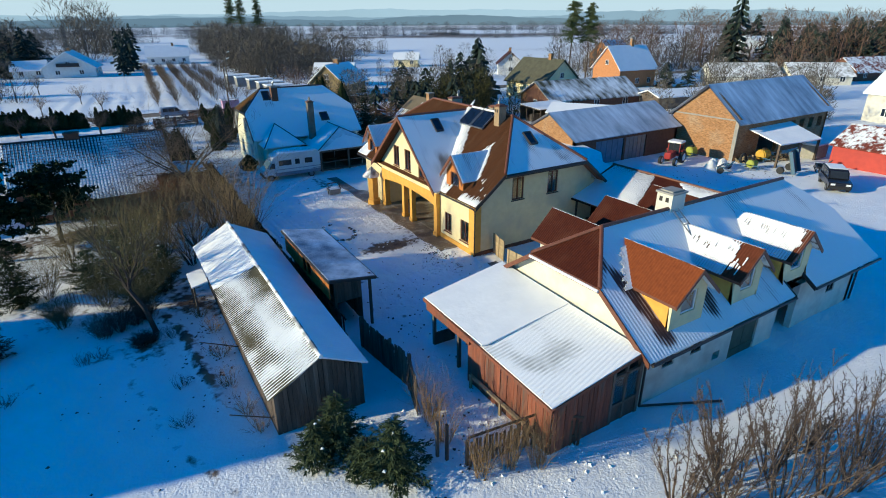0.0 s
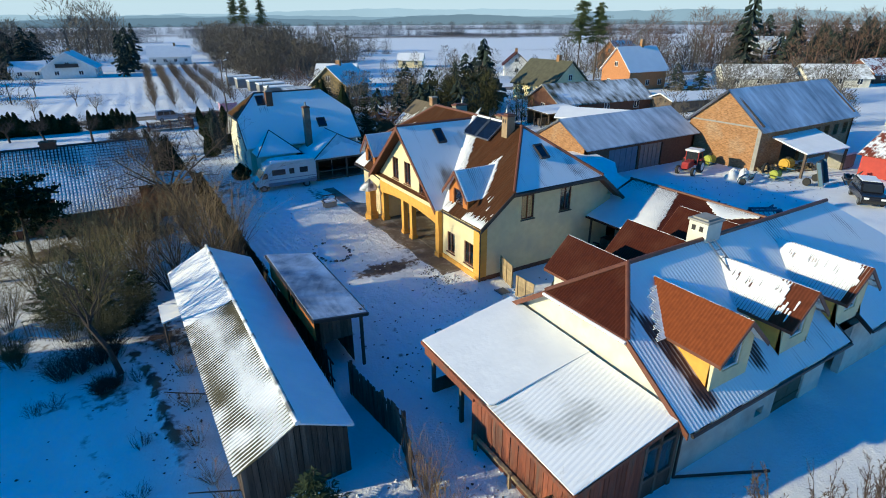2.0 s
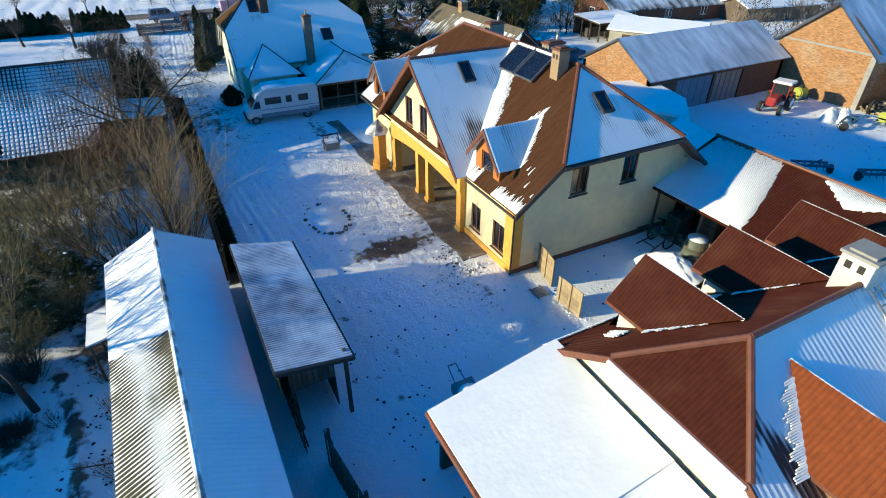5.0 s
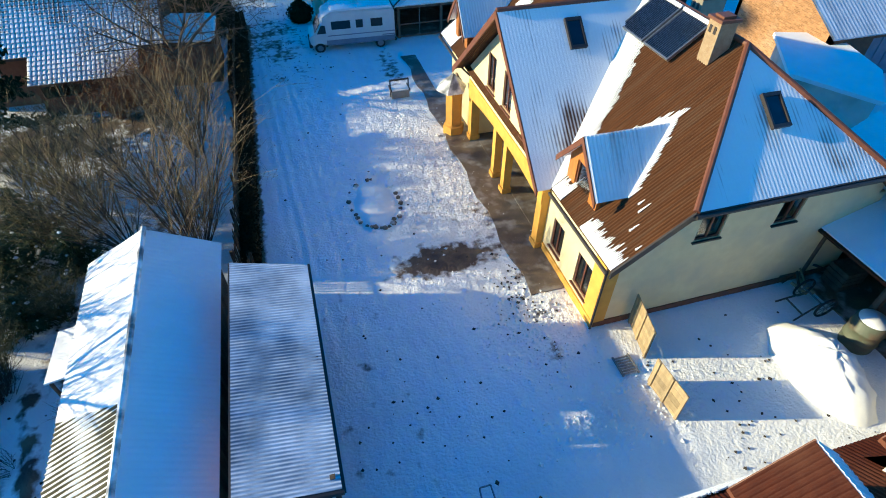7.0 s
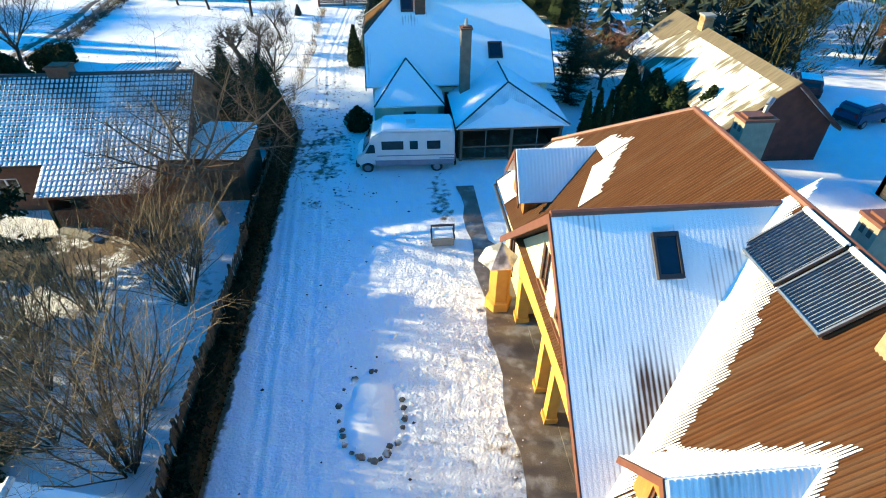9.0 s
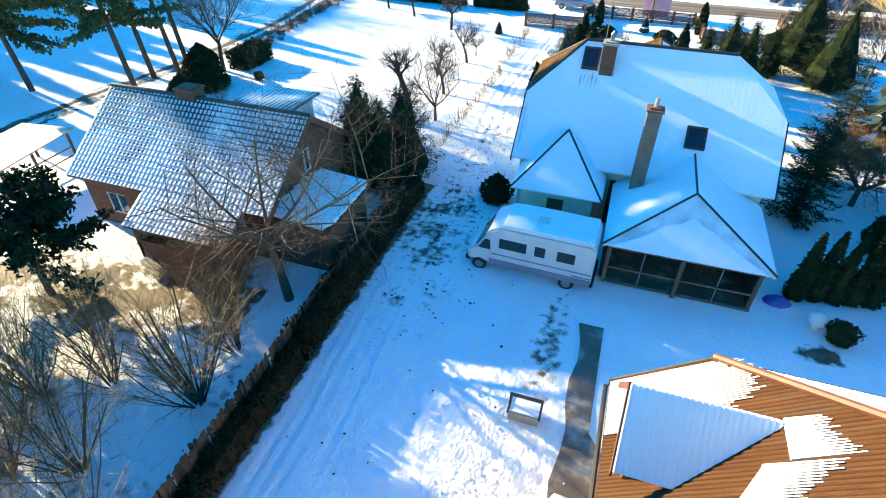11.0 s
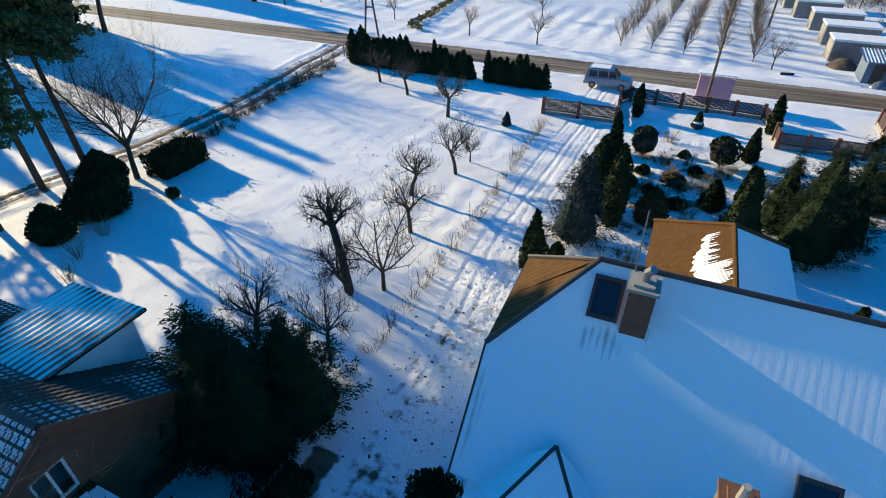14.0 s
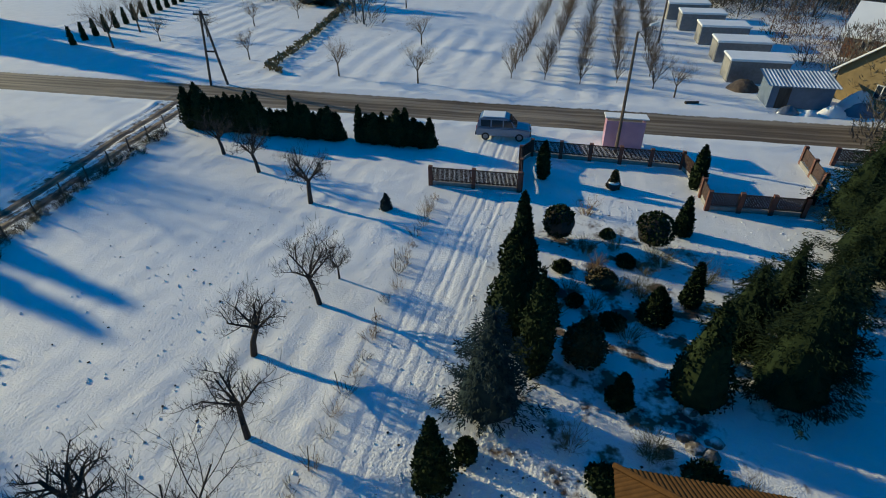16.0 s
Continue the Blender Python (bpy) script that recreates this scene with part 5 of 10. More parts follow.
part("inner_wall", M().push([(2.95, 16.55, 0.6), (6.3, 16.55, 0.6), (6.3, 16.55, 2.8), (4.7, 16.55, 3.6), (2.95, 16.55, 2.62)], (0, 0.05, 0)).box(2.95, 16.6, 0.6, 3.0, 31.0, 2.6).box(6.25, 16.6, 0.6, 6.3, 31, 2.8).push([(2.95, 31, 0.6), (6.3, 31, 0.6), (6.3, 31, 3.2), (4.6, 31, 4.1), (2.95, 31, 3.2)], (0, -0.05, 0)), inner_shade, barn)
boards(barn, (2.9, 16.5), (6.35, 16.5), 0.7, lambda f: 2.7 + (0.95 * f / 0.52 if f < 0.52 else 0.95 * (1 - f) / 0.48), 0.17)
boards(barn, (2.9, 31.0), (2.9, 16.5), 0.7, lambda f: 3.1 - 0.5 * f, 0.19)
boards(barn, (6.35, 16.5), (6.35, 31.0), 0.7, lambda f: 2.75 + 0.35 * f, 0.19)
part("side_shelf", M().slab([(1.75, 27.3, 2.6), (2.55, 27.3, 2.75), (2.55, 29.2, 2.75), (1.75, 29.2, 2.6)], 0.07), snow, barn, "little snowy lean-to roof")
part("prop", M().tube((1.85, 27.4, 0.7), (1.85, 27.4, 2.58), 0.05).tube((1.85, 29.1, 0.7), (1.85, 29.1, 2.58), 0.05), old_wood, barn)
for k in (0, 3):
    part("leaning_pole", M().tube((2.95, 17.4 + k * 1.9, 1.0), (1.5 - 0.3 * random.random(), 17.0 + k * 1.9, 1.9 + 0.3 * random.random()), 0.03, 0.02, 5), bark, barn)

# ---- the raised wooden coop ----
coop = thing("coop", (8.2, 25.3, 0.85), "narrow wooden coop on posts with snowy corrugated roof", "coop")
part("corrugated_roof", M().ribbed([(7.08, 29.3, 4.0), (7.08, 21.8, 3.95), (9.37, 21.7, 3.65), (9.34, 28.85, 3.75)], 0.1, 0.008, thick=0.03), thin_snow_coop := frosted("frost_on_blue_grey_sheet", (0.15, 0.21, 0.29), (0.72, 0.77, 0.84), 0.33, 0.62, (1.2, 1.2, 1), 0.9, 0.5, (21.8, 0.1, 0.07)), coop, "snow-dusted corrugated sheets")
part("fascia", M().slab([(7.02, 29.35, 3.95), (7.02, 21.75, 3.9), (7.1, 21.75, 3.9), (7.1, 29.35, 3.95)], 0.14).slab([(9.34, 28.9, 3.7), (9.36, 21.65, 3.6), (9.44, 21.65, 3.6), (9.42, 28.9, 3.7)], 0.12).slab([(7.05, 21.68, 3.92), (9.4, 21.62, 3.62), (9.4, 21.72, 3.62), (7.05, 21.78, 3.92)], 0.14), dark_trim, coop)
boards(coop, (7.14, 29.1), (7.14, 25.9), 2.75, 3.88, 0.15, orange_wood)
boards(coop, (7.14, 24.6), (7.14, 21.95), 2.75, 3.86, 0.15, orange_wood)
part("lattice", M().box(7.1, 24.6, 2.75, 7.16, 25.9, 2.87).box(7.1, 24.6, 3.7, 7.16, 25.9, 3.86).box(7.1, 25.2, 2.87, 7.16, 25.3, 3.7), orange_wood, coop)
boards(coop, (7.5, 22.4), (8.9, 22.4), 2.3, 3.7, 0.17)
boards(coop, (8.9, 22.4), (8.9, 24.7), 0.9, 3.55, 0.17)
boards(coop, (8.9, 24.7), (8.9, 26.1), 0.9, 2.6, 0.17)
boards(coop, (8.9, 26.1), (8.9, 28.7), 0.9, 3.55, 0.17)
boards(coop, (7.5, 28.9), (7.5, 22.5), 0.75, 2.4, 0.2)
boards(coop, (8.9, 28.8), (7.5, 28.8), 0.9, 3.6, 0.17)
part("floor_deck", M().box(7.5, 22.4, 2.3, 8.9, 28.8, 2.42), old_wood, coop)
for x, y in ((7.5, 22.3), (9.2, 22.0), (9.2, 25.3), (9.2, 28.6), (7.5, 28.9)):
    part("post", M().box(x - 0.06, y - 0.06, 0.7, x + 0.06, y + 0.06, 3.7), old_wood, coop)

# ---- the wing behind the stable, with half-melted roof ----
wing = thing("back_wing", (31, 23, 0.85), "low back wing with red-brown sheet roof half under snow", "shed")
roof_part("roof_slope", [[(26.5, 26.3, 3.4), (26.6, 19.4, 3.4), (31.0, 17.0, 5.1), (31.0, 26.6, 5.1)]], rust_sheet, wing, 0.12, 0.010)
roof_part("roof_slope", [[(35.5, 26.6, 3.4), (35.5, 17.2, 3.4), (31.0, 17.0, 5.1), (31.0, 26.6, 5.1)]], snow, wing, 0.2, 0.01)
roof_part("roof_slope", [[(26.5, 26.3, 3.4), (31, 26.6, 5.1), (33, 30.5, 4.6), (27.6, 29.5, 3.2)]], snow, wing, 0.2, 0.01, lift=0.02)
rng = random.Random(55)
spans = [(y, 26.6, 26.75 + min(1.0, max(0.0, (y - 21.3) / 1.5)) ** 0.8 * 4.2 + rng.uniform(-0.16, 0.1)) for y in ribs(21.3, 26.4)]
tagged(part("snow_sheet", combed(spans, 0.06, 0.05, (3.42, 0.3864, 26.6)), snow, wing, "snow lying where the sun has not reached"), kind="stuff")
spans = [(y, 30.75 - 0.9 * max(0, 1 - abs(y - 19.2) / 1.5) + rng.uniform(-0.15, 0.1), 30.98) for y in ribs(17.6, 20.8)]
tagged(part("snow_sheet", combed(spans, 0.06, 0.05, (3.42, 0.3864, 26.6)), snow, wing, "frayed snow patch below the ridge"), kind="stuff")
part("wall_render", M().box(29.6, 26.0, 0.6, 33, 26.2, 3.4).box(34.8, 17.2, 0.6, 35, 26.2, 3.3).box(27.2, 19.0, 0.6, 27.4, 20.6, 3.4), pale, wing)
part("back_wall", M().box(30.2, 19.2, 0.6, 30.3, 29.4, 4.3).box(27.4, 19.2, 0.6, 30.2, 19.3, 3.6).box(27.6, 29.3, 0.6, 30.2, 29.4, 3.1), inner_shade, wing)
part("earth_floor", M().box(27.1, 19.3, 0.7, 30.2, 29.3, 0.885), mk("trodden_earth", (0.15, 0.105, 0.06), (0.09, 0.066, 0.042), 2.0, 0.9, 0.5, 14, stain=(0.5, 0.5, 0.5), sscale=1.4), wing)
for y_ in (20.7, 23.4, 26.1, 29.0):
    part("post", M().box(27.0, y_ - 0.07, 0.7, 27.14, y_ + 0.07, 3.35), old_wood, wing)
part("eave_beam", M().box(27.0, 19.4, 3.2, 27.16, 29.2, 3.38), pale_wood, wing)
ridge_caps(wing, [((31, 17, 5.15), (31, 26.6, 5.15))], brown_trim, 0.08)

# ---- the low flat shed by the garages ----
low = thing("flat_shed", (38, 36, 0.85), "low shed with flat snow-covered roof", "shed")
part("roof_slab", M().slab([(34.6, 36.6, 3.2), (37.0, 32.9, 3.1), (39.6, 35.6, 3.2), (40.7, 40.1, 3.3), (37.4, 41.1, 3.3)], 0.2), snow, low)
part("wall_render", M().push([(35.0, 36.6, 0.6), (37.0, 33.3, 0.6), (39.2, 35.8, 0.6), (40.2, 39.9, 0.6), (37.5, 40.7, 0.6)], (0, 0, 2.4)), pale, low)

# ---- the long garage ----
gar = thing("garage_building", (47, 42.5, 0.85), "long brick garage with wide doors and snowy roof", "garage")
gy0, gyr, gy1 = 38.8, 42.6, 46.4
m = wall(M(), 'y', gy0, 0.3, 39.2, 55.2, 0.6, 3.7, [(42.3, 46.5, 0.6, 3.3), (46.8, 50.1, 0.6, 3.3)])
wall(m, 'y', gy1, -0.3, 39.2, 55.2, 0.6, 3.7)
wall(m, 'x', 55.2, -0.3, gy0, gy1, 0.6, lambda y: 3.7 + 0.58 * (3.8 - abs(y - gyr)), cuts=(gyr,))
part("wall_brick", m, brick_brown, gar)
# lighter brick than the other walls: the gable's sunlight is in its colour
part("gable_wall", wall(M(), 'x', 39.2, 0.3, gy0, gy1, 0.6, lambda y: 3.7 + 0.58 * (3.8 - abs(y - gyr)), cuts=(gyr,)), brick_red, gar, "brick gable, its sunlit tone put into the colour")
# thin snow; the dark blue sheet tone stands for the slopes' shade
garage_snow = frosted("thin_snow_on_shade_blue_sheet", (0.17, 0.22, 0.28), (0.76, 0.80, 0.84), 0.27, 0.66, (1.8, 0.4, 0.4), 0.8, 0.6)
roof_part("roof_slope", [[(38.9, gy0 - 0.4, 3.75), (55.5, gy0 - 0.4, 3.75), (55.5, gyr, 6.1), (38.9, gyr, 6.1)]], garage_snow, gar, 0.25, 0.005)
roof_part("roof_slope", [[(38.9, gy1 + 0.4, 3.75), (55.5, gy1 + 0.4, 3.75), (55.5, gyr, 6.1), (38.9, gyr, 6.1)]], garage_snow, gar, 0.25, 0.005)
for x0, x1, mt in ((42.35, 46.45, metal_blue), (46.85, 50.05, metal_grey)):
    m = M().box(x0, gy0 + 0.1, 0.65, x1, gy0 + 0.16, 3.28)
    for k in range(1, 5):
        x = x0 + (x1 - x0) * k / 5
        m.box(x - 0.03, gy0 + 0.06, 0.65, x + 0.03, gy0 + 0.12, 3.28)
    part("garage_door", m, mt, gar)

# ---- the big brick barn ----
bb = thing("brick_barn", (65, 36, 0.85), "big brick barn with snowy sheet roof and open canopy", "barn")
bt = lambda y: 5.2 + 0.8 * (4.1 - abs(y - 36.0))
m = wall(M(), 'x', 55.8, 0.4, 32.0, 40.0, 0.6, bt, cuts=(36.0,))
wall(m, 'y', 32.0, 0.4, 56.2, 74, 0.6, 5.2, [(60, 64, 0.6, 3.4), (66, 67, 3, 4.2), (68, 69, 3, 4.2), (70, 71, 3, 4.2), (72, 73, 3, 4.2)])
wall(m, 'y', 40.0, -0.4, 56.2, 74, 0.6, 5.2)
wall(m, 'x', 74, -0.4, 32, 40.0, 0.6, bt, cuts=(36.0,))
part("wall_brick", m, brick_red, bb)
part("concrete_band", M().box(55.76, 32.2, 5.05, 55.84, 39.8, 5.2).box(55.76, 32.0, 0.6, 55.84, 32.4, 5.1), concrete, bb)
roof_part("roof_slope", [[(55.3, 31.5, 4.82), (74.4, 31.5, 4.82), (74.4, 36, 8.5), (55.3, 36, 8.5)]], garage_snow, bb, 0.25, 0.005)
roof_part("roof_slope", [[(55.3, 40.5, 4.82), (74.4, 40.5, 4.82), (74.4, 36, 8.5), (55.3, 36, 8.5)]], garage_snow, bb, 0.25, 0.005)
roof_part("canopy_roof", [[(57.5, 31.8, 4.2), (65.5, 31.8, 4.2), (64.0, 27.5, 3.2), (57.0, 28.0, 3.2)]], snow, bb, 0.25, 0.01)
for x, y in ((57.2, 28.2), (60.5, 27.9), (63.8, 27.7)):
    part("canopy_post", M().box(x - 0.1, y - 0.1, 0.6, x + 0.1, y + 0.1, 3.2), old_wood, bb)

# ---- the red shed ----
red = thing("red_shed", (66, 22.5, 0.85), "bright red shed with snow-streaked tiled roof", "shed")
red_paint = mk("red_paint", (0.42, 0.035, 0.02), (0.34, 0.028, 0.018), 2, 0.6, 0.1, 20)
part("wall_cladding", M().box(63.2, 18.5, 0.6, 63.4, 26, 3.0).box(63.4, 18.5, 0.6, 70, 18.7, 3.0).box(63.4, 25.8, 0.6, 70, 26, 3), red_paint, red)
red_frost = frosted("snow_lines_on_red_tiles", (0.22, 0.06, 0.04), SNOW_C, 0.44, 0.54, (1, 1, 1), 2.0, 0.6)
roof_part("roof_slope", [[(62.8, 18.2, 2.95), (62.8, 26.3, 2.95), (66.7, 26.3, 4.7), (66.7, 18.2, 4.7)]], red_frost, red, 0.3, 0.03)
roof_part("roof_slope", [[(70.6, 18.2, 2.95), (70.6, 26.3, 2.95), (66.7, 26.3, 4.7), (66.7, 18.2, 4.7)]], red_frost, red, 0.3, 0.03)

# ---- the white neighbour house with its annex and car port ----
nb = thing("neighbour_house", (18, 60, 0.8), "pale neighbour house deep under snow, half-hipped roof", "house")
NK = 0.9375
ny0, nyr, ny1 = 56.5, 61.3, 66.2
nx0, nx1 = 12.0, 23.9
nzr = 8.25
W = [(nx0, ny0, 3.75), (nx0, 59.1, 6.19), (14.4, nyr, nzr), (21.4, nyr, nzr), (nx1, 59.1, 6.19), (nx1, ny0, 3.75)]
smooth_snow = mk("deep_roof_snow", SNOW_C, (0.82, 0.82, 0.81), 0.7, 0.7, 0.4, 2.0, spec=0.3)
streaked_snow = frosted("streaked_roof_snow", (0.13, 0.10, 0.085), SNOW_C, 0.12, 0.30, (2.2, 0.4, 0.4), 1.1, 0.7, (0.0, 0.19, 0.035, 0), [(14.9, 59.7, 1.1, 0.45, 0, 0.13), (15.9, 60.3, 0.4, 0.7, 0, 0.10), (12.15, 57.6, 0.35, 1.3, 0, 0.14), (22.6, 60.2, 1.2, 0.8, 0, 0.06)])
for bump_ in [n_ for n_ in streaked_snow.node_tree.nodes if n_.type == 'BUMP']:
    bump_.inputs["Strength"].default_value = 0.35
roof_part("roof_slope", [W], streaked_snow, nb, 0.24, 0.0007, thick=0.2, label="slope under smooth snow")
roof_part("roof_slope", [[(x, 2 * nyr - y, z) for x, y, z in W]], snow_brown2 := frosted("striped_snow_on_tan_sheet", (0.12, 0.085, 0.06), SNOW_C, 0.47, 0.56, (1, 1, 1), 0.8, 0.6, (0.0, 0.16, 0.10, 0)), nb, 0.16, 0.012, thick=0.2)
roof_part("roof_slope", [[(nx0, 59.1, 6.19), (nx0, 63.5, 6.19), (14.4, nyr, nzr)]], tan_sheet := mk("tan_roof_sheet", (0.105, 0.052, 0.018), (0.075, 0.038, 0.014), 4, 0.8, 0.2, 20, spec=0.08), nb, 0.25, 0.015, thick=0.2)
roof_part("roof_slope", [[(nx1, 59.1, 6.19), (nx1, 63.5, 6.19), (21.4, nyr, nzr)]], smooth_snow, nb, 1.0, 0.0, thick=0.2)
nt_top = lambda y: min(3.5 + NK * (4.8 - abs(y - nyr)), 6.0)
m = wall(M(), 'x', nx0 + 0.4, 0.3, ny0 + 0.5, ny1 - 0.5, 0.3, nt_top, [(59.0, 60.2, 1.4, 2.8), (63.2, 64.4, 1.4, 2.8), (60.6, 62.0, 4.0, 5.4)], cuts=(59.1, 63.5))
wall(m, 'x', nx1 - 0.4, -0.3, ny0 + 0.5, ny1 - 0.5, 0.3, nt_top, cuts=(59.1, 63.5))
wall(m, 'y', ny0 + 0.5, 0.3, nx0 + 0.7, nx1 - 0.7, 0.3, 3.4, [(22.2, 23.0, 1.3, 2.6)])
wall(m, 'y', ny1 - 0.5, -0.3, nx0 + 0.7, nx1 - 0.7, 0.3, 3.4)
part("wall_render", m, pale_lemon := mk("pale_lemon_render", (0.72, 0.68, 0.50), (0.64, 0.60, 0.44), 2, 0.9, 0.2, 50), nb)
for o in [(59.0, 60.2, 1.4, 2.8), (63.2, 64.4, 1.4, 2.8), (60.6, 62.0, 4.0, 5.4)]:
    window(nb, 'x', nx0 + 0.4, 1, *o, white_trim, glass, 1, brown_trim)
window(nb, 'y', ny0 + 0.5, 1, 22.2, 23.0, 1.3, 2.6, white_trim, glass, 1)
ridge_caps(nb, [((14.4, nyr, nzr + 0.03), (21.4, nyr, nzr + 0.03)), ((nx0, 59.1, 6.2), (14.4, nyr, nzr)), ((nx0, 63.5, 6.2), (14.4, nyr, nzr))], dark_trim, 0.08)
for x in (nx0 - 0.03, nx1 - 0.03):
    m = M()
    for s in (-1, 1):
        a, b = nyr + s * 4.8, nyr + s * 2.2
        m.push([(x, a, 3.77), (x, b, 6.21), (x, b, 5.95), (x, a, 3.5)], (0.06, 0, 0))
    m.box(x, 59.1, 5.95, x + 0.06, 63.5, 6.18)
    part("barge_board", m, dark_trim, nb)
chimney(nb, 15.3, 60.0, 15.95, 60.7, 6.6, 8.45, brick_brown, concrete, False)
part("chimney_cowl", M().tube((15.62, 60.35, 8.55), (15.62, 60.35, 8.85), 0.09, 0.09, 8).tube((15.62, 60.35, 8.85), (15.74, 60.25, 9.05), 0.11, 0.11, 8), metal_grey, nb)
chimney(nb, 17.75, 55.75, 18.35, 56.35, 3.4, 7.2, mk("sooty_render", (0.20, 0.16, 0.12), (0.14, 0.11, 0.085), 3, 0.9, 0.3, 20), brick_brown, False)
part("chimney_pot", M().tube((18.05, 56.05, 7.3), (18.05, 56.05, 7.75), 0.1, 0.08, 8), concrete, nb)
skylight(nb, [(19.77, 58.5, 5.66), (20.66, 58.5, 5.66), (20.66, 57.7, 4.91), (19.77, 57.7, 4.91)], dark_trim)
skylight(nb, [(14.4, 61.0, 7.97), (15.2, 61.0, 7.97), (15.2, 60.15, 7.17), (14.4, 60.15, 7.17)], dark_trim)
# cross roof to the garden
CW = [(18.1, 61.9, 7.15), (18.1, 66.6, 7.15), (15.7, 69.1, 5.3), (15.7, 64.4, 5.3)]
roof_part("gable_roof", [CW], tan_sheet, nb, 0.12, 0.012, lift=0.03)
rng = random.Random(77)
spans = [(y, 17.0 + 0.25 * abs(y - 64.9) + rng.uniform(-0.12, 0.12), 17.55 + rng.uniform(-0.1, 0.2) + (0.35 if y < 64.6 else 0)) for y in ribs(63.4, 66.5)]
tagged(part("roof_snow", combed(spans, 0.06, 0.05, (5.34, 0.771, 15.7)), snow, nb, "frayed snow patch on the brown slope"), kind="stuff")
roof_part("gable_roof", [[(36.2 - x, y, z) for x, y, z in CW]], smooth_snow, nb, 1.0, 0.0, lift=0.03)
roof_part("gable_roof", [[(15.7, 69.1, 5.3), (20.5, 69.1, 5.3), (18.1, 66.6, 7.15)]], tan_sheet, nb, 0.12, 0.012, lift=0.03)
ridge_caps(nb, [((18.1, 61.9, 7.2), (18.1, 66.6, 7.2)), ((15.7, 69.1, 5.35), (18.1, 66.6, 7.2)), ((20.5, 69.1, 5.35), (18.1, 66.6, 7.2))], tan_sheet, 0.08)
part("wing_wall", M().box(16.1, 65.7, 0.2, 20.1, 68.7, 5.3), pale_lemon, nb)
# annex with pyramid roof
an = part("annex", wall(wall(wall(M(), 'y', 54.9, 0.25, 12.9, 16.3, 0.4, 3.25, [(14.2, 15.0, 0.4, 2.75)]), 'x', 12.9, 0.25, 55.15, 58, 0.4, 3.25), 'x', 16.3, -0.25, 55.15, 58, 0.4, 3.25), pale_lemon, nb)
part("annex_door", M().box(14.22, 54.97, 0.5, 14.98, 55.03, 2.72), brown_trim, nb)
m = M()
a, b, c, d, t = (12.5, 54.4, 3.3), (16.7, 54.4, 3.3), (16.7, 57.0, 3.3), (12.5, 57.0, 3.3), (14.53, 57.4, 5.16)
for tri in ([a, b, t], [b, c, t], [d, a, t]):
    m.ribbed(tri, 1.0, 0.0, thick=0.12)
part("annex_roof", m, smooth_snow, nb)
ridge_caps(nb, [(a, t), (b, t)], dark_trim, 0.05)
# car port
cp = [(17.05, 51.65, 3.05), (23.6, 51.65, 3.05), (20.33, 54.0, 4.75), (20.33, 57.7, 4.75), (17.05, 56.9, 3.05), (23.6, 56.9, 3.05)]
m = M().ribbed([cp[0], cp[2], cp[3], cp[4]], 1.0, 0.0, thick=0.15).ribbed([cp[1], cp[2], cp[3], cp[5]], 1.0, 0.0, thick=0.15)
part("carport_roof", m, smooth_snow, nb)
part("carport_roof", M().ribbed([cp[0], cp[1], cp[2]], 0.11, 0.006, thick=0.12), frosted("half_melted_snow_on_sheet", (0.42, 0.45, 0.49), SNOW_C, 0.38, 0.60, (1, 1, 1), 0.6, 0.6), nb, "front hip half under snow")
cpn = Vector((0, -1.7, 2.35)).normalized() * 0.03
lie = lambda x, f: Vector((x, 51.6 + 2.4 * f, 3.02 + 1.73 * f)) + cpn
part("roof_snow", M().push([lie(17.35, 0), lie(23.3, 0), lie(22.2, 0.22), lie(21.2, 0.46), lie(20.75, 0.52), lie(20.33, 0.62), lie(19.9, 0.5), lie(19.4, 0.45), lie(18.4, 0.2)], cpn * 1.6), smooth_snow, nb, "smooth snow on the front hip")
ridge_caps(nb, [(cp[0], cp[2]), (cp[1], cp[2]), (cp[2], cp[3])], dark_trim, 0.05)
for x, y in ((17.4, 52.0), (20.3, 51.9), (23.2, 52.0)):
    part("carport_post", M().box(x - 0.08, y - 0.08, 0.5, x + 0.08, y + 0.08, 3.0), old_wood, nb)
part("carport_beam", M().box(17.3, 51.9, 2.75, 23.3, 52.05, 2.95).box(17.3, 51.9, 1.7, 23.3, 51.98, 1.78).box(17.3, 51.9, 0.9, 23.3, 51.98, 0.98), old_wood, nb)
# near-black sides and dark floor added to darken the car port inside
part("carport_side", M().box(23.2, 52.1, 0.5, 23.3, 56.7, 3.0), inner_shade, nb)
part("carport_side", M().box(17.2, 52.3, 0.5, 17.3, 56.7, 2.95), inner_shade, nb)
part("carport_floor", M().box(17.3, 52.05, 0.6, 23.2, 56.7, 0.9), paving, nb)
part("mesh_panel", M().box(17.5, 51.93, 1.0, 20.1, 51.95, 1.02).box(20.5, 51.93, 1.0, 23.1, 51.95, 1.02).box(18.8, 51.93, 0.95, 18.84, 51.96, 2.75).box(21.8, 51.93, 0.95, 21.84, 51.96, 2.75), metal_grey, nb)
part("carport_back", M().box(16.9, 56.7, 0.5, 23.5, 56.95, 3.1), inner_shade, nb)
part("mast", M().tube((15.35, 60.72, 7.6), (15.3, 60.8, 10.3), 0.022, 0.015, 6), metal_grey, nb)

# ---- the tiled brown house ----
br = thing("brown_house", (-1.5, 52, 0.85), "brown-clad house with snow-dusted tiled roof", "house")
ry0, ryr, ry1 = 48.1, 52.2, 56.3
rx0, rx1 = -7.5, 3.6
rzr, rze = 6.4, 3.6


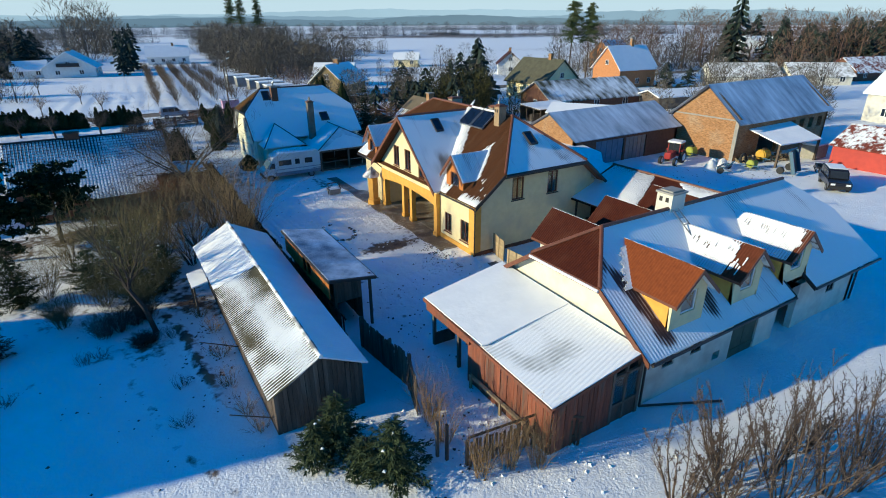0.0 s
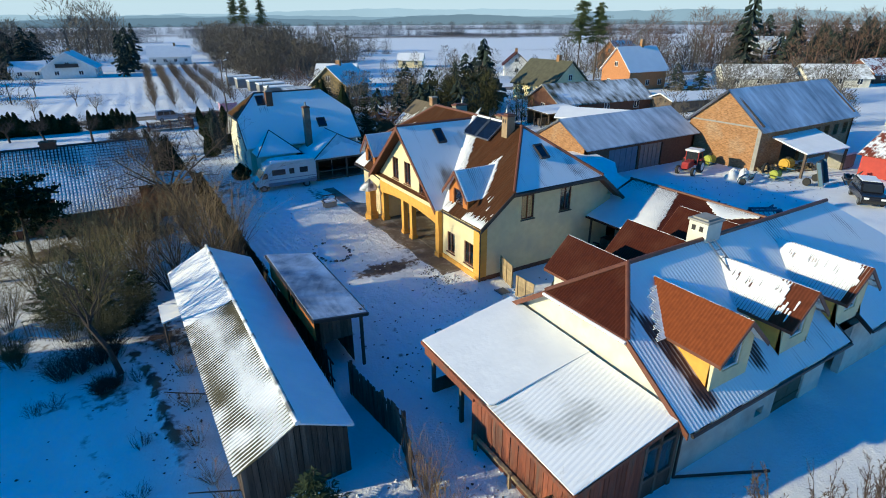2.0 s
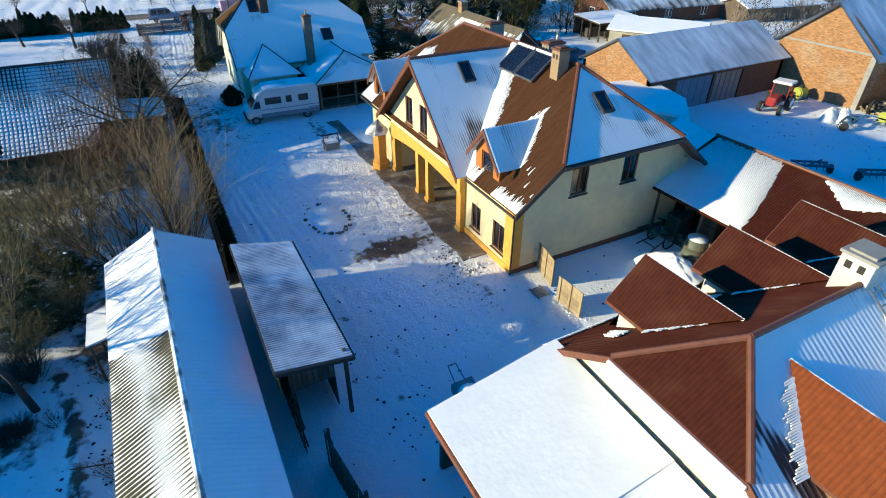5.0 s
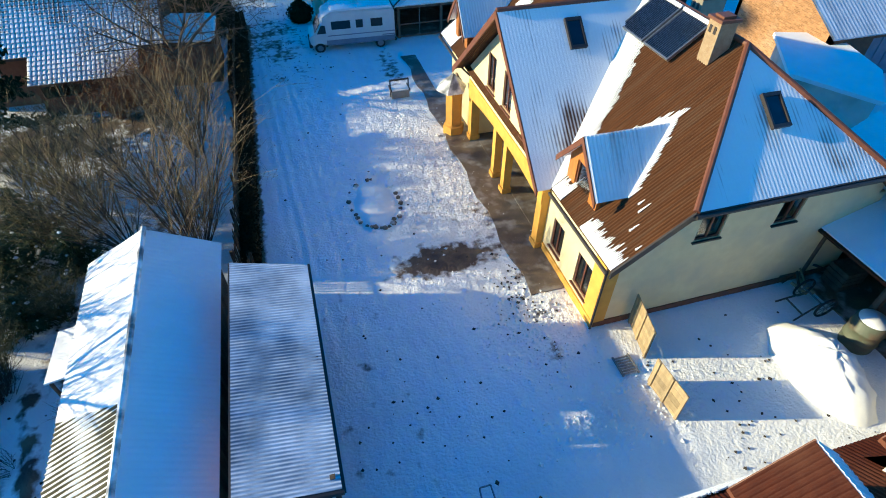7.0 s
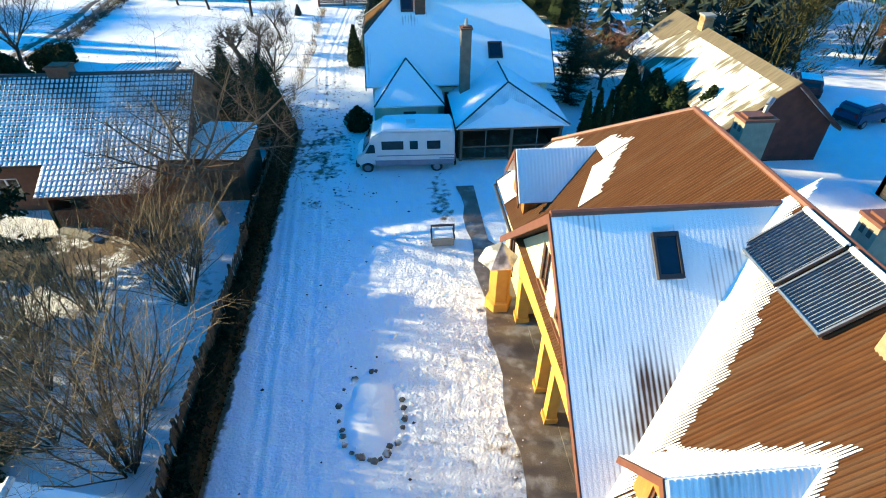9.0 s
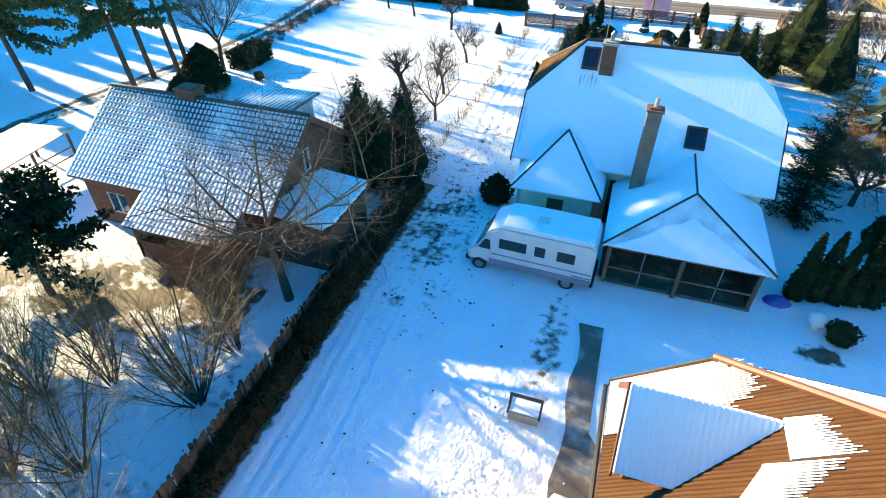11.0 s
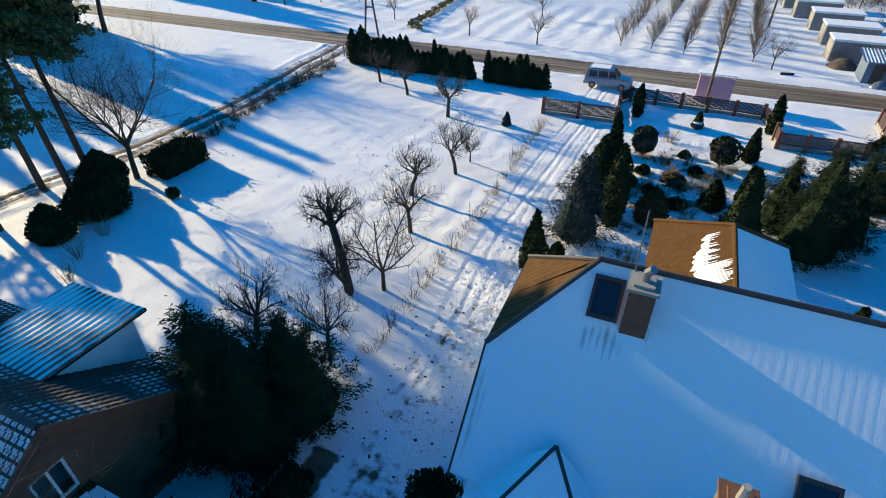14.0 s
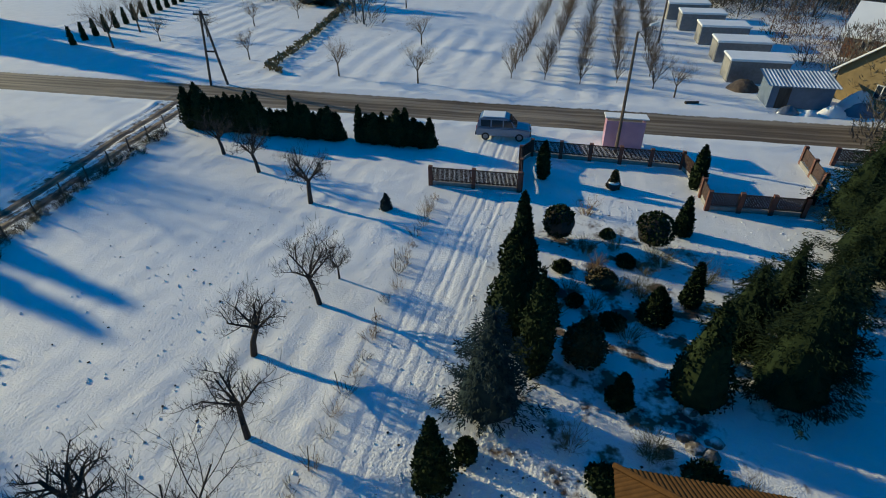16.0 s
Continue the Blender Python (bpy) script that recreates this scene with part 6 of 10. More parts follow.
def tile_snow(name, tile, snow_c, x0, tw, y0, th, more, eave):
    """Dark tiles with snow lying in their pans: the joints and lips of the courses show, less so where it lies deeper."""
    mat = mk(name, tile, tuple(0.7 * c for c in tile), 3.0, 0.7, 0.2, 30, spec=0.3)
    nt = mat.node_tree
    bs = nt.nodes["Principled BSDF"]
    old = bs.inputs["Base Color"].links[0].from_socket
    geo = nt.nodes.new("ShaderNodeNewGeometry")
    xyz = nt.nodes.new("ShaderNodeSeparateXYZ")
    nt.links.new(geo.outputs["Position"], xyz.inputs[0])

    def op(kind, a, b=0.0, c=0.0):
        n = nt.nodes.new("ShaderNodeMath")
        n.operation = kind
        for k, v in enumerate((a, b, c)):
            if isinstance(v, (int, float)):
                n.inputs[k].default_value = v
            else:
                nt.links.new(v, n.inputs[k])
        return n.outputs[0]

    def spread(v, lo, hi, to=1.0):
        n = nt.nodes.new("ShaderNodeMapRange")
        n.inputs["From Min"].default_value, n.inputs["From Max"].default_value, n.inputs["To Max"].default_value = lo, hi, to
        nt.links.new(v, n.inputs["Value"])
        return n.outputs[0]

    def cloud(scale, detail):
        n = nt.nodes.new("ShaderNodeTexNoise")
        n.inputs["Scale"].default_value, n.inputs["Detail"].default_value = scale, detail
        nt.links.new(geo.outputs["Position"], n.inputs["Vector"])
        return n.outputs[0]

    fu = op('FRACT', op('MULTIPLY_ADD', xyz.outputs[0], 1 / tw, -x0 / tw))
    fv = op('FRACT', op('MULTIPLY_ADD', xyz.outputs[1], -1 / th, y0 / th))
    line = op('MAXIMUM', op('MULTIPLY', spread(op('ABSOLUTE', op('SUBTRACT', fu, 0.55)), 0.26, 0.10), 0.85), spread(op('ABSOLUTE', op('SUBTRACT', fv, 0.9)), 0.26, 0.12))
    cover = op('ADD', op('MULTIPLY', cloud(0.42, 3), 1.5), op('MULTIPLY', op('SUBTRACT', cloud(9.0, 4), 0.5), 0.55))
    cover = op('ADD', op('ADD', cover, more), op('MULTIPLY', op('SUBTRACT', xyz.outputs[1], y0), -eave))
    mask = spread(op('SUBTRACT', cover, op('MULTIPLY', line, 0.75)), 0.10, 0.30)
    mx = nt.nodes.new("ShaderNodeMix")
    mx.data_type = 'RGBA'
    mx.inputs[7].default_value = (*snow_c, 1)
    nt.links.new(mask, mx.inputs[0])
    nt.links.new(old, mx.inputs[6])
    nt.links.new(mx.outputs[2], bs.inputs["Base Color"])
    return mat


tile_frost = tile_snow("snow_in_dark_tile_pans", (0.045, 0.036, 0.04), (0.80, 0.80, 0.80), rx0, (rx1 - rx0) / 49, ryr, 4.1 / 17, -0.22, 0.17)
part("wall_clad", wall(wall(wall(wall(M(), 'x', rx1 - 0.4, -0.3, ry0 + 0.4, ry1 - 0.4, 0.4, lambda y: rze + 0.683 * (4.1 - abs(y - ryr)) - 0.2, [(51.5, 52.4, 3.6, 4.8)], cuts=(ryr,)), 'x', rx0 + 0.4, 0.3, ry0 + 0.4, ry1 - 0.4, 0.4, lambda y: rze + 0.683 * (4.1 - abs(y - ryr)) - 0.2, cuts=(ryr,)), 'y', ry0 + 0.4, 0.3, rx0 + 0.7, rx1 - 0.7, 0.4, 3.6, [(-6, -4.8, 1.5, 2.7)]), 'y', ry1 - 0.4, -0.3, rx0 + 0.7, rx1 - 0.7, 0.4, 3.6), brick_brown, br)
window(br, 'x', rx1 - 0.4, -1, 51.5, 52.4, 3.6, 4.8, white_trim, glass, 1)
window(br, 'y', ry0 + 0.4, 1, -6, -4.8, 1.5, 2.7, white_trim, glass, 1)


def tiled(parent, a, b, c, d, tw, th, mat, name="roof_tiles", single=None):
    """Courses of curved tiles from the ridge a-b down to the eave d-c; single(i, j) picks tiles that are parts of their own."""
    a, b, c, d = map(Vector, (a, b, c, d))
    nu, nv = int((b - a).length / tw), int((d - a).length / th)
    eu, es = (b - a) / nu, (d - a) / nv
    nrm = eu.cross(es).normalized()
    if nrm.z < 0:
        nrm = -nrm
    tile = M()
    vs, fs = [], []
    for k, h in ((0, 0.0), (0.35, 0.035), (0.7, 0.04), (0.96, 0.0)):
        for v, extra in ((0, 0.005), (1.12, 0.05)):
            vs.append(eu * k + es * v + nrm * (h + extra))
    fs += [(2 * k, 2 * k + 1, 2 * k + 3, 2 * k + 2) for k in range(3)]
    vs += [vs[k] - nrm * 0.05 for k in (1, 3, 5, 7)]
    fs += [(1, 8, 9, 3), (3, 9, 10, 5), (5, 10, 11, 7)]
    one, rest = mesh_of("roof_tile", M().add(vs, fs), mat), M()
    base = BASE[parent.name]
    for j in range(nv):
        for i in range(nu):
            o = a + eu * i + es * j
            if single and single(i, nu - i, j):
                ob = new("roof_tile", one)
                ob.parent = parent
                ob.location = o - base
            else:
                rest.add([o + v for v in vs], fs)
    return tagged(part(name, rest, mat, parent), kind="stuff")


# thinner snow on this slope, darkened further to stand for its shade
tile_dim = tile_snow("thin_snow_and_shade_on_brown_tiles", (0.06, 0.042, 0.035), (0.76, 0.78, 0.82), rx0, (rx1 - rx0) / 49, ryr, 4.1 / 17, -0.75, -0.06)
part("roof_deck", M().slab([(rx0, ry0, rze), (rx1, ry0, rze), (rx1, ryr, rzr), (rx0, ryr, rzr)], 0.15).slab([(rx0, ry1, rze), (rx1, ry1, rze), (rx1, ryr, rzr), (rx0, ryr, rzr)], 0.15), dark_trim, br)
tiled(br, (rx0, ryr, rzr), (rx1, ryr, rzr), (rx1, ry0, rze), (rx0, ry0, rze), 0.225, 0.28, tile_frost, single=lambda i, e, j: e <= 20 and j < 14)
tiled(br, (rx0, ryr, rzr), (rx1, ryr, rzr), (rx1, ry1, rze), (rx0, ry1, rze), 0.225, 0.28, tile_dim)
tiled(br, (-3.0, ry0 - 0.0, rze), (2.3, ry0 - 0.0, rze), (2.3, 46.5, 2.75), (-3.0, 46.5, 2.75), 0.225, 0.28, tile_frost)
part("porch_deck", M().slab([(-3.0, ry0, rze - 0.02), (2.3, ry0, rze - 0.02), (2.3, 46.5, 2.73), (-3.0, 46.5, 2.73)], 0.12).box(-2.8, 46.7, 0.5, -2.6, 48.4, 2.9).box(1.9, 46.7, 0.5, 2.1, 48.4, 2.9).box(-2.8, 46.7, 0.5, 2.1, 46.85, 1.9), brick_brown, br)
ridge_caps(br, [((rx0, ryr, rzr + 0.05), (rx1, ryr, rzr + 0.05))], dark_trim, 0.1)
part("barge_board", M().push([(rx1, ry0, rze + 0.05), (rx1, ryr, rzr + 0.05), (rx1, ryr, rzr - 0.25), (rx1, ry0, rze - 0.25)], (0.06, 0, 0)).push([(rx1, ry1, rze + 0.05), (rx1, ryr, rzr + 0.05), (rx1, ryr, rzr - 0.25), (rx1, ry1, rze - 0.25)], (0.06, 0, 0)), brown_trim, br)
chimney(br, -3.4, 52.0, -2.4, 52.8, 5.6, 6.75, brick_brown, brick_brown, False)
# flat annex
part("annex", M().box(3.3, 48.6, 0.4, 6.0, 52.2, 3.1), brick_brown, br)
part("annex_roof", M().ribbed([(3.0, 48.3, 3.52), (6.2, 48.3, 3.26), (6.2, 52.6, 3.26), (3.0, 52.6, 3.52)], 0.14, 0.02, thick=0.06), brown_sheet, br, "low sheet roof under deep snow")
m = M()
rng = random.Random(93)
edge_ = [(3.22 + rng.uniform(0, 0.16) + 0.25 * max(0, 1 - abs(k - 33) / 6), 48.4 + 0.12 * k, 6.12 + rng.uniform(0, 0.05) - 0.22 * max(0, 1 - k / 5) - (0.35 if k > 32 else 0) * rng.random()) for k in range(35)]
for xa, y, xb in edge_:
    za, zb = 3.55 - 0.081 * (xa - 3.0), 3.55 - 0.081 * (xb - 3.0)
    m.add([(xa, y - 0.06, za), (xb, y - 0.06, zb), (xb, y + 0.061, zb), (xa, y + 0.061, za), (xa + 0.03, y - 0.06, za + 0.1), (xb - 0.05, y - 0.06, zb + 0.1), (xb - 0.05, y + 0.061, zb + 0.1), (xa + 0.03, y + 0.061, za + 0.1)], [(4, 5, 6, 7), (0, 1, 5, 4), (2, 3, 7, 6), (1, 2, 6, 5), (3, 0, 4, 7)])
tagged(part("roof_snow", m, smooth_snow, br, "deep snow with frayed edges"), kind="stuff")
# rear dormer roof towards the field
roof_part("rear_roof", [[(-2.0, 56.9, 5.45), (1.35, 56.9, 5.45), (1.35, 53.4, 5.6), (-2.0, 53.4, 5.6)]], frosted("snow_lines_on_dark_sheet", (0.05, 0.045, 0.05), SNOW_C, 0.40, 0.60, (1, 1, 1), 0.8, 0.6, (0.0, 0.25, 0.14, 0)), br, 0.25, 0.02)
part("rear_wall", M().box(-1.8, 53.5, 3.2, 1.1, 56.5, 5.35), white_render, br)

# ---- plants ----
def rnd(rng, a, b):
    return rng.uniform(a, b)


def limb(m, rng, p, d, L, r, depth, ratio, spread, kids, up, tip=None, sides=5):
    """A bent, tapering branch with its side branches."""
    segs = 5 if depth > 3 else 3 if depth > 1 else 2
    q = Vector(p)
    d = Vector(d).normalized()
    r0 = r
    for s in range(segs):
        d = (d + Vector((rnd(rng, -1, 1), rnd(rng, -1, 1), rnd(rng, -0.6, 1) * up)) * 0.16).normalized()
        e = q + d * L / segs
        r1 = r0 * (0.82 if depth > 0 else 0.6)
        (tip if tip is not None and depth <= 1 else m).tube(q, e, r0, r1, sides if depth > 1 else 3)
        if depth > 0:
            for k in range(kids if s > 0 else max(1, kids - 1)):
                side = d.orthogonal().normalized()
                side.rotate(Matrix.Rotation(rng.uniform(0, math.tau), 3, d))
                nd = (d * (1 - spread) + side * spread + Vector((0, 0, up * 0.25))).normalized()
                limb(m, rng, q.lerp(e, rng.uniform(0.3, 1.0)), nd, L * ratio * rng.uniform(0.7, 1.15), r1 * 0.62, depth - 1, ratio, spread, kids, up, tip, sides)
        if depth == 0:
            for _ in range(2):
                side = d.orthogonal().normalized()
                side.rotate(Matrix.Rotation(rng.uniform(0, math.tau), 3, d))
                a = q.lerp(e, rng.random())
                b = a + (d * 0.7 + side * rng.uniform(0.3, 0.9) + Vector((0, 0, 0.2))) * L * rng.uniform(0.35, 0.7)
                w = side.cross(d) * max(0.003, r1 * 0.8)
                (tip if tip is not None else m).add([a - w, a + w, b + w * 0.3, b - w * 0.3], [(0, 1, 2, 3)])
        q, r0 = e, r1


def bare_tree(name, at, seed, h=5.0, r=0.12, depth=3, kids=2, spread=0.55, lean=(0, 0), label="", stem=0.35, up=0.5, ratio=0.62, bark_mat=None, twig_mat=None, group="", shoots=0):
    rng = random.Random(seed)
    t = thing(name, (*at, gz(*at)), label or "leafless fruit tree standing in the snow", "tree", group)
    wood, tips = M(), M()
    top = Vector((lean[0], lean[1], h * stem))
    mid_ = Vector((lean[0] * 0.3, lean[1] * 0.3, h * stem * 0.5))
    wood.tube((0, 0, -0.2), mid_, r * 1.25, r, 7).tube(mid_, top, r, r * 0.85, 7)
    n = 4 + kids
    for k in range(n):
        a = k * math.tau / n + rng.uniform(-0.4, 0.4)
        d = Vector((math.cos(a) * spread * 1.3, math.sin(a) * spread * 1.3, up + 0.45))
        limb(wood, rng, mid_.lerp(top, rng.uniform(0.7, 1.0)), d, h * (1 - stem) * rng.uniform(0.55, 0.8), r * 0.5, depth, ratio, spread, kids, up, tips)
    for _ in range(shoots):
        p = Vector(rng.choice(tips.v if rng.random() < 0.75 else wood.v))
        if p.z < h * stem * 0.9:
            continue
        d = Vector((rng.gauss(0, 0.35), rng.gauss(0, 0.35), 1)).normalized() * rng.uniform(0.15, 0.55)
        w = d.orthogonal().normalized() * rng.uniform(0.005, 0.009)
        tips.add([p - w, p + w, p + d + w * 0.4, p + d - w * 0.4], [(0, 1, 2, 3)])
    part("trunk", wood, bark_mat or bark, t, local=True)
    part("crown", tips, twig_mat or twig, t, local=True)
    return t


def shrub(name, at, seed, h=4.0, stems=16, r=0.035, depth=2, spread=0.35, label="", mat=None, group="", haze_=0, stem_mat=None, thick=1.0):
    rng = random.Random(seed)
    t = thing(name, (*at, gz(*at)), label or "tall leafless many-stemmed shrub in snow", "shrub", group)
    wood, tips = M(), M()
    for k in range(stems):
        a = rng.uniform(0, math.tau)
        q = rng.uniform(0.1, 1) * spread
        d = Vector((math.cos(a) * q, math.sin(a) * q, 1))
        limb(wood, rng, (0.25 * math.cos(a) * rng.random(), 0.25 * math.sin(a) * rng.random(), -0.1), d, h * rng.uniform(0.55, 1.0), r * rng.uniform(0.6, 1.2), depth, 0.45, 0.4, 2, 0.5, tips, 4)
    for _ in range(int(haze_ * stems)):
        a, f = rng.uniform(0, math.tau), rng.uniform(0.25, 1.0)
        R = h * spread * f * rng.random() ** 0.6 * 1.1
        p = Vector((R * math.cos(a), R * math.sin(a), h * f * (1 - 0.25 * spread * rng.random())))
        e = Vector((math.cos(a) * spread + rng.gauss(0, 0.5), math.sin(a) * spread + rng.gauss(0, 0.5), rng.uniform(0.1, 1.3))).normalized() * rng.uniform(0.2, 0.55)
        w = Vector((rng.gauss(0, 1), rng.gauss(0, 1), rng.gauss(0, 1))).cross(e).normalized() * rng.uniform(0.003, 0.007) * thick
        k = p + e * 0.55 + Vector((rng.gauss(0, 0.05), rng.gauss(0, 0.05), rng.gauss(0, 0.05)))
        tips.add([p - w, p + w, k + w * 0.8, p + e, k - w * 0.8], [(0, 1, 2, 4), (4, 2, 3)])
    part("stem", wood, stem_mat or mat or bark, t, local=True)
    part("crown", tips, mat or twig, t, local=True)
    return t


def leafy(m, rng, p, size, n=1, upright=0.0):
    """Small leaf sprays at p."""
    for _ in range(n):
        d = Vector((rng.gauss(0, 1), rng.gauss(0, 1), rng.gauss(0, 1) + upright)).normalized()
        s = d.orthogonal().normalized()
        s.rotate(Matrix.Rotation(rng.uniform(0, math.tau), 3, d))
        L, w = size * rng.uniform(0.7, 1.4), size * rng.uniform(0.3, 0.5)
        p = Vector(p)
        m.add([p - s * w, p + s * w, p + d * L + s * w * 0.2, p + d * L * 0.9 - s * w * 0.5], [(0, 1, 2, 3)])


def spruce(name, at, seed, h, r, label, mat=None, group="", tufts=0.0, bare=0.03, dense=1.0):
    """A spruce: uneven whorls of long pointed boughs with gaps between them."""
    rng = random.Random(seed)
    t = thing(name, (*at, gz(*at)), label, "tree", group)
    mat = mat or needles
    part("trunk", M().tube((0, 0, -0.2), (0.1, 0, h * 0.97), 0.02 * h + 0.02, 0.015, 7), bark_dark, t, local=True)
    puff = 0.035 if dense < 1.2 else 0.05 + 0.035 * r
    # solid cone added inside dense crowns so that no light passes
    if dense > 1.2:
        part("core", M().lathe([(r * 0.5, h * 0.05), (r * 0.62, h * 0.12), (r * 0.42, h * 0.42), (r * 0.2, h * 0.7), (0.02, h * 0.94)], 9), mat, t, "solid inner cone that stops light between boughs", local=True)
    m, white = M(), M()
    z = h * bare
    while z < h * 0.97:
        f = z / h
        n = 5 + int(4 * (1 - f))
        off = rng.uniform(0, math.tau)
        for k in range(n):
            a = off + k * math.tau / n + rng.uniform(-0.35, 0.35)
            L = (r * (1 - f) ** 0.85 + 0.1) * rng.uniform(0.6, 1.25)
            d, s = Vector((math.cos(a), math.sin(a), 0)), Vector((-math.sin(a), math.cos(a), 0))
            lift, sag = rng.uniform(0.1, 0.45), rng.uniform(0.15, 0.4)
            steps = max(4, int(L / 0.075))
            for q in range(steps):
                g = (q + 0.5) / steps
                wide = (0.24 * L + 0.06) * (1 - g) ** 0.8 * min(1, 0.3 + 3 * g) + 0.03
                mid_ = d * L * g + Vector((0, 0, z + lift * L * g - sag * L * g * g + 0.22 * L * g ** 3))
                for _ in range(5):
                    c = mid_ + s * rng.uniform(-1, 1) * wide + Vector((0, 0, rng.gauss(-0.02, puff)))
                    v = (d * rng.uniform(0.5, 1) + s * rng.uniform(-0.9, 0.9) + Vector((0, 0, rng.uniform(-0.5, 0.25)))).normalized()
                    w = v.cross(Vector((rng.gauss(0, 0.5), rng.gauss(0, 0.5), 1))).normalized() * rng.uniform(0.016, 0.03)
                    e = c + v * rng.uniform(0.10, 0.2)
                    m.add([c - w, c + w, e + w * 0.4, e - w * 0.4], [(0, 1, 2, 3)])
                if rng.random() < tufts:
                    c = mid_ + s * rng.uniform(-0.7, 0.7) * wide + Vector((0, 0, 0.05))
                    w = rng.uniform(0.04, 0.1)
                    white.add([c + Vector((w, 0, -0.02)), c + Vector((0, w, -0.02)), c + Vector((-w, 0, -0.02)), c + Vector((0, -w, -0.02)), c + Vector((0, 0, w * 0.5))], [(0, 1, 4), (1, 2, 4), (2, 3, 4), (3, 0, 4)])
        z += rng.uniform(0.6, 1.3) * (0.30 if h > 4 else 0.17) / dense
    part("crown", m, mat, t, local=True)
    if white.v:
        tagged(part("snow_tuft", white, snow, t, local=True), kind="stuff")
    return t


def spur_shrub(name, at, seed, h, stems, label, mat, group="", lean=(0, 0)):
    """Straight shoots from one stool, with side shoots set along them and short spurs on all of them."""
    rng = random.Random(seed)
    t = thing(name, (*at, gz(*at)), label, "shrub", group)
    wood, twigs = M(), M()

    def spurs(p, q, r, n):
        d = (q - p).normalized()
        for k in range(n):
            c = p.lerp(q, (k + rng.random()) / n)
            side = d.orthogonal().normalized()
            side.rotate(Matrix.Rotation(rng.uniform(0, math.tau), 3, d))
            e = c + (d * 0.6 + side) * rng.uniform(0.03, 0.09)
            w = side.cross(d) * 0.007
            twigs.add([c - w, c + w, e + w * 1.4, e - w * 1.4], [(0, 1, 2, 3)])

    for k in range(stems):
        a = rng.uniform(0, math.tau)
        d = Vector((math.cos(a) * rng.uniform(0.1, 0.55) + lean[0], math.sin(a) * rng.uniform(0.1, 0.55) + lean[1], 1)).normalized()
        p, L, r = Vector((0.2 * math.cos(a), 0.2 * math.sin(a), -0.1)), h * rng.uniform(0.6, 1.0), rng.uniform(0.018, 0.034)
        segs = 7
        for q in range(segs):
            d = (d + Vector((rng.gauss(0, 0.07), rng.gauss(0, 0.07), 0.05))).normalized()
            e = p + d * L / segs
            wood.tube(p, e, r * (1 - q / segs) + 0.006, r * (1 - (q + 1) / segs) + 0.006, 4)
            if q > 0:
                spurs(p, e, r, 7)
                for _ in range(2 if q > 2 else 1):
                    side = d.orthogonal().normalized()
                    side.rotate(Matrix.Rotation(rng.uniform(0, math.tau), 3, d))
                    b, v = p.lerp(e, rng.random()), (d * 0.85 + side * rng.uniform(0.4, 0.8) + Vector((0, 0, 0.25))).normalized()
                    M2 = L * rng.uniform(0.14, 0.36) * (1.1 - 0.6 * q / segs)
                    for _s in range(3):
                        v = (v + Vector((rng.gauss(0, 0.1), rng.gauss(0, 0.1), 0.08))).normalized()
                        c = b + v * M2 / 3
                        twigs.tube(b, c, 0.010 - 0.002 * _s, 0.008 - 0.002 * _s, 3)
                        spurs(b, c, 0.01, 5)
                        b = c
            p = e
    part("stem", wood, mat, t, local=True)
    part("crown", twigs, mat, t, local=True)
    return t


def profile_bush(name, at, seed, h, r, shape, label, mat, n=1500, size=0.14, cat="shrub", group="", base=0.0):
    """A clipped or columnar evergreen: leaf sprays all over an uneven body. shape(f) gives the radius."""
    rng = random.Random(seed)
    t = thing(name, (*at, gz(*at)), label, cat, group)
    lumps = [(rng.uniform(0, math.tau), rng.uniform(0, 1), rng.uniform(-0.3, 0.24)) for _ in range(22)]
    def rad(f, a):
        k = 1.0
        for la, lf, amt in lumps:
            k += amt * max(0, math.cos(a - la)) ** 3 * max(0, 1 - abs(f - lf) * 4)
        return r * shape(f) * k
    rings = [(max(0.02, 0.84 * r * shape(f)), base + (h - base) * f * 0.96) for f in (0.02, 0.12, 0.25, 0.4, 0.55, 0.7, 0.82, 0.92, 0.99)]
    core = M().lathe(rings, 9)
    if base > 0.2:
        core.tube((0, 0, -0.2), (0, 0, base + 0.2), 0.06, n=6)
    part("core", core, bark_dark if base > 0.2 else mat, t, local=True)
    m = M()
    for _ in range(n):
        f, a = rng.random(), rng.uniform(0, math.tau)
        R = rad(f, a) * rng.uniform(0.82, 1.03)
        leafy(m, rng, (R * math.cos(a), R * math.sin(a), base + (h - base) * f), size, 1, 0.9)
    part("foliage", m, mat, t, local=True)
    return t


COL = lambda f: (min(1, 0.55 + f * 2.2) if f < 0.25 else 1 - 0.1 * f) * (1 if f < 0.55 else max(0.02, 1 - ((f - 0.55) / 0.45) ** 1.6))
CONE = lambda f: min(1.0, 0.7 + f * 3) * max(0.02, (1 - f) ** 0.75)
BALL = lambda f: max(0.02, math.sqrt(max(0, 1 - (2 * f - 1) ** 2)))
DOME = lambda f: max(0.02, (1 - f ** 2.6)) * min(1, 0.75 + f)


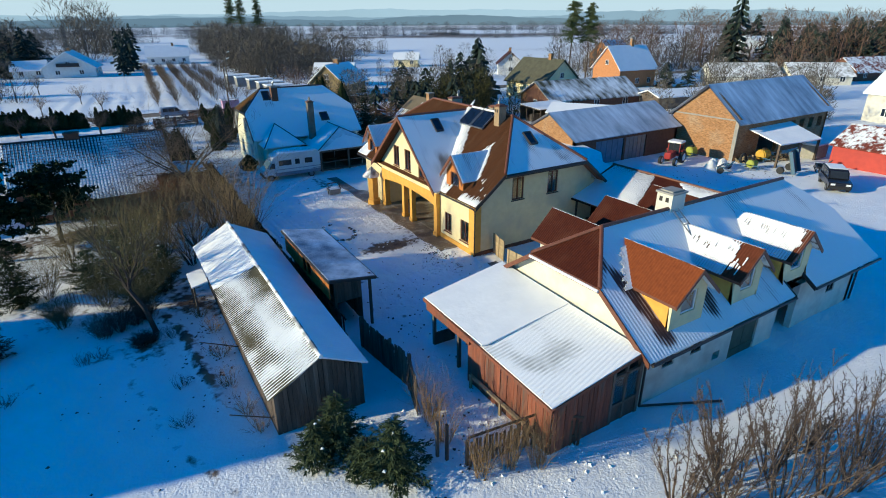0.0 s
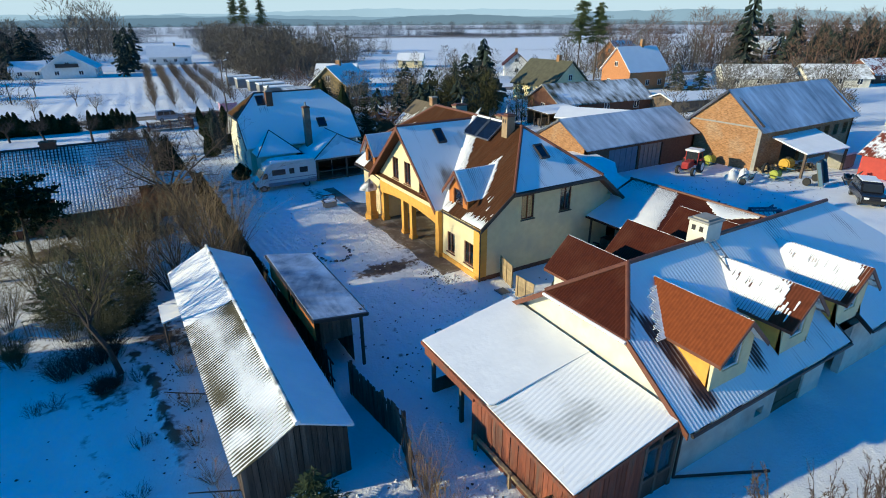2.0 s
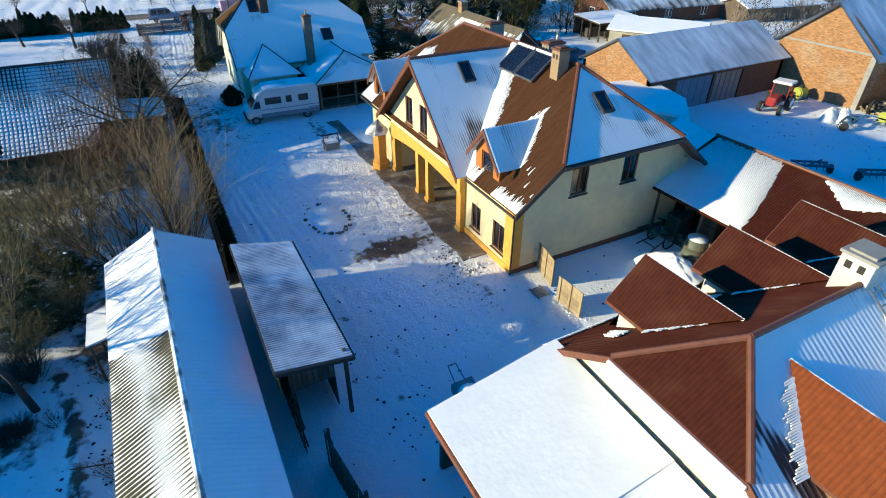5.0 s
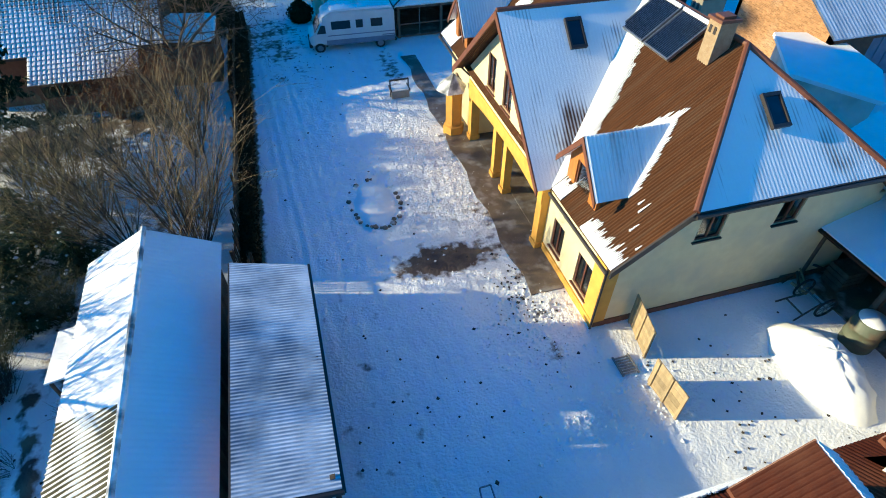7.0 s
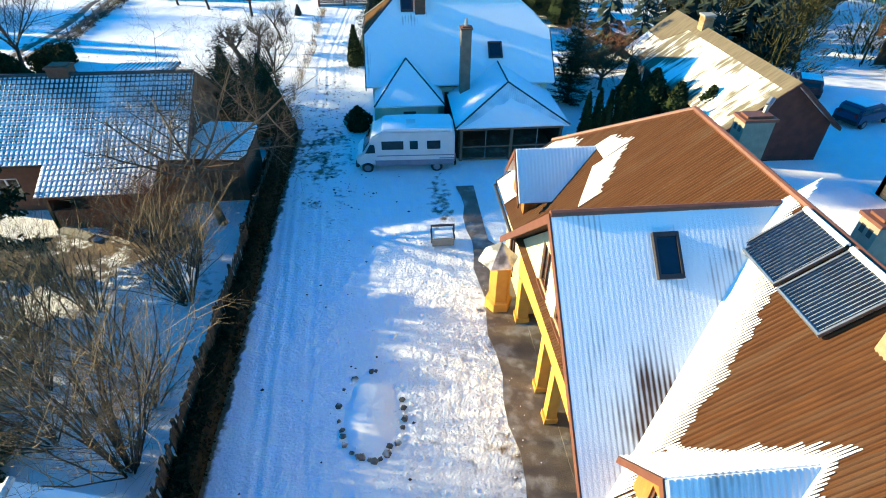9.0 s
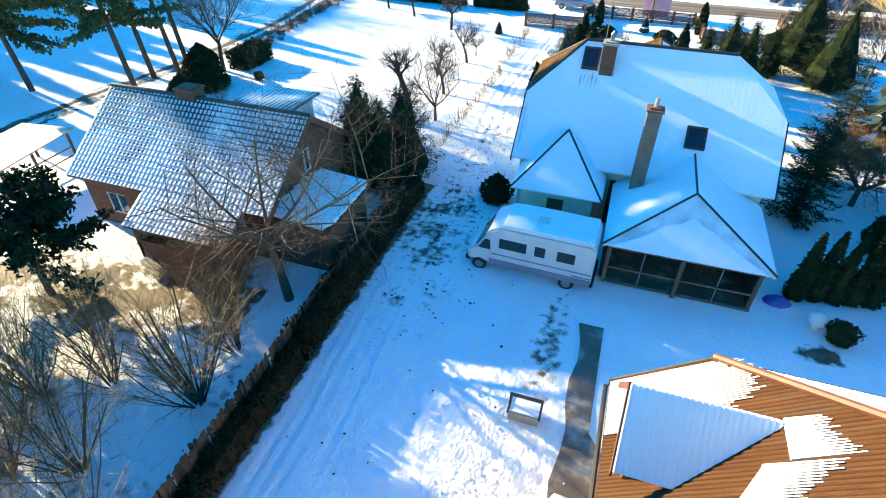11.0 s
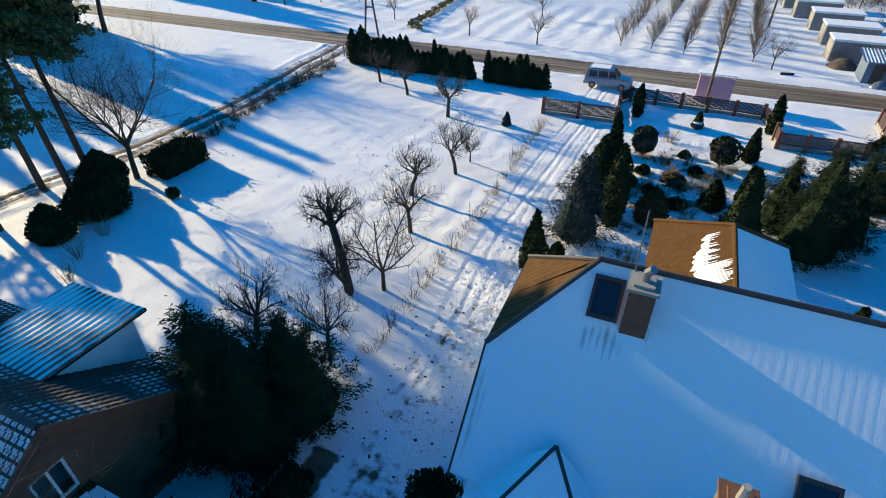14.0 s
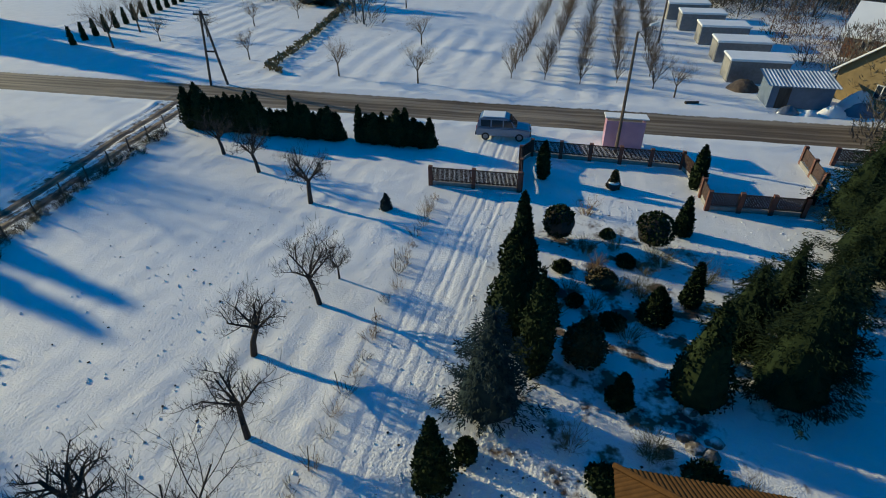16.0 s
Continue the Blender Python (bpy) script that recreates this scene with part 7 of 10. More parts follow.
def hedge(name, x0, y0, x1, y1, h, seed, label, mat, n=2500, size=0.16, wob=0.2):
    rng = random.Random(seed)
    cx, cy = (x0 + x1) / 2, (y0 + y1) / 2
    t = thing(name, (cx, cy, gz(cx, cy)), label, "hedge")
    a, b = (x1 - x0) / 2, (y1 - y0) / 2
    part("core", M().box(-a * 0.86, -b * 0.86, -0.2, a * 0.86, b * 0.86, h * 0.86), mat, t, local=True)
    m = M()
    for _ in range(n):
        u, v, w = rng.uniform(-1, 1), rng.uniform(-1, 1), rng.uniform(0, 1)
        k = rng.random()
        A = 2 * (a + b) * h
        if k < 0.4:
            w = 1 - 0.12 * (abs(u) ** 4 + abs(v) ** 4)
        elif k < 0.7:
            u = math.copysign(1, u)
        else:
            v = math.copysign(1, v)
        lump = 1 + wob * 0.5 * noise.noise(Vector((u * a * 1.3, v * b * 1.3, w * 2 + seed)))
        leafy(m, rng, (u * a * lump, v * b * lump, w * h * lump), size, 1, 0.5)
    part("foliage", m, mat, t, local=True)
    return t


# the garden west of the barn
hazel_twig = mk("hazel_twigs", (0.22, 0.15, 0.07), (0.13, 0.09, 0.046), 3, 0.85)
willow_twig = mk("willow_twigs", (0.16, 0.125, 0.04), (0.09, 0.075, 0.028), 3, 0.85)
moss_twig = mk("mossy_twigs", (0.09, 0.085, 0.035), (0.055, 0.052, 0.024), 3, 0.9)
olive = mk("olive_twigs", (0.21, 0.16, 0.065), (0.14, 0.108, 0.045), 3, 0.85)
bare_tree("pollard_willow", (-0.2, 26.9), 3, 6.3, 0.11, 3, 2, 0.5, (-0.9, 1.0), "leaning pollard willow with a burst of thin branches", 0.40, 0.9, 0.55, bark_dark, willow_twig, shoots=500)
bare_tree("willow", (-1.0, 30.6), 4, 5.6, 0.11, 3, 2, 0.5, (0.3, 0.2), "leafless willow with olive twigs in the garden", 0.3, 0.9, 0.55, bark_dark, willow_twig, shoots=400)
for k, (x, y, hh) in enumerate([(-2.4, 27.7, 1.1), (-1.7, 28.0, 1.3), (-1.0, 28.3, 1.2), (-0.4, 28.6, 1.0), (-1.0, 25.9, 0.5), (-0.5, 26.0, 0.45)]):
    shrub("dense_bush", (x, y), 5 + k, hh, 60, 0.012, 1, 0.8, "dense dark leafless bush standing in snow", bark_dark, "dark bushes in the garden", 12)
for k, (x, y, h, n) in enumerate([(5.2, 33.5, 6.0, 34), (4.9, 40.9, 5.0, 26), (5.1, 35.9, 4.4, 14), (3.2, 37.6, 4.4, 14), (2.6, 34.6, 4.4, 16), (1.4, 40.6, 3.6, 16), (4.6, 43.4, 3.4, 12), (1.2, 36.8, 4.0, 18), (-0.6, 39.4, 3.8, 16)]):
    shrub("hazel_shrub", (x, y), 20 + k, h, n, 0.034, 2, 0.62, mat=hazel_twig, group="hazel shrubs by the fence", haze_=50, stem_mat=bark_dark, thick=1.2)
for k, (x, y, h) in enumerate([(0.6, 34.6, 4.0), (-0.8, 36.0, 3.6), (0.4, 38.0, 4.2), (-2.4, 40.2, 3.4), (-0.5, 42.0, 3.6), (-3.8, 37.4, 3.0), (-5.0, 34.0, 2.6)]):
    shrub("garden_shrub", (x, y), 40 + k, h, 20, 0.018, 2, 0.6, "tangled leafless garden shrub with olive twigs", olive, "garden shrubs", 45, bark_dark, 1.2)
shrub("russet_bush", (2.6, 45.7), 60, 2.9, 70, 0.016, 2, 0.7, "dense russet bush by the house wall", twig_red, haze_=90)
shrub("russet_bush", (0.9, 45.7), 61, 2.0, 50, 0.016, 2, 0.75, "dense russet bush by the house wall", twig_red, haze_=90)
bare_tree("walnut_tree", (5.1, 46.4), 62, 10.2, 0.18, 4, 2, 0.74, (-0.9, 0.5), "large leafless tree leaning over the tiled roof", 0.26, 0.3, 0.58, bark, bark)
for k, (x, y, h, r) in enumerate([(-4.6, 43.4, 5.4, 3.4), (-8.0, 41.5, 6.4, 3.4)]):
    rng = random.Random(63 + k)
    t = thing("spreading_pine", (x, y, gz(x, y)), "wide dark pine beside the tiled house", "tree", "spreading pines")
    wood, m = M().tube((0, 0, -0.2), (0.2, 0, h * 0.85), 0.16, 0.04, 7), M()
    for q in range(46):
        f = rng.uniform(0.25, 0.95)
        a = rng.uniform(0, math.tau)
        L = r * (1.15 - 0.75 * f) * rng.uniform(0.6, 1.2)
        p = Vector((0.2 * f, 0, h * f))
        e = p + Vector((math.cos(a) * L, math.sin(a) * L, rng.uniform(-0.1, 0.5)))
        wood.tube(p, e, 0.035, 0.01, 4)
        for _ in range(int(30 * L)):
            c = p.lerp(e, rng.uniform(0.25, 1.05)) + Vector((rng.gauss(0, 0.2), rng.gauss(0, 0.2), rng.gauss(0, 0.1)))
            leafy(m, rng, c, 0.17, 4, 0.1)
    part("trunk", wood, bark_dark, t, local=True)
    part("crown", m, needles, t, local=True)
for k, (x, y, h, r) in enumerate([(-0.6, 29.3, 2.2, 1.1), (-2.2, 31.2, 2.4, 1.2), (0.8, 31.6, 1.8, 0.9), (-4.2, 29.8, 1.5, 0.9)]):
    shrub("mixed_shrub", (x, y), 520 + k, h, 30, 0.014, 2, 0.6, "dense olive-green shrub below the willows", moss_twig, "shrubs below the willows", 60)
for k, (x, y, h, r) in enumerate([(-1.2, 36.2, 2.6, 1.5), (-1.1, 33.6, 2.8, 1.5), (-0.4, 31.5, 1.7, 1.3), (0.9, 34.0, 2.0, 1.2), (-2.8, 34.6, 2.4, 1.4)]):
    spruce("juniper", (x, y), 530 + k, h, r, "ragged dark green juniper in the garden", spruce_green, "garden junipers", 0.03)
spruce("spruce", (-6.2, 33.6), 65, 3.4, 1.3, "dark spruce at the garden's edge")
spruce("spruce", (-7.0, 28.2), 66, 2.6, 1.0, "young dark spruce at the garden's edge")
for k, (x, y, h, r) in enumerate([(3.8, 56.4, 6.1, 2.6), (5.4, 58.2, 5.0, 2.5), (4.9, 56.6, 5.0, 2.4), (2.9, 57.6, 4.3, 2.1)]):
    spruce("spruce", (x, y), 70 + k, h, r, "dark open-grown spruce beside the drive", needles, "spruces by the drive", 0.0, 0.03, 1.25)
# spruces before the barn's end
for k, (x, y, h, r) in enumerate([(4.6, 14.9, 2.3, 0.95), (3.7, 14.6, 1.6, 0.9), (5.7, 12.5, 2.4, 1.2), (5.0, 13.4, 1.3, 0.8)]):
    spruce("young_spruce", (x, y), 80 + k, h, r, "bushy young spruce with snow on its boughs", spruce_green, "young spruces by the barn", 0.012)



def pine(name, at, seed, h=16.0, lean=(0.5, 0.0), label="tall pine with bare trunk and high crown", crown=0.34, full=34):
    rng = random.Random(seed)
    t = thing(name, (*at, gz(*at)), label, "tree", "tall pines")
    tr, m = M(), M()
    top = Vector((lean[0], lean[1], h))
    for k in range(6):
        tr.tube(top * (k / 6) + Vector((0, 0, -0.2 if k == 0 else 0)), top * ((k + 1) / 6), 0.22 * (1 - k / 6.5), 0.22 * (1 - (k + 1) / 6.5), 7)
    for k in range(int(5.6 * h)):
        f = rng.uniform(crown, 1)
        a = rng.uniform(0, math.tau)
        L = (1.2 + 4.4 * (1 - f)) * rng.uniform(0.6, 1.3)
        p = top * f
        q = p + Vector((math.cos(a) * L, math.sin(a) * L, rng.uniform(-1.3, 0.3) * (1.5 - f)))
        tr.tube(p, q, 0.045, 0.012, 4)
        for _ in range(full):
            g = rng.uniform(0.15, 1.05)
            c = p.lerp(q, g) + Vector((rng.gauss(0, 0.22), rng.gauss(0, 0.22), rng.gauss(-0.08, 0.12)))
            leafy(m, rng, c, 0.17, 4, -0.6)
    part("trunk", tr, pine_bark, t, local=True)
    part("crown", m, pine_green, t, local=True)
    return t


for k, (x, y, h) in enumerate([(-17.2, 61.9, 20.0), (-17.2, 66.4, 16.5), (-17.8, 68.2, 17), (-19.8, 66.2, 17.5), (-26.0, 60.4, 17)]):
    pine("pine", (x, y), 90 + k, h, (-2.2, 0.2), crown=0.27 if k in (0, 4) else 0.52, full=190 if k in (0, 4) else 120)
# tall trees beyond the lane, added outside the view for their long shadows
for k, (x, y, h, r) in enumerate([(-51.5, 87.2, 13.5, 2.2), (-61.5, 94.5, 12.5, 2.8), (-63.0, 91.0, 11.5, 2.8), (-60.5, 97.2, 10.5, 2.4), (-80, 125.3, 17.5, 3.4), (-86, 129.0, 17.5, 3.4), (-77, 122.6, 15.4, 3.2), (-83, 132.5, 17.0, 3.4), (-58.5, 88.5, 10.0, 2.4), (-62, 77, 13, 3.2), (-64, 72, 13.5, 3.2), (-60, 81.5, 12, 3.0), (-66, 67, 13, 3.2), (-63, 62.5, 12.5, 3.0), (-61, 74.5, 12.5, 3.2), (-63, 69.5, 13, 3.2), (-60, 79.2, 12.5, 3.2), (-64, 65, 13, 3.2), (-62, 84, 12, 3.0), (-33.5, 59.3, 7.4, 2.8), (-49.5, 88.6, 12.8, 2.0)]):
    profile_bush("tall_spruce", (x, y), 600 + k, h, r, CONE, "tall dark spruce added beyond the lane for its shadow", needles, 2500, 0.45, "tree", "spruces beyond the lane")
for k, (x, y, h) in enumerate([(-52, 97.0, 13.5), (-54, 94.5, 11.5)]):
    bare_tree("lane_tree", (x, y), 620 + k, h, 0.28, 3, 3, 0.5, (0.4, 0.2), "tall leafless tree beyond the lane", 0.3, 0.5, 0.62, bark_dark, bark_dark, "leafless trees beyond the lane")
rng = random.Random(640)
for k in range(46):
    y = 75 + 22 * (k + rng.random()) / 46
    shrub("lane_shrub", (-16.6 - 0.07 * (y - 76) + rng.gauss(0, 0.3), y), 640 + k, rng.uniform(0.35, 0.85), 26, 0.012, 1, 0.95, "low dark scrub along the lane fence", bark_dark if k % 3 else moss_twig, "scrub along the lane", 5)
bare_tree("garden_tree", (-15.7, 69.7), 97, 9.6, 0.16, 4, 2, 0.56, (0.2, 0), "tall leafless tree among evergreens", 0.26, 0.6, bark_mat=bark_dark, twig_mat=bark_dark)
profile_bush("evergreen_bush", (-14.0, 65.6), 98, 2.4, 1.7, DOME, "large rounded dark evergreen bush", thuja_leaf, 2600, 0.2)
profile_bush("evergreen_bush", (-16.0, 67.8), 99, 2.6, 1.6, DOME, "large rounded dark evergreen bush", thuja_leaf, 2200, 0.2)
profile_bush("evergreen_bush", (-13.6, 62.6), 100, 2.0, 1.2, DOME, "ragged evergreen bush below the pines", thuja_leaf, 1600, 0.2)
hedge("clipped_hedge", -15.6, 70.4, -13.6, 74.0, 1.5, 101, "clipped dark hedge block in the snow", thuja_leaf, 3500)
profile_bush("ball_bush", (-11.5, 68.7), 102, 0.7, 0.45, BALL, "small round clipped bush", thuja_leaf, 500, 0.1)
for k, (x, y, h) in enumerate([(-11.6, 64.0, 1.3), (-10.8, 61.8, 1.2), (-9.5, 60.3, 1.0)]):
    shrub("low_shrub", (x, y), 103 + k, h, 24, 0.012, 1, 0.7, "low leafless shrub in the snow", group="low garden shrubs")
# fruit trees of the orchard
for k, (x, y, h, r, lx, ly) in enumerate([(3.3, 65.1, 4.9, 0.20, -1.5, 1.2), (4.7, 65.9, 5.2, 0.10, -0.1, 0.2), (3.45, 65.0, 3.2, 0.12, -0.5, -0.3), (3.55, 71.1, 3.2, 0.11, -0.4, 0.5), (1.6, 75.1, 3.3, 0.13, 0.3, 0.3), (3.1, 78.9, 3.6, 0.11, -0.5, 0.2), (-1.4, 88.1, 3.8, 0.14, 0.0, 0.2), (-6.8, 91.5, 3.4, 0.12, -0.4, 0.2), (-10.9, 93.8, 3.2, 0.12, -0.2, 0.0), (3.3, 81.0, 1.9, 0.05, 0, 0), (1.5, 60.7, 3.4, 0.12, 0.1, 0.2), (4.9, 61.0, 3.8, 0.08, 0.1, 0), (2.2, 59.8, 2.6, 0.08, 0, 0)]):
    bare_tree("fruit_tree", (x, y), 120 + k, h, r, 3, 2, 0.55, (lx, ly), "gnarled leafless fruit tree throwing a long shadow", 0.66 if k == 0 else 0.2 if k == 1 else 0.42, 0.35, 0.6, bark_dark, bark_dark, "orchard fruit trees", int(110 * h))
profile_bush("young_spruce", (3.6, 88.3), 140, 1.1, 0.45, CONE, "knee-high young spruce in the snow", needles_blue, 400, 0.12, "tree")
# the evergreen garden by the gate
spec = [("column_thuja", 10.6, 70.8, 3.3, 0.85, CONE, thuja_leaf), ("column_thuja", 13.6, 76.6, 5.0, 0.8, COL, thuja_leaf), ("column_thuja", 12.4, 78.6, 4.2, 1.15, COL, thuja_leaf), ("column_thuja", 12.3, 83.0, 3.0, 1.0, COL, thuja_leaf),
        ("column_thuja", 12.2, 86.6, 3.0, 0.75, CONE, thuja_leaf), ("column_thuja", 12.7, 80.9, 3.2, 1.0, COL, thuja_leaf), ("bronzed_thuja", 15.6, 77.9, 2.2, 1.0, DOME, thuja_gold), ("small_cypress", 17.0, 75.6, 1.6, 0.6, CONE, thuja_leaf), ("column_thuja", 21.2, 88.9, 2.4, 0.6, CONE, thuja_leaf),
        ("broad_thuja", 20.0, 76.6, 4.8, 1.45, CONE, thuja_leaf), ("column_thuja", 12.9, 94.4, 2.7, 0.45, COL, thuja_leaf), ("column_thuja", 22.9, 95.0, 3.0, 0.5, COL, thuja_leaf), ("broad_thuja", 18.9, 81.0, 1.8, 0.9, CONE, thuja_leaf),
        ("column_thuja", 24.3, 70.4, 2.2, 0.6, CONE, thuja_leaf), ("bronzed_thuja", 17.6, 94.0, 1.2, 0.45, CONE, thuja_gold), ("column_thuja", 20.7, 82.5, 2.4, 0.6, CONE, thuja_leaf)]
for k, (nm, x, y, h, r, sh, mt) in enumerate(spec):
    profile_bush(nm, (x, y), 150 + k, h, r, sh, "bronze-tinged dense conifer bush" if mt is thuja_gold else "dense dark columnar evergreen in the snowy garden", mt, 1700, 0.15, "shrub", "garden evergreens")
for k, (x, y, r) in enumerate([(14.2, 87.0, 0.95), (19.3, 87.2, 0.95)]):
    profile_bush("standard_bush", (x, y), 170 + k, 2.1, r * 1.08, BALL, "ball-headed evergreen on a short stem", thuja_leaf, 1700, 0.13, "shrub", "ball-headed evergreens", 0.25)
for k, (x, y, h, r, mt) in enumerate([(12.0, 74.3, 5.2, 1.9, needles_blue), (23.4, 77.3, 6.4, 2.2, needles), (25.2, 79.6, 5.4, 2.0, needles), (22.2, 80.0, 4.6, 1.7, needles), (24.4, 82.2, 4.4, 1.7, needles), (30.6, 87.5, 7.0, 3.2, needles), (32.0, 82.5, 6.5, 3.0, needles), (31.5, 92.5, 6.2, 2.6, needles), (27.8, 84.5, 3.6, 1.6, needles)]):
    spruce("garden_spruce", (x, y), 180 + k, h, r, "dense blue-needled garden spruce" if mt is needles_blue else "dense dark garden spruce", mt, "garden spruces", 0.0, 0.03, 1.5)
for k, (x, y) in enumerate([(15.0, 82.5), (16.4, 84.8), (14.4, 80.6), (17.6, 79.4), (18.8, 84.6), (16.2, 81.2), (17.4, 86.6), (15.2, 73.2), (18.4, 72.0), (19.6, 71.2), (21.0, 72.2), (15.8, 90.2), (17.5, 83.0)]):
    shrub("garden_perennial", (x, y), 190 + k, 0.8 + 0.1 * (k % 4), 34, 0.012, 1, 0.9, "low brown bed plants poking through snow", twig if k % 2 else olive, "bed plants")
for k, (x, y, h, r, mt) in enumerate([(14.6, 84.0, 0.9, 0.6, thuja_leaf), (15.8, 86.0, 0.8, 0.6, thuja_leaf), (16.6, 83.4, 1.0, 0.7, thuja_gold), (17.8, 85.2, 0.9, 0.6, thuja_leaf), (18.4, 82.6, 1.1, 0.7, thuja_leaf), (15.2, 81.4, 0.8, 0.55, thuja_leaf), (16.9, 80.2, 0.9, 0.6, thuja_leaf), (19.6, 85.4, 1.2, 0.7, thuja_gold), (17.0, 87.8, 0.7, 0.5, thuja_leaf), (13.8, 82.0, 1.1, 0.6, thuja_leaf), (18.0, 73.4, 0.9, 0.8, thuja_leaf), (19.6, 72.6, 1.0, 0.8, thuja_leaf), (16.4, 72.0, 0.7, 0.6, thuja_leaf), (21.6, 84.2, 1.5, 0.8, thuja_leaf), (13.0, 77.9, 1.6, 0.7, thuja_leaf), (11.6, 72.0, 1.5, 0.6, thuja_leaf)]):
    if k % 3 == 1:
        shrub("bed_brush", (x, y), 650 + k, h * 0.9, 34, 0.012, 1, 0.9, "brown leafless bush among snow in the bed", moss_twig, "leafless bushes in the bed", 20)
        continue
    profile_bush("bed_shrub", (x, y), 650 + k, h * 0.65, r * (0.8 + 0.5 * ((k * 7) % 5) / 4), DOME, "low bronzed conifer bush in the bed" if mt is thuja_gold else "low dark evergreen bush in the bed", mt, 700, 0.14, "shrub", "evergreen bushes in the bed")
# thuja row along the road
for k in range(34):
    x = -16.4 + k * 0.62
    if k in (22, 23):
        continue
    profile_bush("hedge_thuja", (x, 98.1 + 0.12 * math.sin(k * 2.1)), 210 + k, 2.0 + 1.0 * random.Random(k).random() + 0.35 * math.sin(k * 0.9) + (0.6 if k < 11 else 0), 0.62 + 0.2 * random.Random(k + 99).random(), COL if k < 12 or k % 3 else CONE, "pointed thuja in a roadside row", thuja_leaf, 800, 0.17, "shrub", "thuja row by the road")
# the bushes by the car port and the van
for k in range(5):
    profile_bush("cypress", (25.2 + k * 0.72, 53.6 + 0.12 * k), 250 + k, 3.3 + 0.15 * (k % 2), 0.52, CONE, "slim dark cypress beside the car port", thuja_leaf, 1300, 0.12, "shrub", "cypresses by the car port")
profile_bush("rounded_bush", (11.3, 57.0), 256, 1.5, 0.9, DOME, "dark bush dusted with snow by the annex", thuja_leaf, 900, 0.16)
spruce("spruce", (26.2, 60.5), 257, 6.0, 1.8, "dense dark spruce beside the neighbour house")
spruce("spruce", (28.5, 66.0), 258, 7.0, 2.2, "dense dark spruce beside the neighbour house")
bare_tree("rust_tree", (29.5, 63.0), 259, 5.5, 0.14, 3, 3, 0.6, (0, 0), "small tree with dense rust-brown twigs", 0.2, 0.4, twig_mat=twig_red)
for k, (x, y, h, r) in enumerate([(30.5, 56.5, 3.6, 1.0), (31.5, 55.0, 3.2, 0.9), (32.8, 53.6, 3.4, 1.0), (29.6, 58.2, 3.4, 0.9)]):
    profile_bush("broad_thuja", (x, y), 260 + k, h, r, COL, "dense dark evergreen by the fence", thuja_leaf, 1500, 0.18, "shrub", "evergreens by the fence")
# leafless shrubs on the slope before the stable, and dry stalks by the pickets
slope_twig = mk("grey_brown_shoots", (0.115, 0.075, 0.048), (0.075, 0.05, 0.034), 5, 0.85)
for k, (x, y, hh) in enumerate([(12.6, 6.6, 3.6), (13.9, 5.8, 4.4), (15.4, 5.0, 5.6), (16.8, 4.4, 4.6), (14.8, 6.6, 3.4), (18.2, 4.2, 4.4), (16.4, 5.9, 3.2), (19.6, 4.4, 3.4), (18.6, 6.0, 2.8)]):
    spur_shrub("slope_shrub", (x, y), 270 + k, hh, 13, "leafless spurred shrub on the snowy slope", slope_twig, "shrubs on the slope")
for k, (x, y) in enumerate([(8.2, 11.0), (9.2, 10.8), (10.1, 10.3), (7.9, 13.0), (8.1, 14.2)]):
    shrub("dry_stalks", (x, y), 285 + k, 2.0, 40, 0.011, 1, 0.35, "clump of dry stalks by the pickets", twig, "dry stalks")
for k, (x, y) in enumerate([(2.2, 18.5), (2.0, 20.6), (2.1, 23.0), (2.2, 25.4), (1.9, 27.4), (2.4, 17.2)]):
    shrub("barn_weeds", (x, y), 292 + k, 0.9, 26, 0.010, 1, 0.9, "dry weeds along the barn wall", twig, "weeds by the barn")
for k, (x, y) in enumerate([(-3.3, 25.6), (-2.6, 25.8), (-0.9, 25.9), (-0.3, 26.0), (0.4, 26.1), (-6.0, 24.0), (0.2, 21.5), (0.0, 19.0)]):
    shrub("frosted_stalks", (x, y), 400 + k, 0.55, 22, 0.010, 1, 0.9, "low dark stalks sticking out of snow", bark_dark, "stalks in the snow")

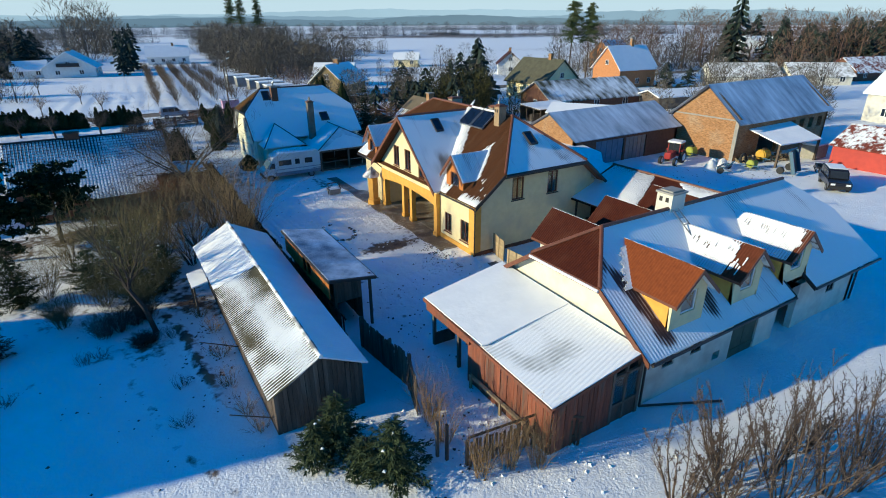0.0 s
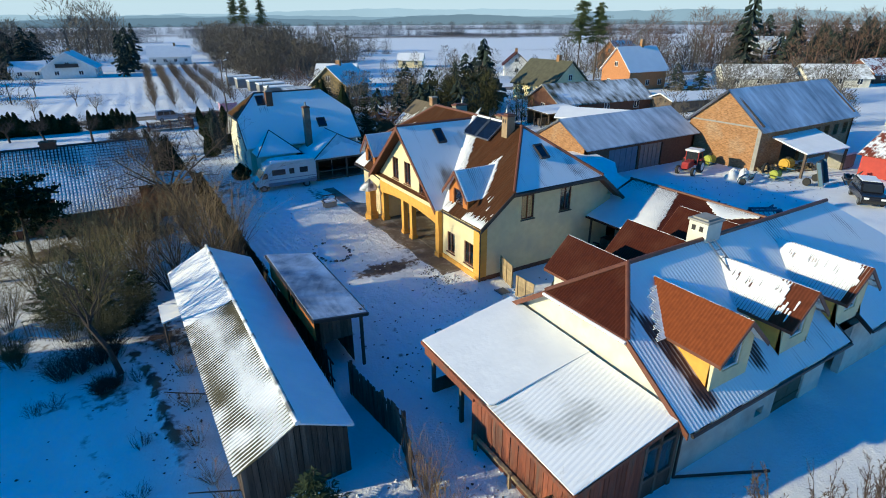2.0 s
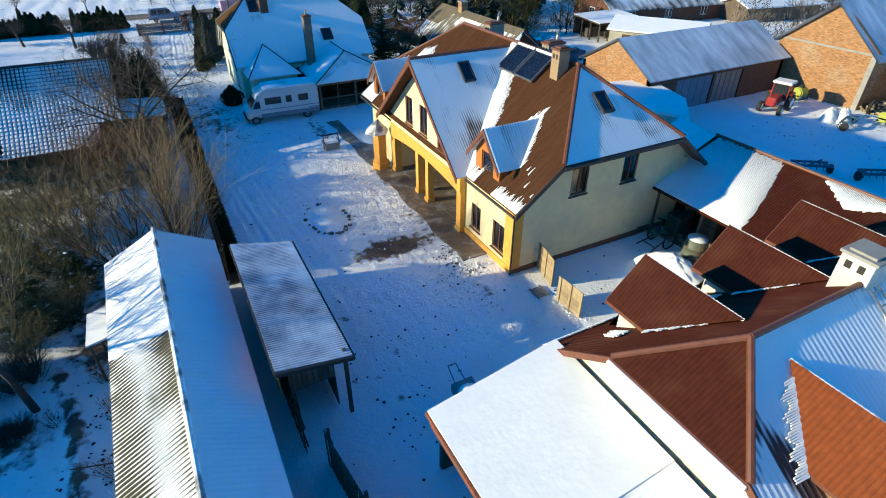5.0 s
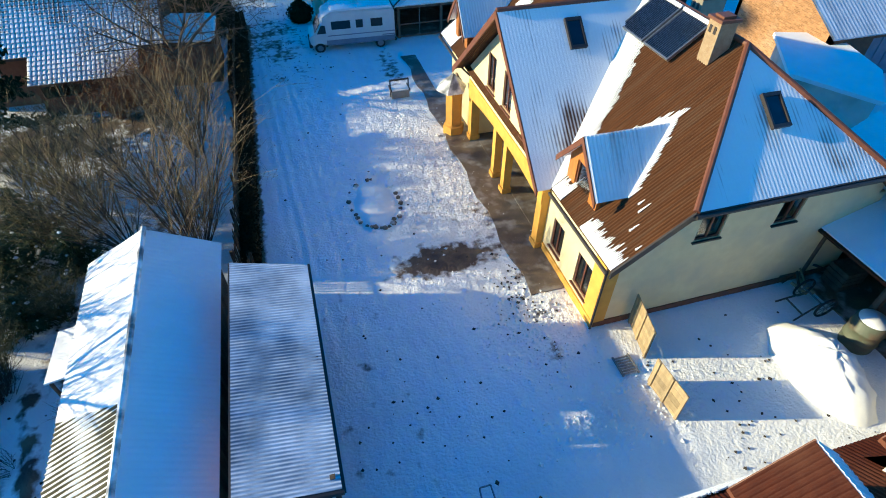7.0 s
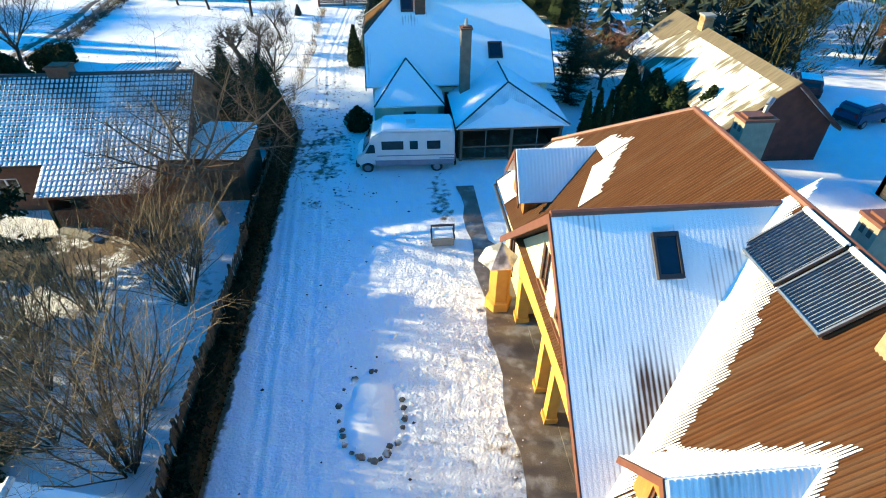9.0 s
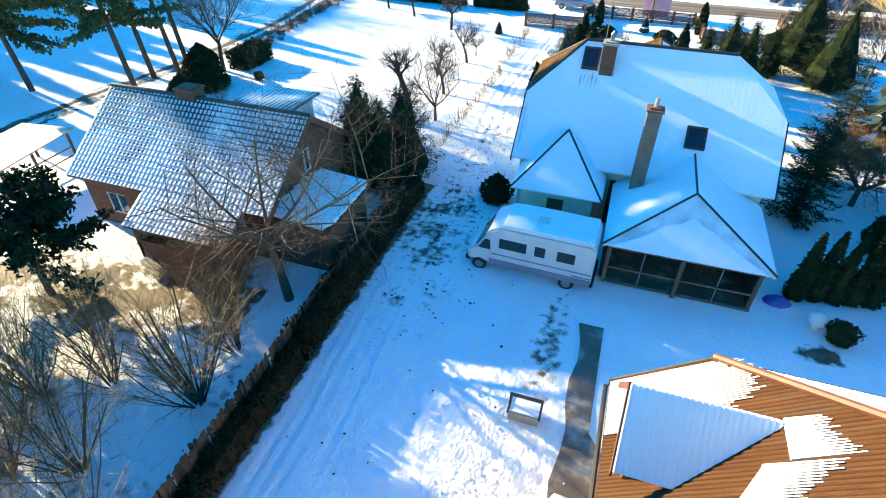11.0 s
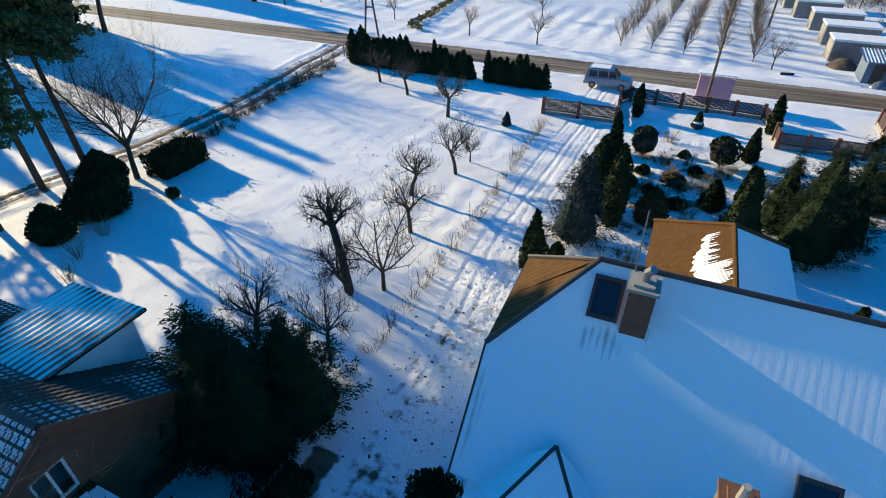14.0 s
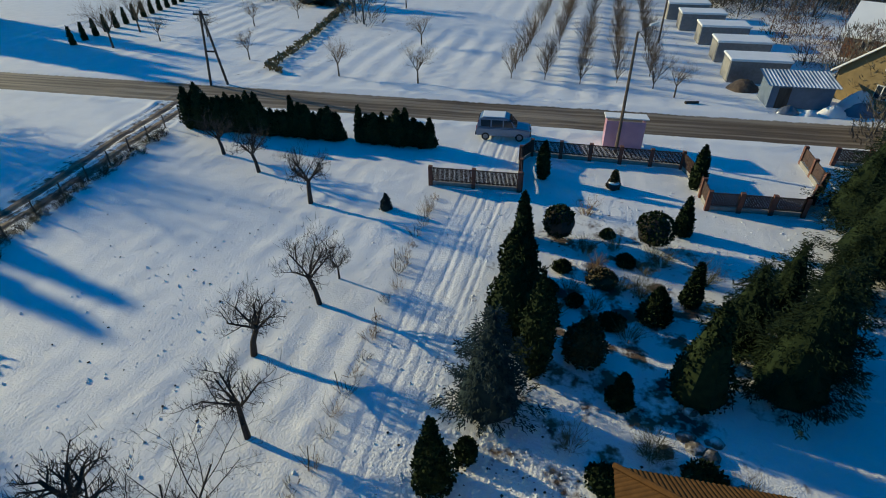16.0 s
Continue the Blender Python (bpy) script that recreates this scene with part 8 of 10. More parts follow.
# ---- fences, gates and yard things ----
def slat_fence(name, pts, h, w, pitch, mat, label, jitter=0.04, rails=(0.35, 1.2), lean=0.0, pointed=False):
    """A fence of single slats along a line, on two rails."""
    c = Vector((sum(p[0] for p in pts) / len(pts), sum(p[1] for p in pts) / len(pts), 0))
    t = thing(name, (c.x, c.y, gz(c.x, c.y)), label, "fence")
    base = BASE[t.name]
    mm = M()
    mm.add([(-w / 2, -0.012, 0), (w / 2, -0.012, 0), (w / 2, 0.012, 0), (-w / 2, 0.012, 0), (-w / 2, -0.012, h), (w / 2, -0.012, h), (w / 2, 0.012, h), (-w / 2, 0.012, h), (0, -0.012, h + (0.07 if pointed else 0.01)), (0, 0.012, h + (0.07 if pointed else 0.01))],
           [(3, 2, 1, 0), (0, 1, 5, 8, 4), (2, 3, 7, 9, 6), (1, 2, 6, 5), (3, 0, 4, 7), (4, 8, 9, 7), (8, 5, 6, 9)])
    me = mesh_of("slat", mm, mat)
    for (ax, ay), (bx, by) in zip(pts, pts[1:]):
        L = math.hypot(bx - ax, by - ay)
        ang = math.atan2(by - ay, bx - ax)
        for k in range(int(L / pitch)):
            f = (k + 0.5) * pitch / L
            x, y = ax + (bx - ax) * f, ay + (by - ay) * f
            o = new("slat", me)
            o.parent = t
            o.location = (x - base.x + random.uniform(-jitter, jitter) * 0.3, y - base.y, gz(x, y) - base.z - 0.05 + random.uniform(-jitter, jitter))
            o.rotation_euler = (lean + random.uniform(-jitter, jitter), random.uniform(-jitter, jitter), ang + random.uniform(-0.1, 0.1))
        rm = M()
        for z in rails:
            n = Vector((-(by - ay), bx - ax, 0)).normalized() * 0.05
            rm.push([(ax + n.x, ay + n.y, gz(ax, ay) + z), (bx + n.x, by + n.y, gz(bx, by) + z), (bx + n.x, by + n.y, gz(bx, by) + z + 0.09), (ax + n.x, ay + n.y, gz(ax, ay) + z + 0.09)], n * 0.8)
        part("rail", rm, mat, t)
        for k in range(int(L / 2.4) + 1):
            f = min(1, k * 2.4 / L)
            x, y = ax + (bx - ax) * f, ay + (by - ay) * f
            n = Vector((-(by - ay), bx - ax, 0)).normalized() * 0.12
            part("post", M().box(x + n.x - 0.05, y + n.y - 0.05, gz(x, y) - 0.2, x + n.x + 0.05, y + n.y + 0.05, gz(x, y) + h - 0.05), mat, t)
    return t


fence_wood = mk("dark_fence_wood", (0.085, 0.055, 0.032), (0.05, 0.034, 0.022), 5, 0.85, 0.4, 30, stretch=(3, 3, 0.4), vary=0.4)
slat_fence("slat_fence", [(6.85, 31.6), (6.9, 44.0), (7.0, 55.6)], 1.64, 0.116, 0.098, fence_wood, "dense dark slatted wooden fence along the drive")
ivy = mk("dry_ivy_leaves", (0.042, 0.03, 0.015), (0.022, 0.017, 0.009), 3, 0.9, spec=0.05)
for k in range(4):
    hedge("ivy_thicket", 6.95 if k < 2 else 6.6, 32.0 + k * 6, 7.5, 37.95 + k * 6, 1.1 if k < 2 else 1.45, 350 + k, "dark brown thicket of dry ivy along the slatted fence", ivy, 3400 if k < 2 else 5200, 0.10, 0.3)
slat_fence("slat_fence", [(7.2, 31.6), (7.4, 21.0)], 1.4, 0.075, 0.12, fence_wood, "dark slatted fence behind the coop")
slat_fence("picket_fence", [(7.9, 20.4), (8.35, 16.6), (7.75, 14.6)], 1.6, 0.165, 0.15, old_wood, "weathered leaning picket fence by the barn", 0.05)
slat_fence("picket_fence", [(8.0, 11.5), (10.7, 11.2), (12.0, 10.2)], 1.15, 0.09, 0.13, fence_wood, "ragged picket fence before the lean-to", 0.07)
for x, y in ((7.35, 12.5), (7.55, 12.2)):
    solo("gate_post", M().box(x - 0.05, y - 0.05, 0.5, x + 0.05, y + 0.05, 2.4), old_wood, "tall thin weathered gate post in snow", "post", base=(x, y, 0.5))


def gate_leaf(a, b, h, label):
    t = thing("gate_leaf", (*a, gz(*a)), label, "gate", "yard gate leaves")
    A, B = Vector((*a, 0)), Vector((*b, 0))
    d = (B - A).normalized()
    n = Vector((-d.y, d.x, 0))
    L = (B - A).length
    for k in range(9):
        z0 = 0.9 + k * h / 9
        p, q = A + Vector((0, 0, z0)), B + Vector((0, 0, z0 - 0.03 + 0.02 * (k % 2)))
        up = Vector((0, 0, h / 9 + 0.004))
        part("board", M().push([p, q, q + up, p + up], n * 0.03), pale_wood, t)
    for f in (0.06, 0.5, 0.94):
        p = A + d * L * f - n * 0.05
        part("brace", M().push([p + Vector((0, 0, 0.9)), p + d * 0.1 + Vector((0, 0, 0.9)), p + d * 0.1 + Vector((0, 0, 0.9 + h)), p + Vector((0, 0, 0.9 + h))], n * 0.05), pale_wood, t)


gate_leaf((19.72, 26.0), (19.4, 24.4), 1.35, "open pale board gate leaf by the house")
gate_leaf((19.0, 23.6), (19.12, 22.2), 1.25, "open pale board gate leaf by the yard")
m = M()
for k in range(7):
    m.box(18.35, 24.0 + k * 0.1, 0.9, 18.95, 24.04 + k * 0.1, 0.94)
m.box(18.35, 23.95, 0.88, 18.4, 24.7, 0.95).box(18.9, 23.95, 0.88, 18.95, 24.7, 0.95)
solo("drain_grate", m, metal_grey, "iron drain grate set in the snow", "grate", base=(18.6, 24.3, 0.88))

# ring of stones round the flower bed
bed = thing("stone_ring", (12.4, 34.9, 0.85), "oval ring of field stones round a snowed bed", "flower bed")
stone = mk("dark_stone", (0.14, 0.12, 0.10), (0.08, 0.07, 0.06), 5, 0.85, 0.4, 20, stain=SNOW_C, sscale=2.2, vary=0.3)
rng = random.Random(11)
for k in range(34):
    a = k * math.tau / 34
    if 0.3 < a < 1.3 or rng.random() < 0.3:
        continue
    x, y = 12.4 + 1.05 * math.cos(a) + rng.uniform(-0.07, 0.07), 34.9 + 1.75 * math.sin(a) + rng.uniform(-0.07, 0.07)
    s = rng.uniform(0.06, 0.13)
    mm = M().lathe([(s * 0.8, -0.05), (s * 1.1, s * 0.3), (s * 0.8, s * 0.8), (s * 0.2, s)], 6, (x - 12.4, y - 34.9))
    mm.v = [(vx + rng.uniform(-0.03, 0.03), vy + rng.uniform(-0.03, 0.03), vz) for vx, vy, vz in mm.v]
    part("stone", mm, stone, bed, local=True)
mm = M()
rng = random.Random(12)
rings = 6
vs, fs = [(12.4, 34.9, 1.06)], []
for j in range(1, rings + 1):
    for k in range(24):
        a = k * math.tau / 24
        f = j / rings
        vs.append((12.4 + 1.0 * f * math.cos(a), 34.9 + 1.7 * f * math.sin(a), 0.8 + 0.26 * (1 - f * f) + rng.uniform(-0.03, 0.04)))
for k in range(24):
    fs.append((0, 1 + k, 1 + (k + 1) % 24))
for j in range(rings - 1):
    for k in range(24):
        a, b = 1 + j * 24 + k, 1 + j * 24 + (k + 1) % 24
        fs.append((a, a + 24, b + 24, b))
part("bed_snow", mm.add(vs, fs), snow, bed, smooth=True)


def heap(name, x, y, rx, ry, h, mat, label, cat, seed):
    rng = random.Random(seed)
    vs, fs = [(0, 0, h)], []
    R, n = 8, 26
    for j in range(1, R + 1):
        for k in range(n):
            a, f = k * math.tau / n, j / R
            z = h * (1 - f * f) ** 1.2 + (rng.uniform(-0.09, 0.09) * h if j < R else -0.15)
            vs.append((rx * f * math.cos(a) * rng.uniform(0.94, 1.06), ry * f * math.sin(a) * rng.uniform(0.94, 1.06), z))
    fs += [(0, 1 + k, 1 + (k + 1) % n) for k in range(n)]
    for j in range(R - 1):
        for k in range(n):
            a, b = 1 + j * n + k, 1 + j * n + (k + 1) % n
            fs.append((a, a + n, b + n, b))
    ob = new(name, mesh_of(name, M().add(vs, fs), mat, True))
    ob.location = (x, y, gz(x, y) + 0.02)
    return tagged(ob, label, cat)


def crate_slats(x, y, h):
    """A slatted crate."""
    m = M()
    for k in range(4):
        z = 0.9 + k * h / 4
        m.box(x - 0.5, y - 0.4, z, x + 0.5, y - 0.37, z + h / 4 - 0.03).box(x - 0.5, y + 0.37, z, x + 0.5, y + 0.4, z + h / 4 - 0.03)
        m.box(x - 0.5, y - 0.37, z, x - 0.47, y + 0.37, z + h / 4 - 0.03).box(x + 0.47, y - 0.37, z, x + 0.5, y + 0.37, z + h / 4 - 0.03)
    return m.box(x - 0.46, y - 0.36, 0.9, x + 0.46, y + 0.36, 0.9 + h * 0.9)


heap("snow_mound", 24.6, 22.4, 1.25, 2.1, 1.15, snow, "rounded heap of shovelled snow in the courtyard", "snow heap", 21)
barrel_green = mk("grey_green_drum", (0.10, 0.115, 0.08), (0.07, 0.08, 0.06), 3, 0.6, 0.2, 12, stain=(0.16, 0.10, 0.06), sscale=1.5)
dr = thing("water_drum", (26.6, 23.0, 0.85), "dented grey-green drum standing by the open wing", "drum")
part("drum_body", M().lathe([(0.5, 0.86), (0.52, 0.9), (0.52, 1.25), (0.55, 1.28), (0.52, 1.31), (0.52, 1.7), (0.55, 1.73), (0.52, 1.76), (0.51, 2.1), (0.47, 2.12)], 20, (26.6, 23.0)), barrel_green, dr, smooth=True)
part("drum_lid", M().lathe([(0.46, 2.1), (0.45, 2.14), (0.05, 2.16)], 20, (26.6, 23.0)), snow, dr, "snow on the lid", smooth=True)
bk = thing("old_cart_frame", (26.4, 24.8, 0.85), "rusty cart frame with two spoked wheels", "cart")
for y_ in (24.3, 25.3):
    mm, n_ = M(), 24
    ring = [(26.4 + r_ * math.cos(k * math.tau / n_), y_ + w_, 1.27 + r_ * math.sin(k * math.tau / n_)) for r_, w_ in ((0.37, -0.03), (0.43, -0.03), (0.43, 0.03), (0.37, 0.03)) for k in range(n_)]
    mm.add([Vector(p_) for p_ in ring], [(q * n_ + k, q * n_ + (k + 1) % n_, (q + 1) % 4 * n_ + (k + 1) % n_, (q + 1) % 4 * n_ + k) for q in range(4) for k in range(n_)])
    w_ = part("wheel", mm, rubber, bk)
    for k in range(8):
        a = k * math.tau / 8
        part("spoke", M().tube((26.4, y_, 1.27), (26.4 + 0.39 * math.cos(a), y_, 1.27 + 0.39 * math.sin(a)), 0.014, n=4), metal_grey, w_)
part("axle", M().tube((26.4, 24.25, 1.27), (26.4, 25.35, 1.27), 0.03), metal_grey, bk)
part("shaft", M().tube((26.4, 24.5, 1.27), (25.2, 24.3, 1.0), 0.035).tube((26.4, 25.1, 1.27), (25.2, 25.2, 1.0), 0.035).tube((25.6, 24.35, 1.08), (25.6, 25.18, 1.08), 0.03), old_wood, bk)
rng = random.Random(94)
for k in range(22):
    x_, y_ = 26.2 + rng.uniform(-0.5, 1.6), 25.9 + rng.uniform(-0.6, 1.4)
    a, L_ = rng.uniform(0, math.tau), rng.uniform(0.5, 1.1)
    z_ = 0.92 + 0.5 * rng.random() * max(0, 1 - abs(x_ - 27) / 1.4)
    solo("scrap_timber", M().tube((x_ - L_ * math.cos(a) / 2, y_ - L_ * math.sin(a) / 2, z_), (x_ + L_ * math.cos(a) / 2, y_ + L_ * math.sin(a) / 2, z_ + rng.uniform(-0.1, 0.35)), rng.uniform(0.03, 0.07), n=5), old_wood if k % 3 else pale_wood, "odd length of timber in a jumbled pile", "timber", "timber by the wing", base=(x_, y_, 0.85))
for x_, y_, h_ in ((28.0, 22.2, 1.1), (28.6, 23.6, 1.5), (28.3, 25.4, 0.9), (28.8, 27.2, 1.3)):
    solo("stored_crate", crate_slats(x_, y_, h_), old_wood, "dark wooden crate stored under the wing", "crate", "crates under the wing", base=(x_, y_, 0.88))

# planter with a little frame, on the yard
pl = thing("garden_planter", (15.6, 44.0, 0.88), "small stone planter with a dark frame in the yard", "planter")
part("trough", M().push([(15.1, 43.7, 0.9), (16.1, 43.7, 0.9), (16.1, 44.3, 0.9), (15.1, 44.3, 0.9)], (0, 0, 0.35)).box(15.05, 43.65, 1.25, 16.15, 44.35, 1.32), concrete, pl)
part("snow_fill", M().box(15.12, 43.72, 1.3, 16.08, 44.28, 1.38), snow, pl)
for x in (15.08, 16.12):
    part("frame_post", M().box(x - 0.03, 43.97, 0.85, x + 0.03, 44.03, 1.85).box(x - 0.03, 43.6, 1.35, x + 0.03, 44.4, 1.42), dark_trim, pl)
part("frame_bar", M().box(15.05, 43.96, 1.82, 16.15, 44.04, 1.9), dark_trim, pl)

# the little snowy cart by the lean-to
ct = thing("hand_cart", (12.8, 20.3, 0.85), "small metal hand cart heaped with snow", "cart")
part("tub", M().push([(12.5, 19.7, 1.2), (13.1, 19.7, 1.2), (13.2, 20.9, 1.25), (12.4, 20.9, 1.25)], (0, 0, 0.35)), metal_grey, ct)
part("snow_load", M().lathe([(0.42, 1.5), (0.4, 1.62), (0.2, 1.75), (0.02, 1.78)], 10, (12.8, 20.3)), snow, ct)
part("wheel", M().tube((12.45, 20.3, 1.08), (12.53, 20.3, 1.08), 0.22, n=14), rubber, ct)
part("wheel", M().tube((13.08, 20.3, 1.08), (13.16, 20.3, 1.08), 0.22, n=14), rubber, ct)
part("handle", M().tube((12.6, 20.9, 1.4), (12.65, 21.6, 1.7), 0.025).tube((13.0, 20.9, 1.4), (12.95, 21.6, 1.7), 0.025).tube((12.65, 21.6, 1.7), (12.95, 21.6, 1.7), 0.025), metal_grey, ct)

# garden wire fence and poles west of the barn
t = thing("wire_garden_fence", (-3.0, 31.5, 0.85), "short iron garden fence panel in the snow", "fence")
for k in range(11):
    part("bar", M().tube((-4.0 + k * 0.18, 32.4 - k * 0.14, 0.8), (-4.0 + k * 0.18, 32.4 - k * 0.14, 1.75), 0.015, n=5), dark_trim, t)
part("rail", M().tube((-4.0, 32.4, 1.65), (-2.2, 31.0, 1.65), 0.02, n=5).tube((-4.0, 32.4, 1.0), (-2.2, 31.0, 1.0), 0.02, n=5), dark_trim, t)
shelter = thing("open_shelter", (-14.6, 51.0, 0.8), "open wooden shelter with pale sheet roof", "shelter")
part("shelter_roof", M().slab([(-16.3, 52.7, 2.85), (-12.9, 53.2, 2.85), (-12.75, 48.2, 2.6), (-16.4, 47.9, 2.6)], 0.08), mk("pale_sheet", (0.62, 0.55, 0.42), (0.52, 0.46, 0.34), 2, 0.7), shelter)
for x, y in ((-15.9, 52.4), (-13.2, 52.8), (-13.1, 50.4), (-16.0, 50.2), (-13.05, 48.5), (-16.1, 48.3)):
    part("post", M().box(x - 0.06, y - 0.06, 0.5, x + 0.06, y + 0.06, 2.62), old_wood, shelter)
for x in (-16.15, -13.05):
    part("beam", M().push([(x - 0.05, 48.1, 2.44), (x + 0.05, 48.1, 2.44), (x + 0.05, 52.7, 2.68), (x - 0.05, 52.7, 2.68)], (0, 0, 0.1)), old_wood, shelter)
for y, z in ((49.6, 1.3), (49.6, 1.8)):
    part("rail", M().tube((-13.1, 48.5, z), (-13.2, 52.8, z), 0.04, n=5), old_wood, shelter)

rng = random.Random(95)
for k in range(34):
    y = 57.5 + 33.5 * (k + rng.random()) / 34
    shrub("drive_weeds", (6.25 + rng.gauss(0, 0.12), y), 730 + k, rng.uniform(0.35, 0.9), 16, 0.010, 1, 0.8, "dry brown weeds along the edge of the drive", twig if k % 2 else bark_dark, "weeds by the drive")
# stakes along the drive and the lane
for k, (x, y) in enumerate([(6.2, 59.6), (6.35, 63.4), (6.1, 66.9), (6.3, 70.3), (6.0, 74.0), (6.2, 78.2), (5.9, 82.5)]):
    solo("stake", M().tube((x, y, gz(x, y) - 0.1), (x + 0.1 * math.sin(k * 3), y + 0.25 * math.cos(k * 2), gz(x, y) + 1.1), 0.02, 0.015, 5), bark, "thin wooden stake beside the drive", "stake", "drive stakes", base=(x, y, gz(x, y)))
for k in range(11):
    f = k / 10
    x, y = -16.9 - 1.9 * f, 76.0 + 24.0 * f
    solo("fence_post", M().tube((x, y, 0.0), (x, y, 1.35), 0.055, 0.05, 6), old_wood, "weathered fence post beside the lane", "post", "lane fence posts", base=(x, y, 0.1))
    if k < 10:
        x2, y2 = -16.9 - 1.9 * (f + 0.1), 78.4 + 24.0 * f
        solo("fence_wire", M().tube((x, y, 1.1), (x2, y2, 1.1), 0.008, n=3).tube((x, y, 0.7), (x2, y2, 0.7), 0.008, n=3), metal_grey, "thin fence wire between two posts", "wire", "lane fence wires", base=(x, y, 0.7))

# ---- the roadside: gates, fence, shelter, lamp ----
rust_iron = mk("rusty_fence_iron", (0.075, 0.04, 0.03), (0.05, 0.03, 0.025), 4, 0.7, 0.2, 20)
post_brick = mk("gate_brick", (0.17, 0.07, 0.045), (0.12, 0.05, 0.035), 6, 0.85, 0.3, 30)


def panel_fence(name, pts, h, label, mat, solid=0.55):
    c = pts[len(pts) // 2]
    t = thing(name, (*c, 0.2), label, "fence")
    for (ax, ay), (bx, by) in zip(pts, pts[1:]):
        L = math.hypot(bx - ax, by - ay)
        n = max(1, round(L / 2.2))
        for k in range(n):
            f0, f1 = k / n, (k + 1) / n
            x0, y0, x1, y1 = ax + (bx - ax) * f0, ay + (by - ay) * f0, ax + (bx - ax) * f1, ay + (by - ay) * f1
            nn = Vector((-(y1 - y0), x1 - x0, 0)).normalized() * 0.04
            part("post", M().box(x0 - 0.13, y0 - 0.13, 0.0, x0 + 0.13, y0 + 0.13, 0.2 + h + 0.1), post_brick, t)
            part("plinth", M().push([(x0, y0, 0), (x1, y1, 0), (x1, y1, 0.5), (x0, y0, 0.5)], nn * 3), concrete, t)
            mm = M()
            for z in (0.6, 0.2 + h - 0.08):
                mm.push([(x0, y0, z), (x1, y1, z), (x1, y1, z + 0.05), (x0, y0, z + 0.05)], nn)
            single, slats = name == "driveway_gate", []
            bars = int(L / n / 0.085)
            for q in range(bars):
                slats.append(M())
                g = (q + 0.5) / bars
                xx, yy = x0 + (x1 - x0) * g, y0 + (y1 - y0) * g
                (slats[-1] if single else mm).box(xx - 0.035, yy - 0.035 if abs(y1 - y0) > abs(x1 - x0) else yy - 0.012, 0.55, xx + (0.012 if abs(y1 - y0) > abs(x1 - x0) else 0.035), yy + 0.035 if abs(y1 - y0) > abs(x1 - x0) else yy + 0.012, 0.2 + h)
            pn = part("panel", mm, mat, t)
            if single:
                for sl in slats:
                    part("slat", sl, mat, pn)
    ex, ey = pts[-1]
    part("post", M().box(ex - 0.13, ey - 0.13, 0.0, ex + 0.13, ey + 0.13, 0.3 + h), post_brick, t)
    return t


panel_fence("driveway_gate", [(5.6, 92.0), (8.5, 92.1), (11.5, 92.2)], 1.35, "rusty iron double gate across the drive", rust_iron)
panel_fence("front_fence", [(11.6, 92.3), (11.2, 96.6), (11.9, 98.0), (22.4, 97.8), (23.0, 95.5), (23.1, 92.1), (28.6, 92.3)], 1.25, "rusty iron fence with brick posts on the road", rust_iron)
panel_fence("front_fence", [(28.6, 92.3), (30.8, 96.0), (30.9, 100.3)], 1.25, "rusty iron fence with brick posts by the next drive", rust_iron)
panel_fence("front_fence", [(33, 100.5), (52, 100.5)], 1.25, "rusty iron fence with brick posts on the road", rust_iron)
sh = thing("bus_shelter", (18.5, 101.0, 0.2), "small bus shelter with pinkish panels", "bus shelter")
pink = mk("pink_panel", (0.62, 0.34, 0.42), (0.55, 0.30, 0.38), 2, 0.3)
part("back_panel", M().box(17.1, 100.4, 0.3, 19.9, 100.45, 2.4), pink, sh)
part("side_panel", M().box(17.1, 100.45, 0.3, 17.15, 101.9, 2.4), pink, sh)
part("side_panel", M().box(19.85, 100.45, 0.3, 19.9, 101.9, 2.4), pink, sh)
part("shelter_roof", M().slab([(16.95, 100.2, 2.75), (20.05, 100.2, 2.75), (20.05, 102.1, 2.45), (16.95, 102.1, 2.45)], 0.08), smooth_snow, sh)
part("bench", M().box(17.3, 100.5, 0.6, 19.7, 100.9, 0.66), old_wood, sh)


def street_lamp(x, y, h, label, lean=0.0):
    t = thing("street_lamp", (x, y, gz(x, y)), label, "street lamp", "street lamps")
    z = gz(x, y)
    part("pole", M().tube((x, y, z - 0.3), (x + lean, y, z + h), 0.13, 0.08, 8), old_wood, t)
    part("arm", M().tube((x + lean, y, z + h - 0.1), (x + lean + 0.9, y + 0.4, z + h + 0.35), 0.03, n=6), metal_grey, t)
    part("lamp_head", M().push([(x + lean + 0.75, y + 0.28, z + h + 0.3), (x + lean + 1.3, y + 0.5, z + h + 0.45), (x + lean + 1.25, y + 0.65, z + h + 0.45), (x + lean + 0.7, y + 0.43, z + h + 0.3)], (0, 0, 0.12)), white_trim, t)


street_lamp(18.05, 99.9, 8.6, "wooden street lamp pole beside the bus shelter")
street_lamp(24.8, 134.0, 8.0, "street lamp pole near the orchard")
street_lamp(190, 95, 9.0, "street lamp pole beyond the barns")
ap = thing("utility_pole", (-20.7, 109.0, 0.2), "wooden A-frame utility pole beside the road", "utility pole")
part("leg", M().tube((-21.3, 108.8, 0), (-20.65, 109, 7.2), 0.13, 0.1, 8), old_wood, ap)
part("leg", M().tube((-19.6, 109.2, 0), (-20.55, 109, 7.2), 0.13, 0.1, 8), old_wood, ap)
part("cross_bar", M().box(-20.95, 108.95, 3.4, -20.15, 109.05, 3.55), old_wood, ap)
part("cross_bar", M().box(-21.4, 108.93, 6.8, -19.8, 109.03, 6.95), old_wood, ap)
